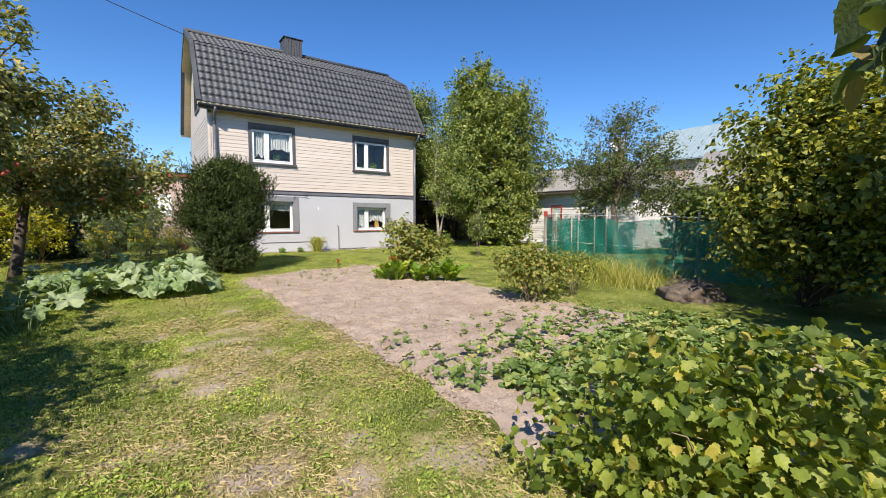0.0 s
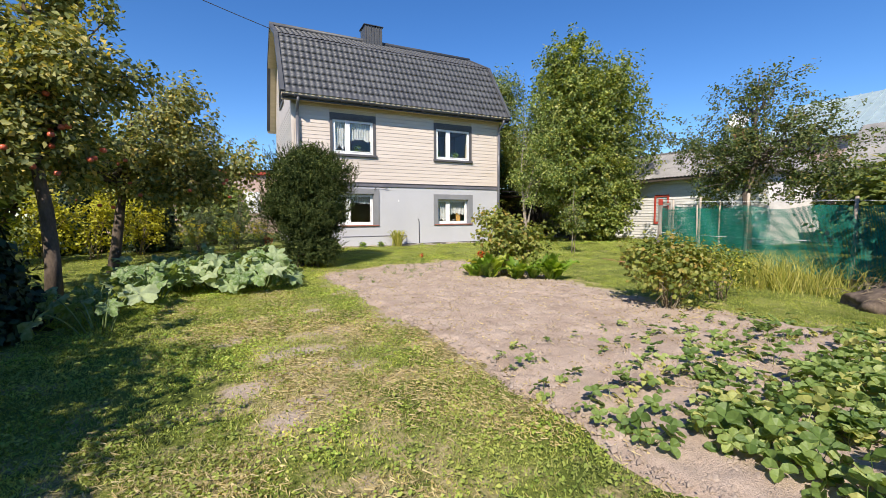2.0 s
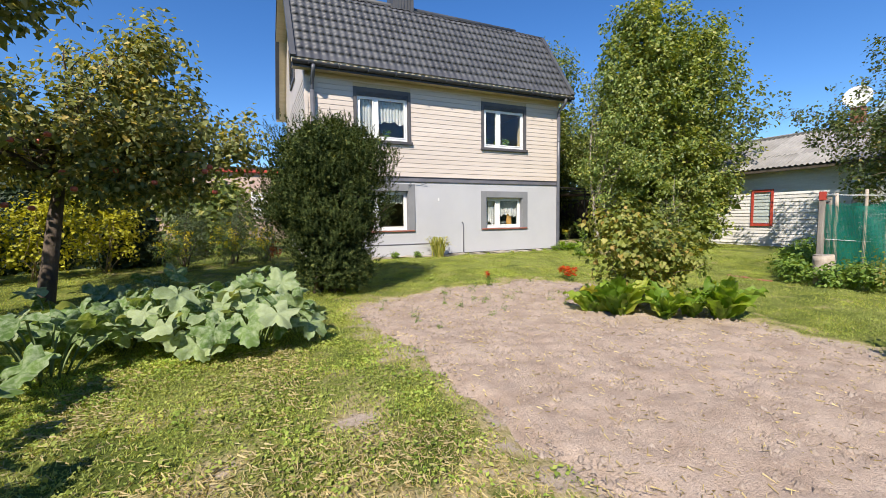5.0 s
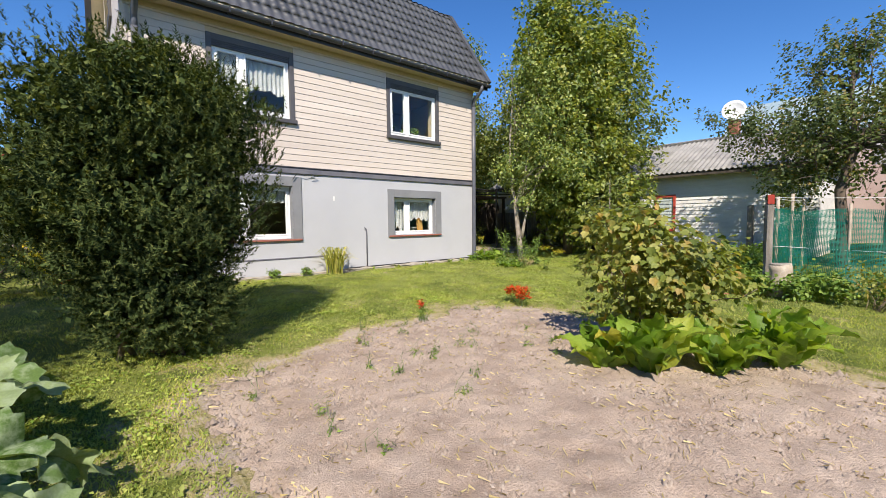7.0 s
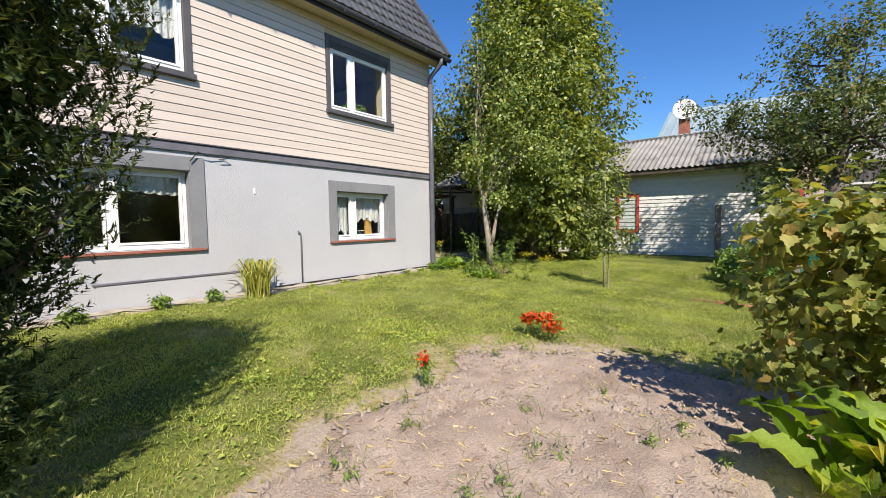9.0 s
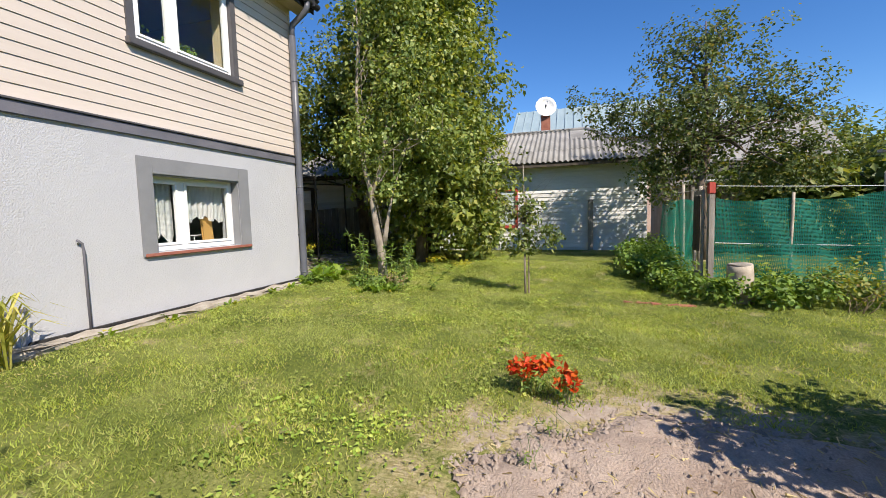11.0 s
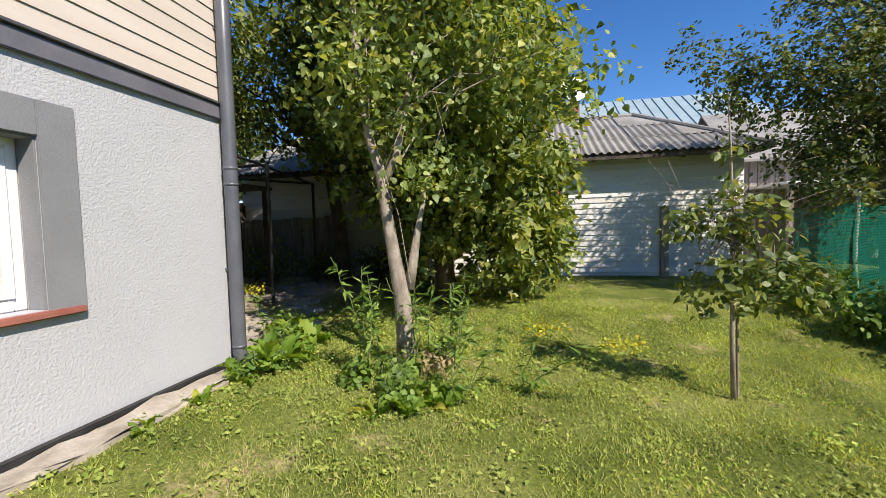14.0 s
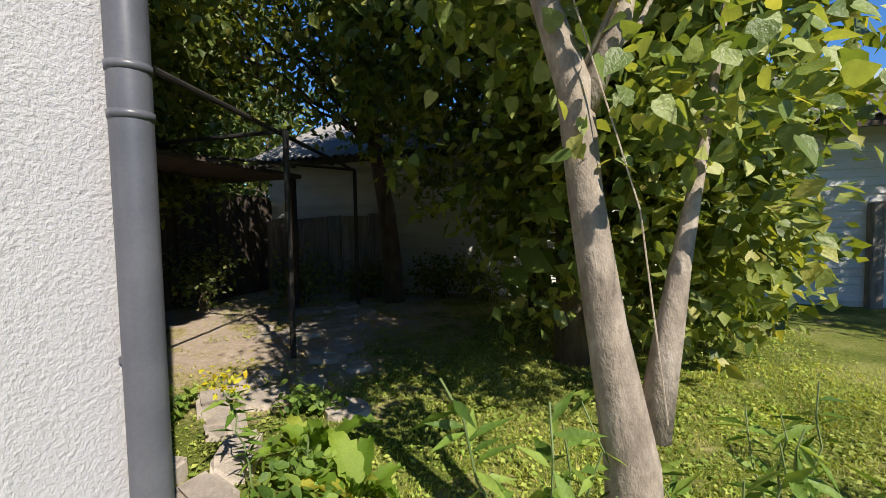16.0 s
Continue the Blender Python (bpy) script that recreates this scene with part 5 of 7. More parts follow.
# paving slabs and edging stones along the shaded path
for k in range(34):
    a = 0.1 + k / 34
    x, y = 11.6 + a * 3.0 + rng.normal(0, 0.25), 16.75 + a * 1.6 + rng.normal(0, 0.3)
    r = rng.uniform(0.1, 0.22)
    bm = bmesh.new()
    bmesh.ops.create_cone(bm, cap_ends=True, segments=9, radius1=r, radius2=r * 0.9, depth=0.06)
    for v in bm.verts:
        v.co.x *= rng.uniform(0.85, 1.2)
        v.co.y *= rng.uniform(0.85, 1.2)
    ob = part("paving_stone", bm, "stone")
    ob.matrix_world = pose(x, y, float(ground_z(x, y)) + 0.012, 0, 0, rng.uniform(0, 360))
    tagged(ob, "flat irregular paving stone let into the path", "stone", "stones of the shaded path")


def boulder(x, y, sx, sy, sz, turn):
    bm = bmesh.new()
    bmesh.ops.create_cube(bm, size=1.0)
    bmesh.ops.bevel(bm, geom=bm.edges[:], offset=0.14, segments=2, affect="EDGES")
    for v in bm.verts:
        v.co = Vector((v.co.x * sx, v.co.y * sy, v.co.z * sz)) * (1 + rng.normal(0, 0.05))
    ob = part("edging_stone", bm, "stone")
    ob.matrix_world = pose(x, y, float(ground_z(x, y)) + sz * 0.25, rng.normal(0, 4), rng.normal(0, 4), turn)
    tagged(ob, "rough pale edging stone beside the house corner", "stone", "edging stones at the house corner")


for x, y, sx, sy, sz, turn in ((10.95, 16.62, 0.36, 0.2, 0.17, 30), (10.62, 16.5, 0.3, 0.2, 0.15, 70), (11.2, 16.95, 0.22, 0.17, 0.16, 15), (10.5, 16.15, 0.3, 0.16, 0.1, 85), (11.45, 17.3, 0.3, 0.2, 0.15, 50), (10.7, 16.85, 0.2, 0.16, 0.16, 10)):
    boulder(x, y, sx, sy, sz, turn)

# ---- net fence ----
fence = thing("net_fence", (0, 0, 0), "green shade-net fence on weathered wooden posts", "fence")


def net(points, z0, z1, parent):
    """A slack net hung along a line of points."""
    P = np.asarray(points, float)
    seg = np.concatenate([[0], np.cumsum(np.hypot(*np.diff(P[:, :2], axis=0).T))])
    s = np.linspace(0, seg[-1], int(seg[-1] / 0.08) + 2)
    x, y = np.interp(s, seg, P[:, 0]), np.interp(s, seg, P[:, 1])
    m = 14
    V, UV = [], []
    for k in range(m):
        f = k / (m - 1)
        top = z1 - 0.06 * np.abs(np.sin(s * 1.6)) - 0.03 * np.sin(s * 5)
        b = 0.05 * np.sin(s * 4.1 + f * 3) + 0.03 * np.sin(s * 11 + f * 6)
        V += list(zip(x + b, y + b * 0.6, z0 + (top - z0) * f))
        UV += list(zip(s, (top - z0) * f))
    n = len(s)
    F = [[a * n + c, a * n + c + 1, (a + 1) * n + c + 1, (a + 1) * n + c] for a in range(m - 1) for c in range(n - 1)]
    raw("net", V, F, "net", parent, smooth=True, uv=UV)


for x, y, h, r in ((11.6, 9.27, 1.78, 0.035), (12.76, 9.25, 1.88, 0.035), (13.7, 9.2, 1.8, 0.03), (11.05, 7.05, 1.85, 0.035), (11.05, 5.1, 1.7, 0.035), (11.1, 4.55, 1.75, 0.03), (11.1, 3.1, 1.7, 0.035), (11.05, 8.2, 1.6, 0.025)):
    zg = float(ground_z(x, y))
    v, f = tube(bend((x, y, zg - 0.1), (x + rng.normal(0, 0.03), y, h), 0, 6, 0.008), [r, r * 0.85], 8)
    raw("post", v, f, "stump", fence, smooth=True)
red_post = part("corner_post", box(10.97, 11.06, 9.22, 9.31, -0.05, 1.62, 0.01), "old_wood", fence)
part("post_top", box(10.967, 11.063, 9.217, 9.313, 1.622, 1.8, 0.01), "red", red_post, "red-painted top")
net([(11.0, 9.2), (11.0, 8.2), (11.0, 7.05), (11.0, 5.1), (11.05, 3.1), (11.3, 1.0)], 0.08, 1.55, fence)
net([(11.66, 9.3), (12.76, 9.3), (13.7, 9.25), (15.2, 9.2)], 0.25, 1.62, fence)
for a, b in (((11.0, 9.2, 1.74), (11.05, 5.1, 1.62)), ((11.05, 5.1, 1.62), (11.1, 3.1, 1.6)), ((11.0, 9.27, 1.76), (13.7, 9.2, 1.76)), ((11.0, 9.2, 0.85), (11.05, 5.1, 0.8))):
    v, f = tube(bend(a, b, -0.03, 8), [0.005, 0.005], 5)
    raw("wire", v, f, "white", fence)
gate = thing("garden_gate", (0, 0, 0), "narrow brown wooden gate with wire mesh", "gate")
for x in (11.1, 11.5):
    part("stile", box(x, x + 0.06, 9.33, 9.37, 0.25, 1.7, 0.006), "old_wood", gate)
for z in (0.3, 0.95, 1.62):
    part("rail", box(11.161, 11.499, 9.335, 9.365, z, z + 0.07, 0.006), "old_wood", gate)
part("panel", box(11.161, 11.499, 9.372, 9.39, 0.7, 1.6, 0.004), "dark_wood", gate)
part("latch", box(11.12, 11.3, 9.31, 9.328, 0.98, 1.0, 0.003), "black", gate)
st = thing("tree_stump", (10.55, 9.0, 0.0), "pale cut log stump beside the net fence", "stump")
v, f = tube([(0, 0, -0.05), (0, 0, 0.2), (0.01, 0, 0.45), (0.0, 0.01, 0.56)], [0.19, 0.17, 0.165, 0.162], 24, 0.02)
raw("log", v, f, "stump", st, smooth=True)
v, f = tube([(0, 0.01, 0.561), (0, 0.01, 0.572)], [0.15, 0.14], 24, 0.02)
raw("cut_face", v, f, "old_wood", st)
for k in range(5):
    q = box(-0.12, 0.12, -0.06, 0.06, -0.03, 0.035, 0.012)
    ob = part("old_brick", q, "brick")
    x, y = 10.3 - 0.035 * k, 10.5 - 0.18 * k
    ob.matrix_world = pose(x, y, float(ground_z(x, y)) - 0.024, rng.normal(0, 5), rng.normal(0, 5), 95 + rng.normal(0, 10))
    tagged(ob, "half-buried red edging brick in the lawn", "brick", "bricks sunk in the lawn")

# ---- trees ----
G = lambda x, y: float(ground_z(x, y))
linden = tree("linden_tree", (10.5, 14.72, G(10.5, 14.72)), [(0.02, 0.01, -0.1), (0.0, 0.01, 0.3), (0.0, 0.03, 0.65), (0.0, 0.1, 1.05), (0.0, 0.16, 1.45), (0.0, 0.19, 1.75), (0.02, 0.3, 2.1), (0.05, 0.42, 2.7), (0.1, 0.45, 3.6), (0.15, 0.4, 4.6), (0.1, 0.4, 5.6)],
     [0.105, 0.085, 0.078, 0.06, 0.052, 0.052, 0.036, 0.03, 0.026, 0.018, 0.01],
     [(0.45, -0.1, 3.0, 0.95, 0.95, 0.95), (0.5, -0.35, 4.0, 1.05, 1.1, 1.15), (0.4, 0.0, 5.2, 0.85, 0.9, 0.85), (0.35, -1.4, 2.55, 0.6, 0.5, 0.36), (0.4, -0.8, 2.9, 0.7, 0.6, 0.45), (0.9, 0.3, 2.4, 0.7, 0.7, 0.6), (0.75, -0.35, 1.85, 0.4, 0.35, 0.35), (0.3, 0.5, 2.3, 0.45, 0.45, 0.4), (0.05, 0.1, 2.25, 0.42, 0.42, 0.45), (0.1, -0.15, 1.75, 0.3, 0.3, 0.3), (-0.15, 0.4, 2.7, 0.45, 0.45, 0.4)],
     820, 13, 0.14, 0.066, "round", "l_linden", "bark", "forked linden tree with pale grey trunk and broad green leaves", 16, 0.5, spread=0.9, limb_r=0.011, core=400, core_size=1.4,
     second=([(0.03, -0.03, 0.72), (0.05, -0.07, 1.0), (0.07, -0.11, 1.25), (0.12, -0.18, 1.6), (0.3, -0.3, 2.2), (0.5, -0.5, 2.9)], [0.05, 0.043, 0.029, 0.015, 0.009, 0.005]))
v, f = tube([(0.0, 0.17, 1.68), (0.06, 0.06, 1.95), (0.14, -0.02, 2.4), (0.3, -0.1, 3.3)], [0.042, 0.034, 0.026, 0.012], 10, 0.05)
raw("trunk", v, f, "bark", linden, smooth=True)
tree("walnut_tree", (13.1, 14.9, G(13.1, 14.9)), [(0, 0, -0.1), (0.05, 0, 1.0), (0.1, 0.1, 2.2), (0.0, 0.0, 4.0), (0.05, 0.1, 6.0), (0, 0, 8.0)], [0.16, 0.13, 0.11, 0.08, 0.05, 0.015],
     [(0, 0.1, 6.7, 1.5, 1.5, 1.9), (-0.9, -0.2, 5.2, 1.5, 1.7, 1.9), (1.0, -0.2, 5.4, 1.8, 1.7, 2.1), (-0.6, -0.5, 2.8, 1.5, 1.4, 1.7), (0.7, -0.8, 2.4, 1.5, 1.2, 1.8), (0.0, 1.2, 4.0, 1.6, 1.4, 2.4), (1.2, -1.2, 1.5, 1.1, 0.9, 1.25), (-0.2, -1.0, 1.2, 1.0, 0.8, 0.95), (-0.6, 0.2, 1.5, 0.7, 0.8, 1.0), (0.6, -1.2, 0.8, 0.8, 0.7, 0.65), (0.3, 0.4, 8.3, 0.4, 0.4, 0.7), (-1.0, 0.3, 7.2, 0.5, 0.5, 0.6), (1.7, -0.9, 6.9, 0.5, 0.5, 0.6)],
     1650, 28, 0.15, 0.14, "two", "l_walnut", "bark_dark", "tall walnut tree with dense light green leaves down to the ground", 34, 0.35, core=500)
tree("maple_tree", (15.3, 15.3, G(15.3, 15.3)), [(0, 0, -0.1), (0.05, 0.1, 1.5), (0, 0.1, 3.5), (0.1, 0, 6.0), (0.1, 0, 7.5)], [0.18, 0.14, 0.1, 0.05, 0.02],
     [(0, 0, 6.4, 1.8, 1.8, 1.6), (0.4, -0.5, 4.4, 2.2, 1.9, 1.8), (0.2, 0.5, 3.0, 2.2, 2.0, 1.6)], 900, 16, 0.2, 0.15, "two", "l_broad", "bark_dark", "dense green tree behind the walnut", 16, 0.4)
tree("yard_tree", (15.6, 17.75, G(15.6, 17.75)), [(0, 0, -0.1), (0.05, 0.02, 0.6), (0.0, 0.1, 1.6), (-0.2, 0.2, 2.6), (-0.2, 0.3, 4.2), (-0.2, 0.3, 6.0)], [0.19, 0.16, 0.14, 0.1, 0.06, 0.02],
     [(-0.4, 0.1, 3.6, 2.3, 2.0, 1.1), (-1.8, -0.4, 3.5, 1.8, 1.6, 1.0), (-0.4, 0.3, 5.4, 2.0, 1.8, 1.4), (-3.0, 0.4, 4.2, 1.6, 1.6, 1.4)], 700, 13, 0.2, 0.12, "two", "l_broad", "bark_dark", "old shade tree with brown trunk over the back yard", 24, 0.4)
tree("corner_tree", (12.3, 20.3, G(12.3, 20.3)), [(0, 0, -0.1), (0.05, 0.02, 1.2), (0.0, 0.1, 2.6), (-0.1, 0.2, 4.2), (-0.2, 0.3, 6.4)], [0.17, 0.14, 0.11, 0.06, 0.02],
     [(0, 0, 4.2, 1.9, 1.8, 1.4), (-0.2, -1.2, 3.4, 1.7, 1.3, 0.9), (0, 0, 6.0, 1.7, 1.7, 1.6), (0.6, 0, 7.4, 1.5, 1.5, 1.2), (1.6, 0.2, 3.6, 1.6, 1.4, 1.1), (1.6, 0.4, 5.2, 1.6, 1.4, 1.4), (0.9, 0.2, 2.2, 1.6, 1.0, 0.8)], 1700, 15, 0.22, 0.13, "two", "l_broad", "bark_dark", "dark leafy tree behind the house corner", 18, 0.4, core=1600)
tree("plum_tree", (14.0, 8.55, G(14.0, 8.55)), [(0, 0, -0.1), (0.05, 0.02, 0.8), (0.0, 0.1, 1.7), (0.1, -0.1, 2.6), (0.1, 0, 3.8), (0.2, 0, 5.2)], [0.13, 0.11, 0.095, 0.07, 0.04, 0.012],
     [(0.1, 0.1, 3.5, 1.6, 2.0, 1.2), (0.1, 0.9, 3.2, 1.2, 1.5, 0.9), (0.1, -1.2, 3.3, 1.3, 1.5, 1.1), (0.2, 0, 4.7, 1.1, 1.4, 0.75), (0.0, 1.0, 2.1, 1.0, 1.0, 0.6), (0, -1.9, 2.4, 1.0, 1.0, 0.8), (0.1, 1.75, 3.3, 0.8, 0.95, 0.6), (0.0, 2.5, 3.6, 0.5, 0.5, 0.35), (0.0, 0.2, 2.4, 1.3, 1.2, 0.7), (0.0, -1.2, 2.0, 1.1, 1.2, 0.7), (-0.2, 0.9, 1.7, 0.7, 0.7, 0.5)],
     860, 26, 0.13, 0.085, "two", "l_plum", "bark_dark", "old spreading plum tree with dull green leaves", 30, 0.3, 0.6)
sap = tree("sapling", (10.42, 12.1, G(10.42, 12.1)), [(0, 0, -0.08), (0.02, 0.01, 0.5), (0.03, 0.0, 1.2), (0.06, 0.02, 2.0), (0.08, 0.03, 2.35)], [0.02, 0.017, 0.012, 0.008, 0.004],
     [(0, -0.05, 0.95, 0.36, 0.42, 0.32), (0, 0.0, 1.35, 0.34, 0.36, 0.24), (0.05, 0.02, 1.9, 0.14, 0.14, 0.42), (0, 0.3, 1.4, 0.22, 0.22, 0.16), (0.02, -0.4, 0.95, 0.24, 0.26, 0.22)],
     105, 10, 0.06, 0.072, "oval", "l_broad", "bark", "thin young fruit sapling in the lawn", 14, 0.4, limb_r=0.008)
v, f = tube([(0.06, -0.05, -0.08), (0.08, -0.05, 0.62)], [0.014, 0.012], 6)
raw("stake", v, f, "twig", sap)


def fruit(parent, places, r=0.042):
    me = bpy.data.meshes.new("apple")
    bm = bmesh.new()
    bmesh.ops.create_uvsphere(bm, u_segments=10, v_segments=8, radius=r)
    for v in bm.verts:
        d = math.hypot(v.co.x, v.co.y) / r
        v.co.z -= 0.25 * r * (1 - min(1, d * 1.6)) * (1 if v.co.z > 0 else -1)
    bm.to_mesh(me)
    bm.free()
    me.materials.append(M["apple"])
    me.shade_smooth()
    for p in places:
        ob = new("apple", me)
        ob.parent = parent
        ob.location = p


ap = tree("apple_tree", (-2.4, 13.2, G(-2.4, 13.2)), [(0, 0, -0.1), (0.1, 0.02, 0.6), (0.2, 0.05, 1.3), (0.3, 0.05, 1.9), (0.5, 0.0, 2.6), (0.7, 0, 3.6)], [0.13, 0.105, 0.095, 0.07, 0.04, 0.015],
     [(0.7, -0.1, 2.6, 1.6, 1.3, 0.85), (1.9, -0.1, 2.6, 1.1, 1.0, 0.8), (1.3, 0.1, 3.5, 1.1, 1.0, 0.75), (-0.6, 0, 2.6, 1.1, 1.1, 0.9), (1.4, 0, 1.9, 1.3, 0.9, 0.4), (2.8, -0.3, 2.5, 0.5, 0.6, 0.5), (1.6, 0, 4.1, 0.5, 0.5, 0.4)],
     620, 27, 0.16, 0.105, "two", "l_apple", "bark_dark", "apple tree with brown trunk and ripe red apples", 26, 0.4, core=500, core_size=1.6)
fruit(ap, [(0.5 + rng.normal(0, 0.9), -1.0 + rng.normal(0, 0.25), 2.1 + rng.normal(0, 0.3)) for _ in range(16)])
ap2 = tree("apple_tree", (-2.42, 9.9, G(-2.42, 9.9)), [(0, 0, -0.1), (0.02, 0.02, 0.7), (-0.02, 0.05, 1.5), (-0.1, 0.05, 2.2), (-0.05, 0.0, 3.2), (0.0, 0, 4.4)], [0.12, 0.1, 0.09, 0.07, 0.05, 0.015],
     [(-0.1, -0.1, 3.0, 0.8, 1.2, 0.8), (-0.5, 0.3, 4.0, 0.9, 1.0, 0.9), (0.3, 0.2, 4.7, 0.35, 0.35, 0.9), (-1.0, 0.4, 3.0, 1.1, 1.1, 1.2), (0.2, 0.5, 2.4, 0.6, 0.7, 0.5), (0.9, 0, 4.6, 0.16, 0.16, 0.75), (0.9, 0.3, 3.6, 0.6, 0.6, 0.5), (0.4, -0.5, 3.6, 0.6, 0.6, 0.6), (-0.6, -0.6, 2.2, 0.7, 0.6, 0.5)],
     760, 27, 0.16, 0.105, "two", "l_apple", "bark_dark", "taller apple tree with dark trunk and clusters of red apples", 24, 0.4, core=500, core_size=1.6)
fruit(ap2, [(0.35 + rng.normal(0, 0.25), -0.5 + rng.normal(0, 0.4), 2.6 + rng.normal(0, 0.4)) for _ in range(15)], 0.045)
# unseen trees along the left border, added for the shade they cast
tree("border_tree", (-3.35, 3.0, G(-3.35, 3.0)), [(0, 0, -0.1), (0, 0.02, 0.8), (0.0, 0.1, 1.8), (0.1, 0, 3.4)], [0.13, 0.11, 0.08, 0.02],
     [(0.1, 0, 2.7, 1.3, 1.6, 1.0), (0, 1.2, 2.4, 1.2, 1.2, 0.9), (0, -1.4, 2.3, 1.2, 1.2, 0.9), (-0.4, 2.2, 2.6, 1.0, 1.3, 1.1)], 850, 14, 0.17, 0.11, "two", "l_apple", "bark_dark", "leafy unseen tree that shades the border", 14, core=1100)
tree("border_tree", (-3.1, -0.6, G(-3.1, -0.6)), [(0, 0, -0.1), (0, 0.02, 0.8), (0.0, 0.1, 1.8), (0.1, 0, 3.4)], [0.13, 0.11, 0.08, 0.02],
     [(-0.1, 0, 2.7, 1.2, 1.6, 1.0), (-0.3, 1.2, 2.4, 1.1, 1.2, 0.9), (0, -1.4, 2.3, 1.2, 1.2, 0.9)], 400, 14, 0.17, 0.11, "two", "l_apple", "bark_dark", "leafy unseen tree that shades the border", 14, core=500)

# added beyond the right edge of view so that its crown shades the hazel corner
tree("shade_tree", (6.0, -1.4, G(6.0, -1.4)), [(0, 0, -0.1), (0.03, 0.02, 1.2), (0.0, 0.1, 2.6), (0.1, 0, 4.2), (0.1, 0, 5.8)], [0.16, 0.13, 0.1, 0.06, 0.02],
     [(0.0, 0, 4.2, 1.5, 1.4, 1.0), (0.4, 0.2, 5.4, 1.2, 1.2, 0.9), (-0.6, -0.4, 3.6, 1.1, 1.1, 0.7), (0.9, 0.1, 3.6, 1.1, 1.0, 0.8)], 300, 13, 0.18, 0.13, "two", "l_broad", "bark_dark", "tall leafy tree added out of view to shade the hazel corner", 16)


def conifer(at, h, r, label, leaf="l_thuja", n=1500):
    """A dense cone of flat sprays on a short trunk."""
    t = thing("conifer", at, label, "conifer")
    v, f = tube([(0, 0, -0.1), (0, 0, h * 0.9)], [0.07, 0.015], 8)
    raw("trunk", v, f, "bark_dark", t)
    z = h * (1 - rng.uniform(0, 1, n) ** 0.6) * 0.96 + 0.1
    a = rng.uniform(0, 2 * np.pi, n)
    rr = r * np.clip(1 - z / h, 0, 1) ** 0.7 * rng.uniform(0.75, 1.08, n)
    K = np.column_stack([rr * np.cos(a), rr * np.sin(a), z])
    C = np.repeat(K, 8, 0) + rng.normal(0, 0.06, (n * 8, 3))
    out = np.repeat(np.column_stack([np.cos(a), np.sin(a), np.full(n, 0.4)]), 8, 0)
    V, F = leaves(C, out, 0.12, "two", 0.2, 0.5)
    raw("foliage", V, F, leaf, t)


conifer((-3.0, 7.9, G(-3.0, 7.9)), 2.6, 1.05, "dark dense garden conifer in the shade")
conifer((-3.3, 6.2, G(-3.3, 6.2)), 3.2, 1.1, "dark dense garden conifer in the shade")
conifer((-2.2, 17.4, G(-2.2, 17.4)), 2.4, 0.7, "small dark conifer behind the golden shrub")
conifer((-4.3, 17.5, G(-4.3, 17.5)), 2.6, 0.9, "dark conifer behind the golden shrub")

# yew: upright sprays of needles on many stems
yew = thing("yew_bush", (1.85, 12.35, G(1.85, 12.35)), "tall dense dark green yew bush", "bush")
YEW = [(0, 0, 0.75, 0.72, 0.7, 0.7), (0.2, -0.2, 0.45, 0.6, 0.5, 0.4), (0.0, 0, 1.2, 0.92, 0.88, 0.6), (0.05, 0, 1.7, 1.05, 1.0, 0.75), (-0.15, 0, 2.35, 0.95, 0.9, 0.65), (0.35, 0, 2.3, 0.85, 0.85, 0.6), (0.1, 0.1, 2.7, 0.6, 0.6, 0.4), (-0.55, 0, 1.6, 0.65, 0.8, 0.6)]
C, out, K = clumps(YEW, 2200, 4, 0.08, 0.1)
K = C[C[:, 2] > 0.05]
d = K - np.array([0, 0, 0.7])
d /= np.linalg.norm(d, axis=1)[:, None]
way = d * 0.75 + np.array([0, 0, 0.55]) + rng.normal(0, 0.3, d.shape)
way /= np.linalg.norm(way, axis=1)[:, None]
n_need = 17
s = np.tile(np.linspace(-0.07, 0.06, n_need), len(K))
C = np.repeat(K, n_need, 0) + np.repeat(way, n_need, 0) * s[:, None]
side = rng.normal(0, 1, C.shape)
W = np.repeat(way, n_need, 0)
side -= (side * W).sum(1)[:, None] * W
side /= np.linalg.norm(side, axis=1)[:, None]
T = side * 0.85 + W * 0.5
S = np.cross(T, W)
S /= np.linalg.norm(S, axis=1)[:, None]
L = rng.uniform(0.034, 0.05, len(C))[:, None]
V = np.stack([C - S * 0.007, C + S * 0.007, C + T * L], 1).reshape(-1, 3)
F = np.arange(len(C) * 3).reshape(-1, 3)
raw("needles", V, F, "l_yew", yew)
C2, o2, K2 = clumps([(a, b, c, d * 0.85, e * 0.85, f * 0.87) for a, b, c, d, e, f in YEW], 6000, 8, 0.05, 0.3)
V, F = leaves(C2[C2[:, 2] > 0.02], o2[C2[:, 2] > 0.02], 0.062, "two", -0.4, 0.9)
raw("inner_foliage", V, F, "l_yew", yew)
for k in K[rng.permutation(len(K))[:14]]:
    v, f = tube(bend((rng.normal(0, 0.12), rng.normal(0, 0.12), -0.05), k * 0.9, 0.2, 7, 0.03), [0.03, 0.008], 6)
    raw("stem", v, f, "bark_dark", yew, smooth=True)

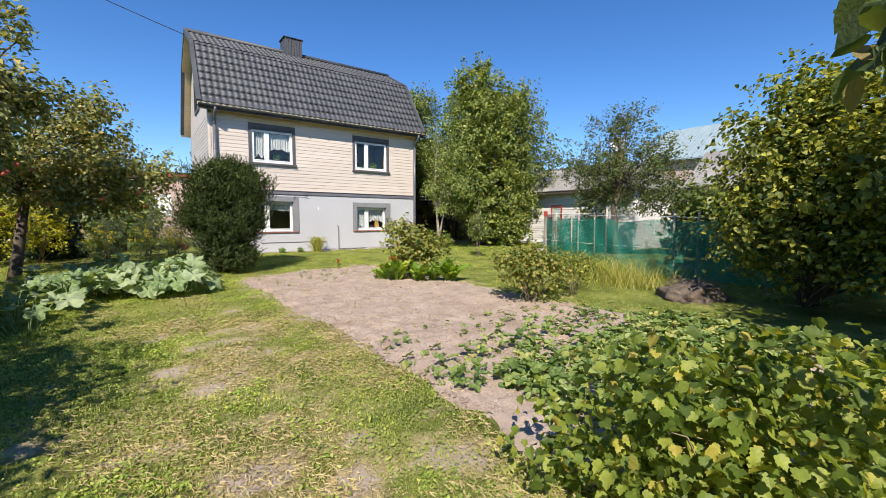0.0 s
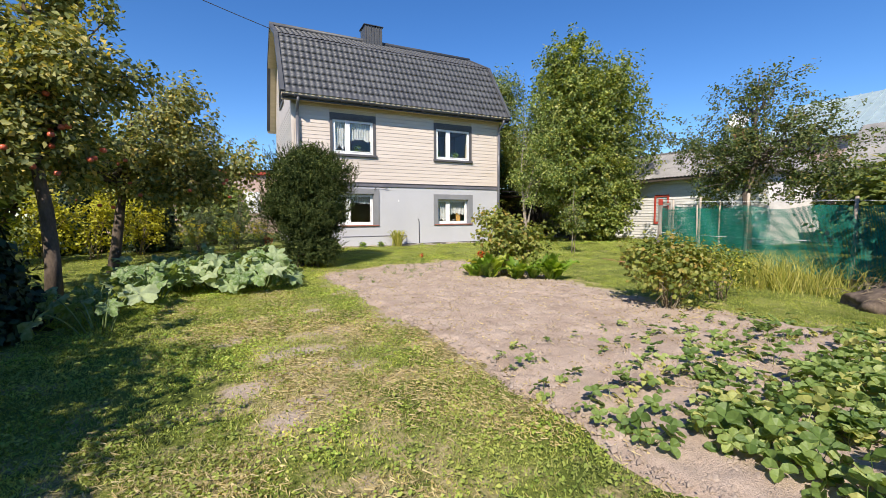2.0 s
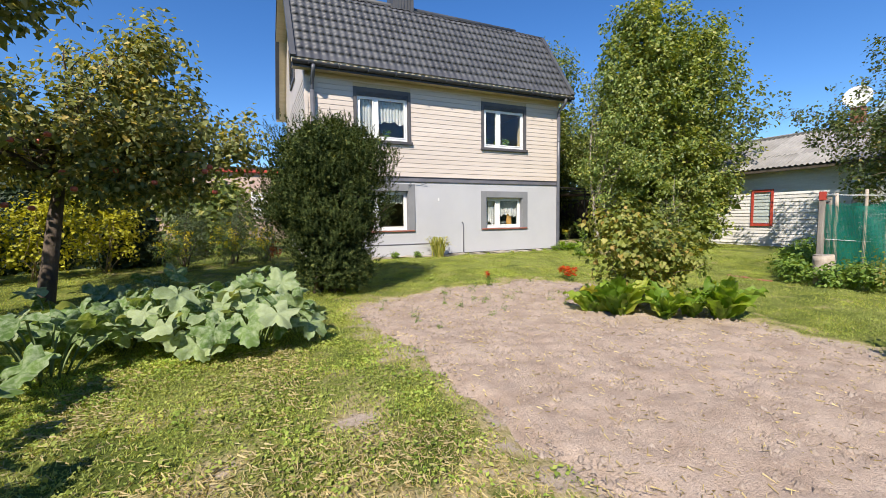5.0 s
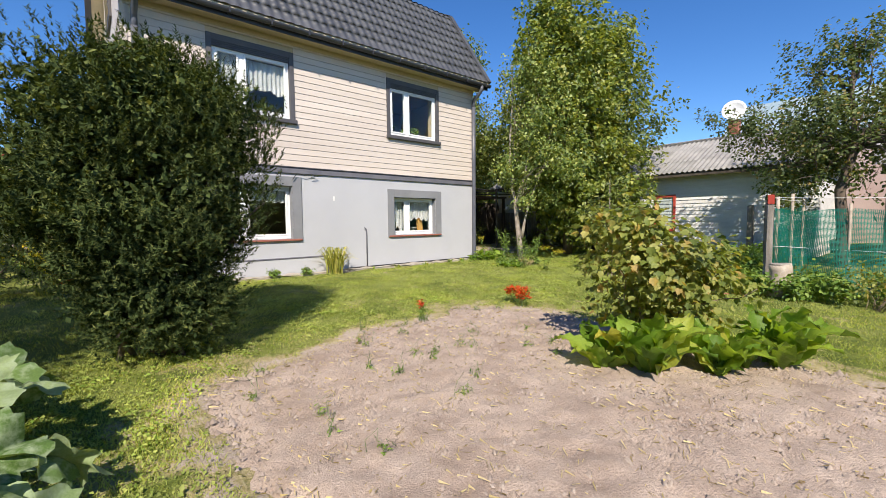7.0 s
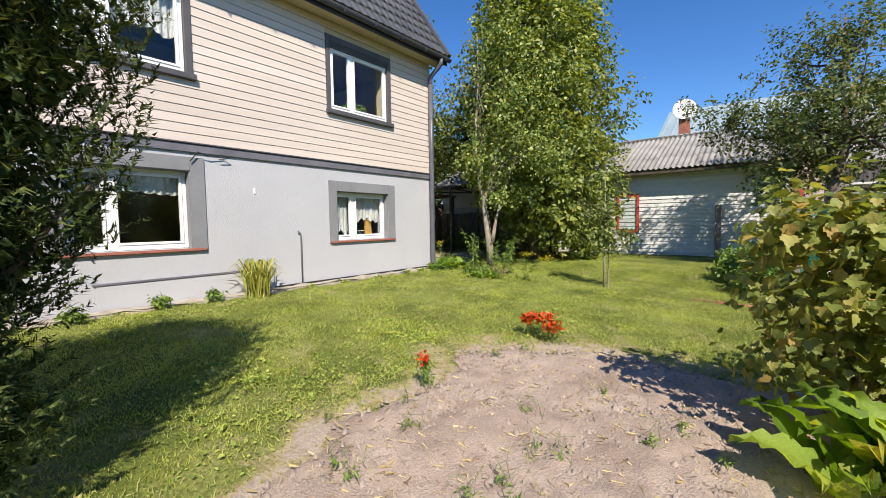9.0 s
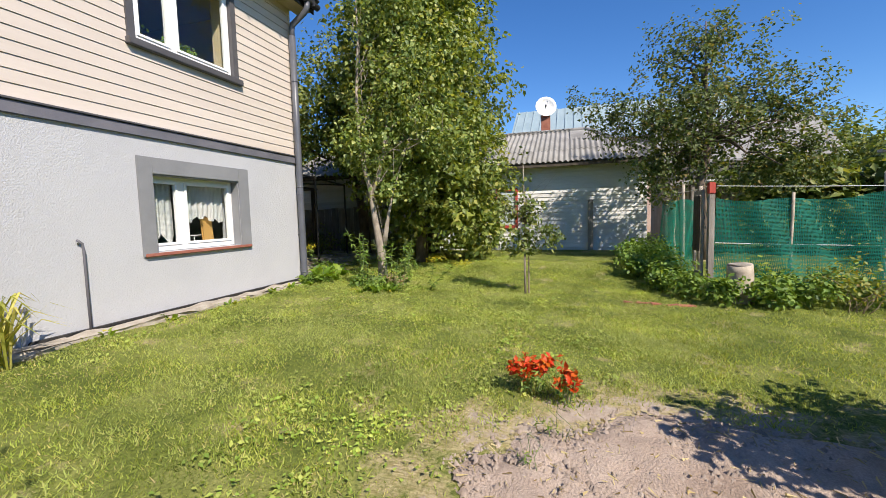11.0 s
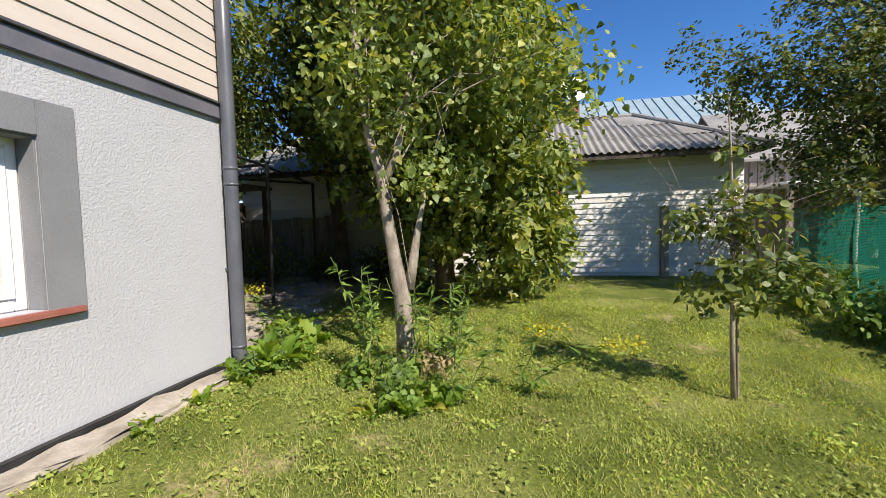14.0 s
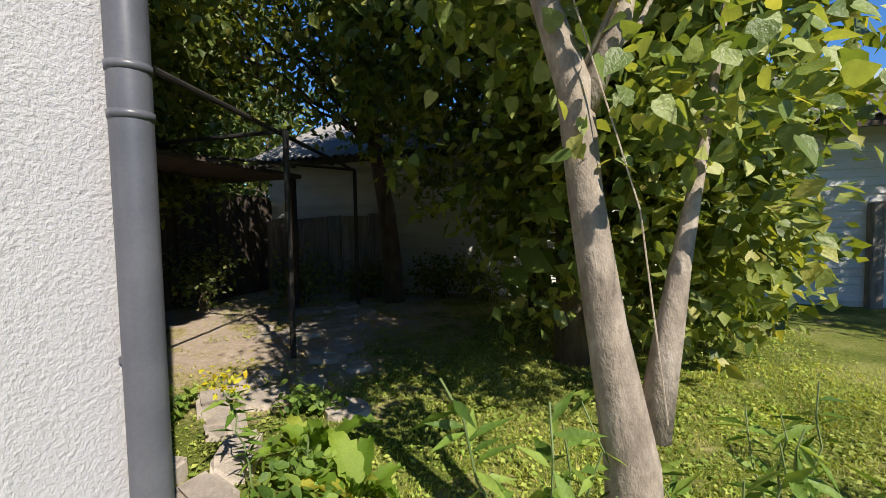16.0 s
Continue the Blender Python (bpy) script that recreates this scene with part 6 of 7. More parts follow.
# ---- shrubs ----
shrub("currant_bush", (5.65, 9.15, G(5.65, 9.15)), [(0, 0, 0.95, 0.7, 0.62, 0.42), (-0.2, 0.15, 1.3, 0.5, 0.5, 0.28), (0.4, -0.3, 0.85, 0.55, 0.55, 0.35), (0.1, 0, 0.5, 0.6, 0.55, 0.35)],
      400, 9, 0.09, 0.07, "currant", "l_currant", "rounded currant bush with yellowing leaves in the bed", "bush", 14, 0.01, droop=0.8, spread=0.5)
shrub("berry_bush", (6.25, 5.6, G(6.25, 5.6)), [(0, 0, 0.65, 0.75, 0.65, 0.4), (-0.3, 0.1, 0.85, 0.5, 0.5, 0.25), (0.35, 0.1, 0.85, 0.55, 0.5, 0.25), (0.6, 0.0, 0.6, 0.4, 0.4, 0.3)],
      330, 9, 0.09, 0.065, "currant", "l_currant", "low spreading berry bush with yellow-brown leaves", "bush", 22, 0.008, droop=0.4)
shrub("berry_bush", (7.6, 5.6, G(7.6, 5.6)), [(0, 0, 0.55, 0.7, 0.6, 0.35), (0.6, 0.4, 0.5, 0.6, 0.5, 0.35)], 170, 9, 0.1, 0.06, "two", "l_hazel", "low yellow-green berry bush beside the bed", "bush", 12, 0.008)
shrub("hazel_bush", (10.6, 2.35, G(10.6, 2.35)), [(-0.3, 0.3, 3.0, 1.5, 1.3, 1.3), (0.0, -1.0, 3.2, 1.6, 1.5, 1.5), (-0.7, 0.2, 1.6, 1.4, 1.2, 1.2), (-0.3, -1.3, 1.5, 1.5, 1.4, 1.4), (0.2, 0, 4.1, 0.9, 0.9, 0.7), (-1.3, -1.2, 2.3, 0.9, 0.9, 1.2)],
      1150, 20, 0.16, 0.1, "broad", "l_hazel", "large hazel bush with yellow-green autumn leaves", "bush", 30, 0.03, "bark_dark", droop=0.5, core=2600)
shrub("currant_bush", (2.55, 0.75, G(2.55, 0.75)), [(0, 0, 0.55, 0.75, 0.55, 0.45), (-0.25, 0.25, 0.7, 0.45, 0.4, 0.35), (0.2, -0.1, 0.85, 0.5, 0.4, 0.25), (-0.35, 0.15, 0.35, 0.5, 0.45, 0.3), (-0.3, 0.75, 0.3, 0.45, 0.4, 0.26), (0.3, 0.7, 0.45, 0.5, 0.4, 0.3)],
      420, 6, 0.1, 0.07, "currant", "l_currant_green", "leafy red currant bush beside the path", "bush", 30, 0.007, droop=0.9, spread=0.75)
shrub("currant_bush", (3.9, 0.4, G(3.9, 0.4)), [(0, 0, 0.5, 0.8, 0.5, 0.45)], 190, 6, 0.1, 0.075, "currant", "l_currant_green", "leafy red currant bush at the bed's edge", "bush", 18, 0.007, droop=0.9, spread=0.75)
# the dark plum leaf colour stands for leaves seen against the light
shrub("tall_hazel", (1.95, -0.45, G(1.95, -0.45)), [(-0.2, 0.65, 2.3, 0.26, 0.2, 0.16), (0.0, 0.45, 2.35, 0.3, 0.3, 0.25), (0.1, 0.15, 1.8, 0.35, 0.35, 0.5), (0.0, 0.3, 0.95, 0.25, 0.25, 0.3)], 46, 6, 0.08, 0.12, "oval", "l_plum", "tall leafy shrub overhanging the path", "bush", 7, 0.009, "bark_dark", droop=0.8)
for x, y, s in ((-3.3, 15.6, 1.1), (-2.35, 16.3, 1.0), (-4.2, 15.2, 1.1)):
    shrub("golden_shrub", (x, y, G(x, y)), [(0, 0, 0.75 * s, 0.75 * s, 0.6, 0.6 * s), (0.2, 0, 1.3 * s, 0.5 * s, 0.5, 0.45 * s)], 190, 10, 0.1, 0.085, "two", "l_yellow", "bright golden-leaved garden shrub", "shrub", 9, 0.012)
for x, y, s in ((-0.9, 16.4, 1.0), (0.1, 16.7, 1.1), (0.9, 17.1, 1.0)):
    shrub("mountain_pine", (x, y, G(x, y)), [(0, 0, 0.6 * s, 0.7 * s, 0.6, 0.6 * s), (0.1, 0, 1.1 * s, 0.5, 0.4, 0.5 * s)], 320, 12, 0.07, 0.11, "needle", "l_pine", "low mountain pine with blue-green needles", "shrub", 9, 0.015, "bark_dark")
    shrub("goldenrod", (x - 0.15, y - 0.55, G(x, y - 0.5)), [(0, 0, 0.45, 0.4, 0.2, 0.4)], 45, 9, 0.08, 0.07, "thin", "l_weed", "clump of goldenrod stalks before the pines", "plant", 12, 0.005, "stem")
    shrub("goldenrod_flowers", (x - 0.1, y - 0.6, G(x, y - 0.5)), [(0, 0, 0.7, 0.4, 0.18, 0.4)], 34, 14, 0.05, 0.045, "two", "l_gold", "yellow goldenrod plumes before the pines", "flower", 6, 0.005, "stem")
shrub("marigold_clump", (1.05, 15.9, G(1.05, 15.9)), [(0, 0, 0.45, 0.18, 0.15, 0.25)], 14, 12, 0.04, 0.05, "two", "l_orange", "orange flowers before the yew", "flower", 6, 0.005, "stem")
for x, y, s in ((10.9, 8.5, 0.8), (11.3, 9.9, 0.7), (12.3, 9.7, 0.9), (10.7, 7.6, 0.9), (10.5, 6.9, 0.9), (13.2, 9.9, 0.8), (10.3, 8.3, 0.7), (12.0, 10.2, 0.5), (10.2, 8.75, 0.7), (10.3, 9.3, 0.6), (10.75, 9.65, 0.7), (11.9, 9.75, 0.8), (12.8, 10.2, 0.7), (13.6, 9.6, 1.0), (14.3, 9.9, 0.9)):
    shrub("nettle_clump", (x, y, G(x, y)), [(0, 0, 0.25, 0.45 * s, 0.4 * s, 0.3 * s)], 60, 9, 0.08, 0.075, "oval", "l_weed", "clump of nettles and weeds at the fence foot", "plant", 7, 0.005, "stem", group="weeds along the fence")
shrub("rose_bush", (10.2, 7.8, G(10.2, 7.8)), [(0, 0, 0.4, 0.5, 0.5, 0.35), (0, -0.7, 0.45, 0.4, 0.4, 0.3)], 80, 9, 0.09, 0.06, "oval", "l_currant", "low reddish-leaved rose bush by the fence", "bush", 12, 0.006)
for x, y, h, n in ((9.6, 5.9, 0.75, 520), (9.9, 5.2, 0.6, 300)):
    t = thing("tall_grass", (x, y, G(x, y)), "tuft of long yellowing grass by the fence", "grass")
    c = np.column_stack([rng.normal(0, 0.35, n), rng.normal(0, 0.35, n), np.zeros(n)])
    lean = np.column_stack([rng.normal(0, 0.35, n), rng.normal(0, 0.35, n), np.ones(n)])
    a = rng.uniform(0, 2 * np.pi, n)
    sd = np.column_stack([np.cos(a), np.sin(a), np.zeros(n)]) * 0.006
    hh = (h * rng.uniform(0.6, 1.2, n))[:, None]
    V = np.stack([c - sd, c + sd, c + lean * hh * 0.6 + sd * 0.7, c + lean * hh * 0.6 - sd * 0.7, c + lean * hh + np.column_stack([lean[:, 0], lean[:, 1], np.full(n, -0.25)]) * hh * 0.5], 1).reshape(-1, 3)
    base = np.arange(n)[:, None] * 5
    F = [list(q) for q in np.concatenate([base + np.array([[0, 1, 2, 3]])])] + [list(q) for q in (base + np.array([[3, 2, 4]]))]
    raw("blades", V, F, "l_grass", t)
gc = thing("lily_clump", (5.5, 15.85, G(5.5, 15.85)), "clump of arching daylily leaves at the house wall", "plant")
n = 130
a = rng.uniform(0, 2 * np.pi, n)
lean = np.column_stack([np.cos(a), np.sin(a)]) * rng.uniform(0.05, 0.5, n)[:, None]
h = rng.uniform(0.35, 0.62, n)
sd = np.column_stack([-np.sin(a), np.cos(a), np.zeros(n)]) * 0.012
c = np.column_stack([rng.normal(0, 0.08, n), rng.normal(0, 0.06, n), np.zeros(n)])
m1 = c + np.column_stack([lean * 0.3, h * 0.6])
m2 = c + np.column_stack([lean * 0.75, h])
e = c + np.column_stack([lean * 1.2, h * 0.8])
V = np.stack([c - sd * 0.6, c + sd * 0.6, m1 + sd, m1 - sd, m2 + sd * 0.8, m2 - sd * 0.8, e], 1).reshape(-1, 3)
base = np.arange(n)[:, None] * 7
F = (base + [[0, 1, 2, 3]]).tolist() + (base + [[3, 2, 4, 5]]).tolist() + (base + [[5, 4, 6]]).tolist()
raw("foliage", V, F, "l_grass", gc)

# back of the plot: hedges that close the view
# the one at (7.0, -1.9) is unseen and set there to shade the hazel
for x, y, s in ((-9, 22, 1.6), (-5.5, 24, 1.7), (-12, 16, 1.7), (-7.5, 13, 1.3), (-7, 8, 1.5), (14, 1, 1.2), (15.5, -2, 1.4), (7.0, -1.9, 1.45), (8, -5, 1.5), (3, -6, 1.4), (-2, -6, 1.5), (-7, 2, 1.5), (13, -4, 1.6), (18, 23, 1.8), (22, 27, 2.0), (13, 26, 1.8), (8, 28, 1.7), (18.2, 1.5, 1.1), (20.5, -1, 1.5), (24.5, 3, 1.6), (23, 1, 1.5), (15.8, 6.2, 0.75), (14.6, 4.2, 0.7), (-3.5, 20.5, 1.1), (-0.6, 20, 0.75), (-6.5, 18.5, 1.3)):
    shrub("hedge_tree", (x, y, G(x, y)), [(0, 0, 1.4 * s, 1.9 * s, 1.9 * s, 1.2 * s), (0.5 * s, 0.3, 2.4 * s, 1.3 * s, 1.3 * s, 0.9 * s), (-0.6 * s, -0.4, 2.1 * s, 1.1 * s, 1.1 * s, 0.9 * s)], 400, 10, 0.24, 0.2, "two", "l_broad", "leafy tree of the hedge round the plot", "tree", 10, 0.06, "bark_dark", group="trees of the hedge", core=500)

# ---- bed plants ----
def leaf_mesh(name, shape, material):
    V, F = LEAF[shape]
    me = bpy.data.meshes.new(name)
    me.from_pydata(V.tolist(), [], F.tolist())
    me.materials.append(M[material])
    me.shade_smooth()
    return me


def squash_shape(k):
    """A broad toothed leaf with five lobes, folded a little along its veins."""
    a = np.linspace(-np.pi * 0.93, np.pi * 0.93, 44)
    r = 0.56 * (0.5 + 0.5 * np.abs(np.cos(a * 2.5)) ** 0.8) * (1 + 0.08 * np.cos(a * 19 + k))
    inner = np.column_stack([r * 0.5 * np.sin(a), 0.4 + r * 0.5 * np.cos(a), 0.05 * np.cos(a * 5 + k)])
    outer = np.column_stack([r * np.sin(a) * 1.1, 0.4 + r * np.cos(a) * 1.1, 0.09 * np.cos(a * 5 + k) - 0.1 * np.cos(a) ** 2 + 0.04 * np.sin(a * 3 + k)])
    n = len(a)
    V = np.concatenate([[[0, 0.38, -0.04]], inner, outer])
    F = [[0, 1 + i, 2 + i] for i in range(n - 1)] + [[1 + i, 1 + n + i, 2 + n + i, 2 + i] for i in range(n - 1)]
    me = bpy.data.meshes.new("leaf")
    me.from_pydata(V.tolist(), [], F)
    me.materials.append(M["l_squash"])
    me.shade_smooth()
    return me


SQ = [squash_shape(k * 1.7) for k in range(4)]


def squash_plant(x, y, n, spread, size):
    t = thing("squash_plant", (x, y, G(x, y)), "squash plant with large silvery lobed leaves", "plant", "squash plants by the path")
    for k in range(n):
        a = k * 2.4 + rng.uniform(-0.4, 0.4)
        r = spread * math.sqrt((k + 0.5) / n)
        h = rng.uniform(0.3, 0.72) * (1.1 - 0.45 * r / spread)
        p = Vector((r * math.cos(a), r * math.sin(a), h))
        v, f = tube(bend((p.x * 0.3, p.y * 0.3, -0.02), p, 0.08, 6), [0.011, 0.008], 6)
        raw("stalk", v, f, "stem", t, smooth=True)
        ob = new("leaf", SQ[k % 4])
        s = size * rng.uniform(0.75, 1.2)
        ob.parent = t
        ob.matrix_local = Matrix.Translation(p) @ Euler((rng.normal(-0.3, 0.42), rng.normal(0, 0.38), a - math.pi / 2)).to_matrix().to_4x4() @ Matrix.Diagonal((s, s, s, 1)) @ Matrix.Translation((0, -0.1, 0))


for x, y, n, sp, sz in ((0.55, 9.85, 30, 0.66, 0.36), (-0.15, 10.0, 24, 0.62, 0.34), (0.5, 10.8, 20, 0.6, 0.34), (-0.75, 10.4, 20, 0.6, 0.34), (-1.1, 9.5, 16, 0.6, 0.32), (-0.5, 11.2, 16, 0.6, 0.33), (-1.5, 11.0, 10, 0.6, 0.34), (-1.6, 8.6, 9, 0.6, 0.3), (-1.3, 7.6, 8, 0.6, 0.28)):
    squash_plant(x, y, n, sp, sz)


def radish_leaf(k):
    """A long wavy-edged leaf that arches over."""
    t = np.linspace(0, 1, 13)
    w = 0.18 * np.sin(np.clip(t * 1.02 + 0.03, 0, 1) ** 0.75 * np.pi) ** 0.8 + 0.004
    mid = np.column_stack([np.zeros(13), t * 0.85 + 0.05, 0.75 * t - 0.55 * t ** 2.6])
    rows = []
    for s in (-1, -0.5, 0, 0.5, 1):
        off = np.column_stack([s * w * (1 + 0.1 * np.sin(t * 26 + k)), np.zeros(13), abs(s) * 0.05 + 0.045 * (abs(s) > 0.8) * np.sin(t * 30 + s * 4 + k) + 0.02 * (abs(s) > 0.3) * np.sin(t * 44 + k + s * 3)])
        rows.append(mid + off)
    V = np.concatenate(rows)
    F = [[r * 13 + c, r * 13 + c + 1, (r + 1) * 13 + c + 1, (r + 1) * 13 + c] for r in range(4) for c in range(12)]
    me = bpy.data.meshes.new("leaf")
    me.from_pydata(V.tolist(), [], F)
    me.materials.append(M["l_radish"])
    me.shade_smooth()
    return me


RL = [radish_leaf(k) for k in range(4)]


def horseradish(x, y, n, size):
    t = thing("horseradish_plant", (x, y, G(x, y)), "horseradish with long bright wavy leaves in the bed", "plant", "horseradish round the currant bush")
    for k in range(n):
        ob = new("leaf", RL[k % 4])
        ob.parent = t
        s = size * rng.uniform(0.7, 1.15)
        ob.matrix_local = Matrix.Translation((rng.normal(0, 0.04), rng.normal(0, 0.04), 0.0)) @ Euler((rng.uniform(0.1, 0.95), rng.normal(0, 0.25), k * 2.4 + rng.uniform(-0.4, 0.4))).to_matrix().to_4x4() @ Matrix.Diagonal((s, s, s, 1))


for x, y, n, s in ((5.1, 8.9, 22, 0.66), (5.5, 8.5, 16, 0.58), (6.15, 8.2, 20, 0.66), (5.85, 8.45, 10, 0.5), (4.9, 9.25, 9, 0.55)):
    horseradish(x, y, n, s)


def strawberry_leaf(k):
    """Three toothed leaflets on one stalk that rises from the crown of the plant."""
    edge = np.array([(0, 0), (0.3, 0.22), (0.4, 0.5), (0.32, 0.8), (0.12, 0.98), (-0.12, 0.98), (-0.32, 0.8), (-0.4, 0.5), (-0.3, 0.22)])
    V, F = [], []
    tip = np.array([0.0, 0.1, 0.14])
    for turn, lift in ((0.0, 0.1), (1.75, 0.2), (-1.75, 0.2)):
        c, sn = math.cos(turn), math.sin(turn)
        o = len(V)
        pts = np.concatenate([[[0, 0.5]], edge]) * 0.085
        up = np.concatenate([[-0.012], np.abs(edge[:, 0]) * 0.05 + 0.006 * np.sin(np.arange(9) * 2.4 + k)])
        for (px, py), uz in zip(pts, up):
            V.append(tip + np.array([c * px - sn * py, sn * px + c * py, uz + lift * py - 2.2 * py * py]))
        F += [[o, o + 1 + i, o + 1 + (i + 1) % 9] for i in range(9)]
    o = len(V)
    for p in ((0, 0, -0.01), tuple(tip)):
        V += [np.array(p) + np.array([0.0025 * math.cos(q), 0.0025 * math.sin(q), 0]) for q in (0, 2.1, 4.2)]
    F += [[o + i, o + (i + 1) % 3, o + 3 + (i + 1) % 3, o + 3 + i] for i in range(3)]
    me = bpy.data.meshes.new("leaf")
    me.from_pydata(np.array(V).tolist(), [], F)
    me.materials.append(M["l_straw"])
    return me


SLEAF = [strawberry_leaf(k) for k in range(3)]


def strawberry_plant(n, at, label, group):
    t = thing("strawberry_plant", at, label, "plant", group)
    for k in range(n):
        ob = new("leaf", SLEAF[k % 3])
        ob.parent = t
        z = rng.uniform(0.6, 1.15)
        ob.matrix_local = Euler((rng.normal(-0.35, 0.45), rng.normal(0, 0.35), k * 2.4 + rng.uniform(-0.5, 0.5))).to_matrix().to_4x4() @ Matrix.Diagonal((z, z, z * rng.uniform(0.6, 1.2), 1))
    return t


small, large = [], []
for row, (y0, dens, big) in enumerate(((5.0, 0.42, 0.55), (4.55, 0.38, 0.75), (4.1, 0.34, 0.9), (3.7, 0.28, 0.95), (3.3, 0.22, 1.0))):
    for x in np.arange(2.55, 7.0, dens):
        if rng.uniform() < 0.14:
            continue
        px, py = x + rng.normal(0, 0.06), y0 + 0.1 * (x - 2.5) * 0.4 + rng.normal(0, 0.06)
        m = pose(px, py, float(soil_z(px, py)) - 0.005, 0, 0, rng.uniform(0, 360))
        if len(small) < 4:
            made_one = strawberry_plant(7, (0, 0, 0), "small strawberry plant in the dry bed", "strawberry plants in rows")
            made_one.matrix_world = m
            small.append(made_one)
        else:
            made_one = copy_thing(small[rng.integers(4)], m)
        made_one.scale = (big * rng.uniform(0.75, 1.15),) * 3
for y0 in (3.0, 2.72, 2.44, 2.16, 1.88, 1.6, 1.3):
    for x in np.arange(2.7 if y0 > 2.9 else 3.05 if y0 > 1.7 else 3.4, 7.2, 0.21):
        px, py = x + rng.normal(0, 0.05), y0 + 0.04 * (x - 2.5) + rng.normal(0, 0.06)
        if rng.uniform() < 0.1 or float(bed_depth(px, py)) < 0.05:
            continue
        m = pose(px, py, float(soil_z(px, py)) - 0.005, 0, 0, rng.uniform(0, 360))
        if len(large) < 4:
            made_one = strawberry_plant(14, (0, 0, 0), "full-grown leafy strawberry plant in the bed", "leafy strawberry plants")
            made_one.matrix_world = m
            large.append(made_one)
        else:
            made_one = copy_thing(large[rng.integers(4)], m)
        made_one.scale = (rng.uniform(0.8, 1.2),) * 3


def flower_clump(x, y, r, heads, label, leaf="l_orange"):
    t = thing("marigold", (x, y, G(x, y)), label, "flower")
    C, out, K = clumps([(0, 0, 0.13, r, r, 0.12)], 26, 8, 0.03)
    V, F = leaves(C, out, 0.045, "thin")
    raw("foliage", V, F, "l_weed", t)
    for k in range(heads):
        p = np.array([rng.uniform(-r, r) * 0.8, rng.uniform(-r, r) * 0.8, rng.uniform(0.16, 0.25)])
        v, f = tube(bend(p * [0.3, 0.3, 0], p, 0, 4), [0.004, 0.003], 5)
        raw("stalk", v, f, "stem", t)
        c = p + rng.normal(0, 0.02, (24, 3))
        V, F = leaves(c, np.tile([0, 0, 1.0], (24, 1)), 0.05, "two", -0.3, 0.8)
        raw("flower_head", V, F, leaf, t)


flower_clump(6.58, 11.65, 0.17, 11, "clump of orange marigolds at the bed's end")
flower_clump(6.45, 11.4, 0.1, 5, "small clump of red-orange marigolds at the bed's end")
flower_clump(4.7, 11.7, 0.08, 1, "single orange marigold at the bed's edge")

cord = bend((10.42, 14.98, 2.35), (10.43, 14.8, 1.75), 0, 5).tolist() + bend((10.44, 14.74, 1.55), (10.47, 14.66, 0.95), 0, 5).tolist()
v, f = tube(cord, [0.0025, 0.0025], 5)
tagged(raw("cord", v, f, "stump"), "thin white cord hanging on the linden trunk", "cord")
# weeds by the house corner and under the linden
for x, y, s, lab in ((10.15, 15.75, 0.8, "weeds"), (10.5, 16.0, 1.0, "weeds"), (9.85, 15.9, 0.5, "weeds"), (10.9, 16.2, 0.7, "weeds"), (10.25, 14.75, 1.0, "weeds"), (9.95, 14.6, 0.8, "weeds"), (10.75, 14.4, 0.8, "weeds"), (10.0, 15.0, 0.6, "weeds"), (9.7, 14.55, 0.5, "weeds"), (3.3, 15.9, 0.5, "weeds"), (4.2, 15.95, 0.45, "weeds"), (4.9, 15.95, 0.4, "weeds"), (11.6, 16.6, 0.8, "weeds"), (11.2, 17.5, 0.9, "weeds")):
    shrub("weed_clump", (x, y, G(x, y)), [(0, 0, 0.1, 0.26 * s, 0.24 * s, 0.1 * s)], 24, 7, 0.04, 0.075 * (0.6 + 0.4 * s), "oval", "l_weed", "low clump of broad-leaved weeds by the house", "plant", 5, 0.004, "stem", group="weeds near the house", droop=0.0)


def broad_weed(x, y, n, size, label):
    """A rosette of broad upright leaves."""
    t = thing("broad_weed", (x, y, G(x, y)), label, "plant", "broad weeds near the house corner")
    for k in range(n):
        ob = new("leaf", RL[k % 4])
        ob.parent = t
        z = size * rng.uniform(0.6, 1.2)
        ob.matrix_local = Matrix.Translation((rng.normal(0, 0.03), rng.normal(0, 0.03), -0.01)) @ Euler((rng.uniform(-0.1, 0.8), rng.normal(0, 0.25), k * 2.4 + rng.uniform(-0.4, 0.4))).to_matrix().to_4x4() @ Matrix.Diagonal((z, z, z, 1))


for x, y, n, z in ((10.1, 15.82, 14, 0.4), (9.8, 15.9, 9, 0.26), (10.45, 15.7, 10, 0.3), (9.62, 14.45, 12, 0.2), (9.8, 14.25, 12, 0.22), (9.5, 14.65, 9, 0.18), (9.95, 14.5, 10, 0.22), (8.95, 15.95, 7, 0.14), (8.1, 15.9, 6, 0.13), (7.2, 15.95, 7, 0.15), (9.4, 15.9, 8, 0.15), (6.5, 15.95, 6, 0.13), (10.95, 15.9, 10, 0.34), (11.15, 16.3, 10, 0.36)):
    broad_weed(x, y, n, z, "bright broad-leaved weed rosette in the lawn by the house")
for x, y in ((10.5, 14.34), (10.3, 14.45)):
    shrub("withered_plant", (x, y, G(x, y)), [(0, 0, 0.13, 0.1, 0.1, 0.1)], 12, 5, 0.03, 0.05, "oval", "straw", "withered brown leafy plant at the foot of the tree", "plant", 5, 0.004, "twig", droop=0.8)


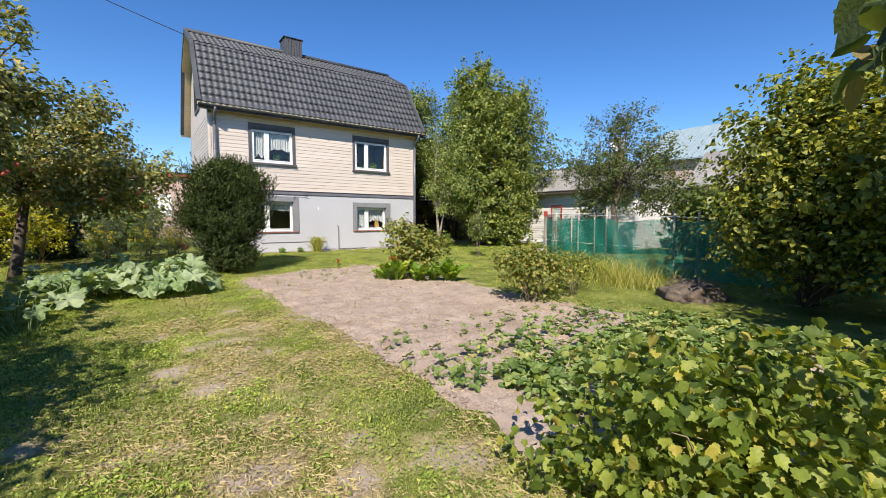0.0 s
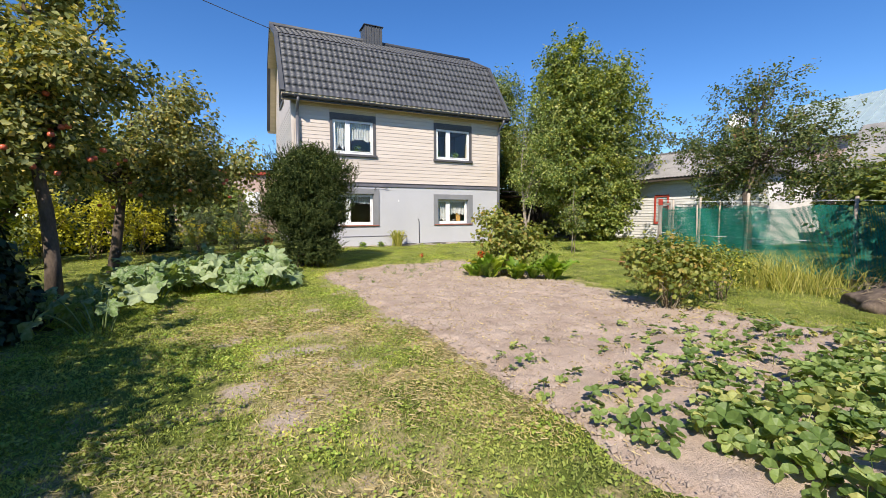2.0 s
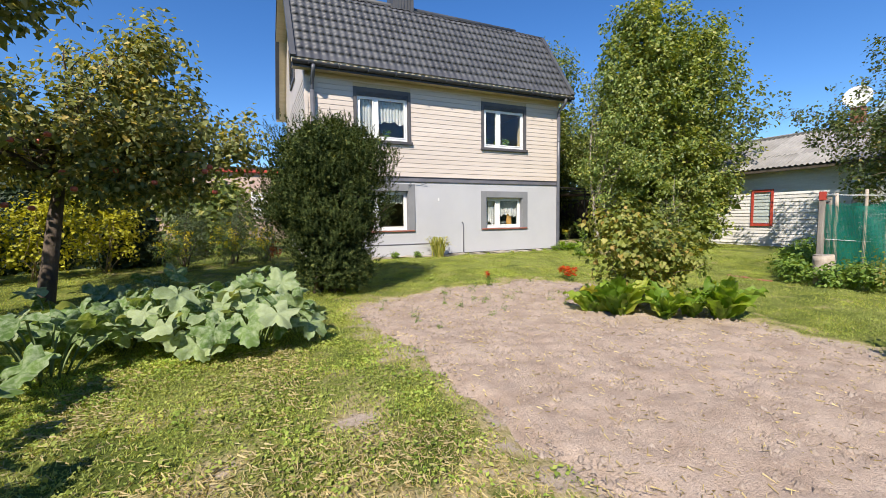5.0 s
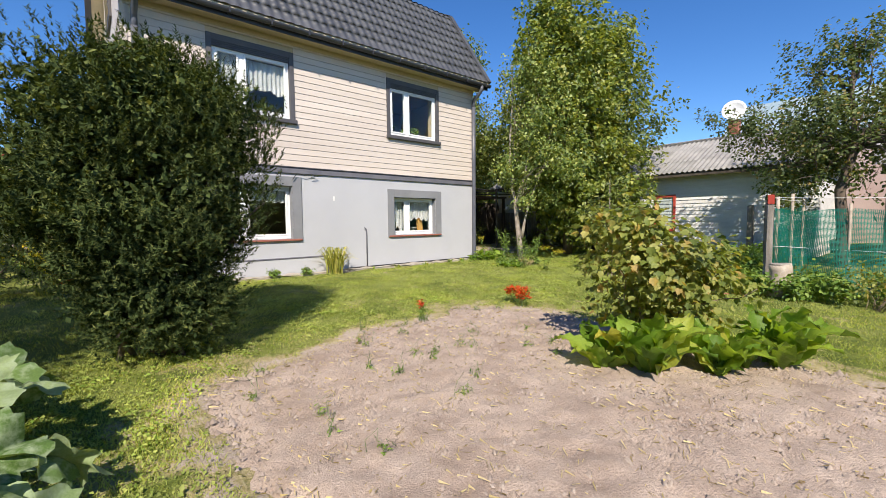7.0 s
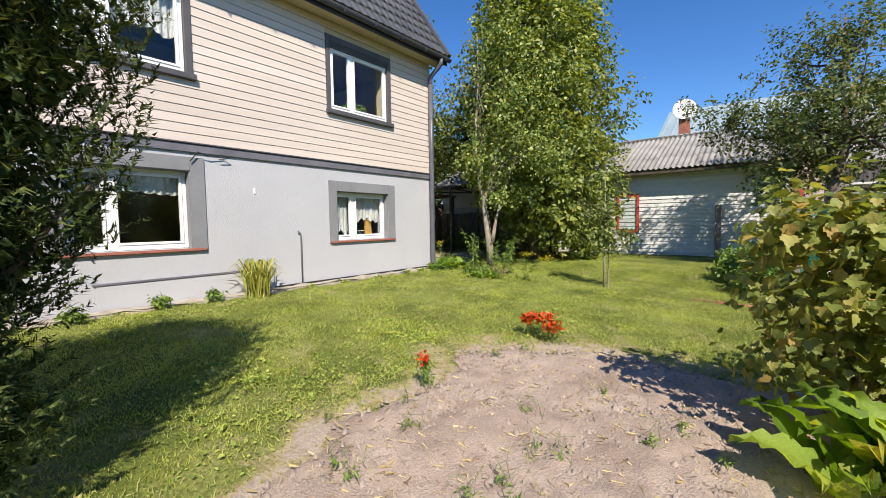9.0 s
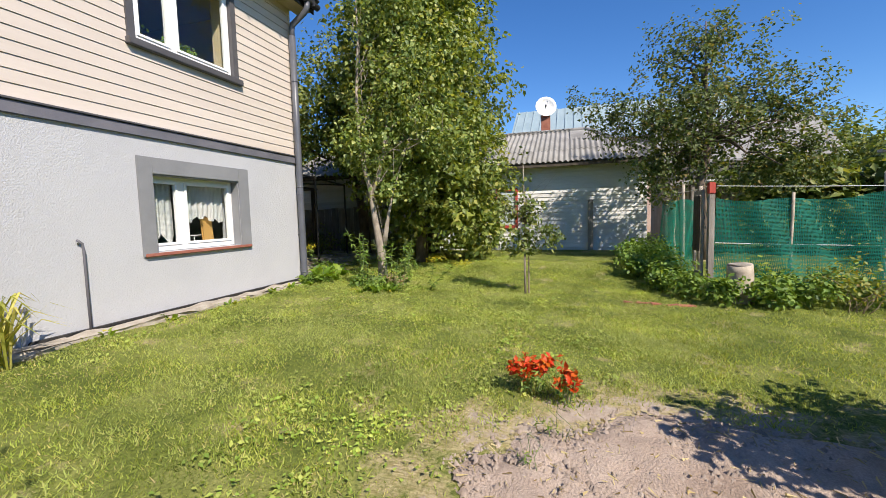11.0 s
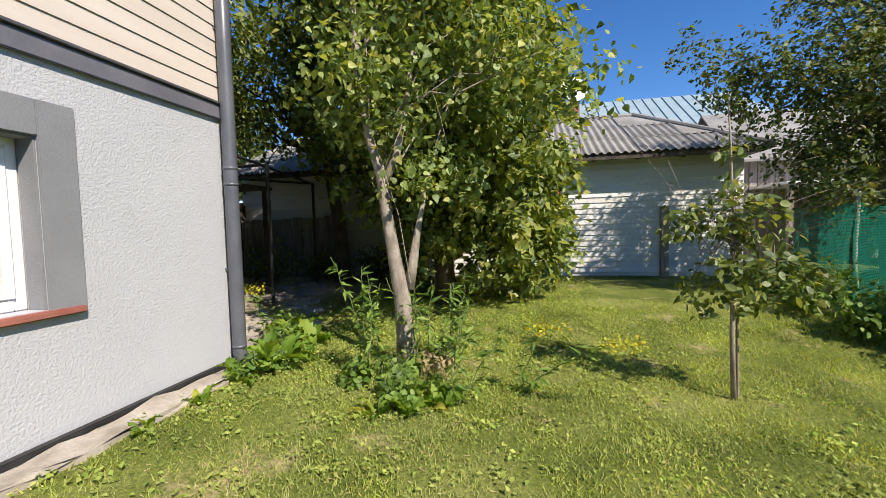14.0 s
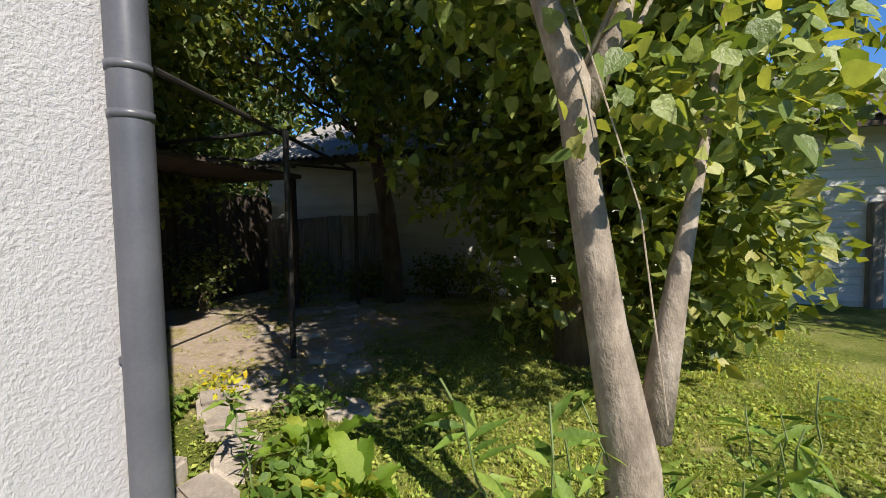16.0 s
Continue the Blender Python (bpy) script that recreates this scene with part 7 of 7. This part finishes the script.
def goldenrod(x, y, h, n, flower, lean=(0, 0)):
    t = thing("goldenrod_plant", (x, y, G(x, y)), "tall goldenrod stalks with narrow leaves" + (" and yellow plumes" if flower else ""), "plant")
    for k in range(n):
        top = np.array([rng.normal(lean[0], 0.16), rng.normal(lean[1], 0.16), h * rng.uniform(0.75, 1.1)])
        foot = np.array([rng.normal(0, 0.07), rng.normal(0, 0.07), -0.02])
        line = bend(foot, top, 0.05, 9, 0.01)
        v, f = tube(line, [0.005, 0.0025], 5)
        raw("stalk", v, f, "stem", t)
        m = 34
        tt = rng.uniform(0.1, 0.95, m)
        C = np.column_stack([np.interp(tt, np.linspace(0, 1, 9), line[:, q]) for q in range(3)])
        V, F = leaves(C, np.tile([0, 0, 1.0], (m, 1)), 0.11, "thin", 0.15, 0.5)
        raw("foliage", V, F, "l_weed", t)
        if flower:
            m = 90
            C = np.repeat(top[None], m, 0) + rng.normal(0, 1, (m, 3)) * [0.045, 0.075, 0.03] + np.array([0.0, -0.03, -0.01])
            V, F = leaves(C, np.tile([0, 0, 1.0], (m, 1)), 0.03, "two", 0, 0.8)
            tagged(raw("plume", V, F, "l_gold", t), kind="stuff")


goldenrod(10.15, 14.95, 0.95, 6, False)
goldenrod(10.6, 14.35, 0.85, 6, False)
goldenrod(10.35, 14.6, 0.8, 5, False)
goldenrod(10.2, 13.75, 0.62, 2, True, (-0.2, -0.4))
goldenrod(10.72, 16.35, 0.75, 1, True, (0.05, 0.0))
goldenrod(9.85, 14.2, 0.7, 3, False, (0.1, -0.2))

# compost heap in the shade of the hazel
heap = thing("compost_heap", (9.6, 4.0, G(9.6, 4.0)), "dark heap of dead stalks and compost in the shade", "heap")
bm = bmesh.new()
bmesh.ops.create_icosphere(bm, subdivisions=4, radius=1)
for v in bm.verts:
    k = 1 + 0.25 * noise.noise(v.co * 3) + 0.1 * noise.noise(v.co * 9)
    v.co = Vector((v.co.x * 0.75 * k, v.co.y * 0.6 * k, max(-0.1, v.co.z * 0.34 * k)))
part("mound", bm, "bark_dark", heap, smooth=True)
made = []
for k in range(70):
    a, r = rng.uniform(0, 6.28), rng.uniform(0.1, 0.75)
    p = np.array([r * math.cos(a), r * math.sin(a) * 0.8, 0.34 * math.sqrt(max(0.02, 1 - (r / 0.8) ** 2)) + 0.02])
    made.append(tube(bend(p, p + rng.normal(0, 0.22, 3) * [1, 1, 0.4], 0.05, 4), [0.006, 0.003], 4))
v, f = tubes(made)
tagged(raw("dead_stalks", v, f, "twig", heap), kind="stuff")

# ---- turf, straw and clods ----
def scatter(number, x0, x1, y0, y1, keep):
    P = np.column_stack([rng.uniform(x0, x1, number), rng.uniform(y0, y1, number)])
    return P[keep(P[:, 0], P[:, 1]) > rng.uniform(0, 1, len(P))]


def turf_density(x, y):
    bare = np.clip(wear(x, y) * 0.9 + 1.05 * (lattice(x * 1.9, y * 1.9, 41) - 0.46) + 0.6 * (lattice(x * 6, y * 6, 42) - 0.48), 0, 1)
    house_in = (x > WX0 - 0.05) & (x < WX1 + 0.05) & (y > WY0 - 0.2)
    return np.where(house_in | (bed_depth(x, y) > 0.02), 0, 1 - 0.93 * bare)


def blades(P, height, width, tilt):
    n = len(P)
    a = rng.uniform(0, 2 * np.pi, n)
    z = ground_z(P[:, 0], P[:, 1]) - 0.008
    c = np.column_stack([P, z])
    sd = np.column_stack([np.cos(a), np.sin(a), np.zeros(n)]) * width
    b = rng.uniform(0, 2 * np.pi, n)
    le = np.column_stack([np.cos(b), np.sin(b)]) * (rng.uniform(0.1, tilt, n))[:, None]
    h = height * rng.uniform(0.5, 1.3, n)
    tip = c + np.column_stack([le * h[:, None], h])
    return np.stack([c - sd, c + sd, tip], 1).reshape(-1, 3), np.arange(n * 3).reshape(-1, 3)


near = scatter(215000, -2.0, 2.6, 0.6, 12.5, turf_density)
lawn2 = scatter(295000, 1.5, 13.5, 10.0, 16.4, turf_density)
rest = scatter(120000, 6.0, 13.0, 3.0, 11.0, turf_density)
left = scatter(70000, -5.0, 2.0, 11.0, 17.0, turf_density)
back = scatter(60000, 10.2, 16.4, 12.5, 20.0, turf_density)
V, F = blades(np.concatenate([near, lawn2, rest, left, back]), 0.034, 0.0052, 1.4)
tagged(raw("turf_grass", V, F, "turf"), "short mown grass blades", "grass", kind="stuff")
P = np.concatenate([scatter(60000, -2.0, 2.6, 0.6, 12.5, turf_density), scatter(60000, 1.5, 13.5, 10.0, 16.4, lambda x, y: turf_density(x, y) * step01(lattice(x * 0.9, y * 0.9, 51), 0.5, 0.85)), scatter(20000, 10.2, 16, 12.5, 19, turf_density)])
P3 = np.column_stack([P, ground_z(P[:, 0], P[:, 1]) + rng.uniform(0.008, 0.035, len(P))])
V, F = leaves(P3, np.tile([0, 0, 1.0], (len(P3), 1)), 0.026, "two", 0, 0.4)
W = np.concatenate([scatter(1500, -2.0, 2.2, 0.8, 12.0, turf_density), scatter(1500, 2.0, 13.5, 11.0, 16.2, lambda x, y: turf_density(x, y) * step01(lattice(x * 0.7, y * 0.7, 52), 0.4, 0.7)), scatter(700, 10.2, 16, 12.5, 19, turf_density)])
W = np.repeat(W, 11, 0) + rng.normal(0, 0.045, (len(W) * 11, 2))
W3 = np.column_stack([W, ground_z(W[:, 0], W[:, 1]) + rng.uniform(0.012, 0.045, len(W))])
V2, F2 = leaves(W3, np.tile([0, 0, 1.0], (len(W3), 1)), 0.036, "two", 0, 0.45)
V, F = np.concatenate([V, V2]), np.concatenate([F, F2 + len(V)])
tagged(raw("clover", V, F, "clover"), "small clover and weed leaves in the turf", "clover", kind="stuff")


def strewn(P, length, width, lift):
    n = len(P)
    a = rng.uniform(0, 2 * np.pi, n)
    c = np.column_stack([P, np.where(bed_depth(P[:, 0], P[:, 1]) > 0.05, soil_z(P[:, 0], P[:, 1]) + 0.006, ground_z(P[:, 0], P[:, 1]) + 0.012)])
    l = length * rng.uniform(0.4, 1.4, n)
    d = np.column_stack([np.cos(a), np.sin(a), rng.normal(0, 0.08, n)]) * l[:, None]
    sd = np.column_stack([-np.sin(a), np.cos(a), np.zeros(n)]) * width
    up = np.array([0, 0, lift])
    return np.stack([c - sd, c + sd, c + d + sd + up * rng.uniform(0, 1, (n, 1)), c + d - sd + up], 1).reshape(-1, 3), np.arange(n * 4).reshape(-1, 4)


V, F = strewn(scatter(58000, -0.8, 2.6, 0.6, 9.5, lambda x, y: np.where(bed_depth(x, y) > 0.05, 0, step01(lattice(x * 1.3, y * 1.3, 61), 0.25, 0.65))), 0.05, 0.0021, 0.012)
tagged(raw("mown_straw", V, F, "straw"), "dry mown stalks lying on the grass", "straw", kind="stuff")
V, F = strewn(scatter(22000, 1.8, 12.5, 10.0, 16.0, lambda x, y: turf_density(x, y) * step01(lattice(x * 1.5, y * 1.5, 63), 0.4, 0.75)), 0.03, 0.0011, 0.006)
tagged(raw("mown_straw", V, F, "straw"), "dry mown stalks lying on the lawn", "straw", kind="stuff")
V, F = strewn(scatter(10000, 2.0, 6.6, 3.0, 12.0, lambda x, y: np.where(bed_depth(x, y) > 0.05, 0.7, 0)), 0.05, 0.0022, 0.015)
tagged(raw("dry_stalks", V, F, "straw"), "dry stalks and leaf scraps on the soil", "straw", kind="stuff")
P = scatter(56000, 1.9, 6.7, 2.5, 12.1, lambda x, y: np.where(bed_depth(x, y) > 0.04, 0.9, 0.0) * (0.35 + 0.65 * step01(lattice(x * 3, y * 3, 71), 0.3, 0.7)))
n = len(P)
tet_v = np.array([[1, 0, -0.4], [-0.5, 0.87, -0.4], [-0.5, -0.87, -0.4], [0, 0, 0.8]])
tet_f = np.array([[0, 1, 3], [1, 2, 3], [2, 0, 3]])
r = 0.007 + 0.026 * rng.uniform(0, 1, n) ** 5
c = np.column_stack([P, soil_z(P[:, 0], P[:, 1]) + r * 0.15])
turn = rng.uniform(0, 6.28, n)
tv = tet_v[None] * rng.uniform(0.6, 1.4, (n, 4, 3))
tv = np.stack([tv[..., 0] * np.cos(turn)[:, None] - tv[..., 1] * np.sin(turn)[:, None], tv[..., 0] * np.sin(turn)[:, None] + tv[..., 1] * np.cos(turn)[:, None], tv[..., 2]], -1)
V = (c[:, None] + r[:, None, None] * tv).reshape(-1, 3)
F = (tet_f[None] + (np.arange(n) * 4)[:, None, None]).reshape(-1, 3)
tagged(raw("clods", V, F, "clod"), "dry crumbs and clods of soil", "soil", kind="stuff")
for k in range(26):
    x, y = rng.uniform(2.2, 6.2), rng.uniform(9.3, 11.8)
    if bed_depth(x, y) < 0.05:
        continue
    shrub("seedling_weed", (x, y, float(soil_z(x, y))), [(0, 0, 0.03, 0.06, 0.06, 0.03)], 5, 6, 0.02, 0.04, "thin", "l_weed", "small seedling weed in the dry bed", "plant", 2, 0.002, "stem", group="weeds in the bed", floor=0.0, droop=0)
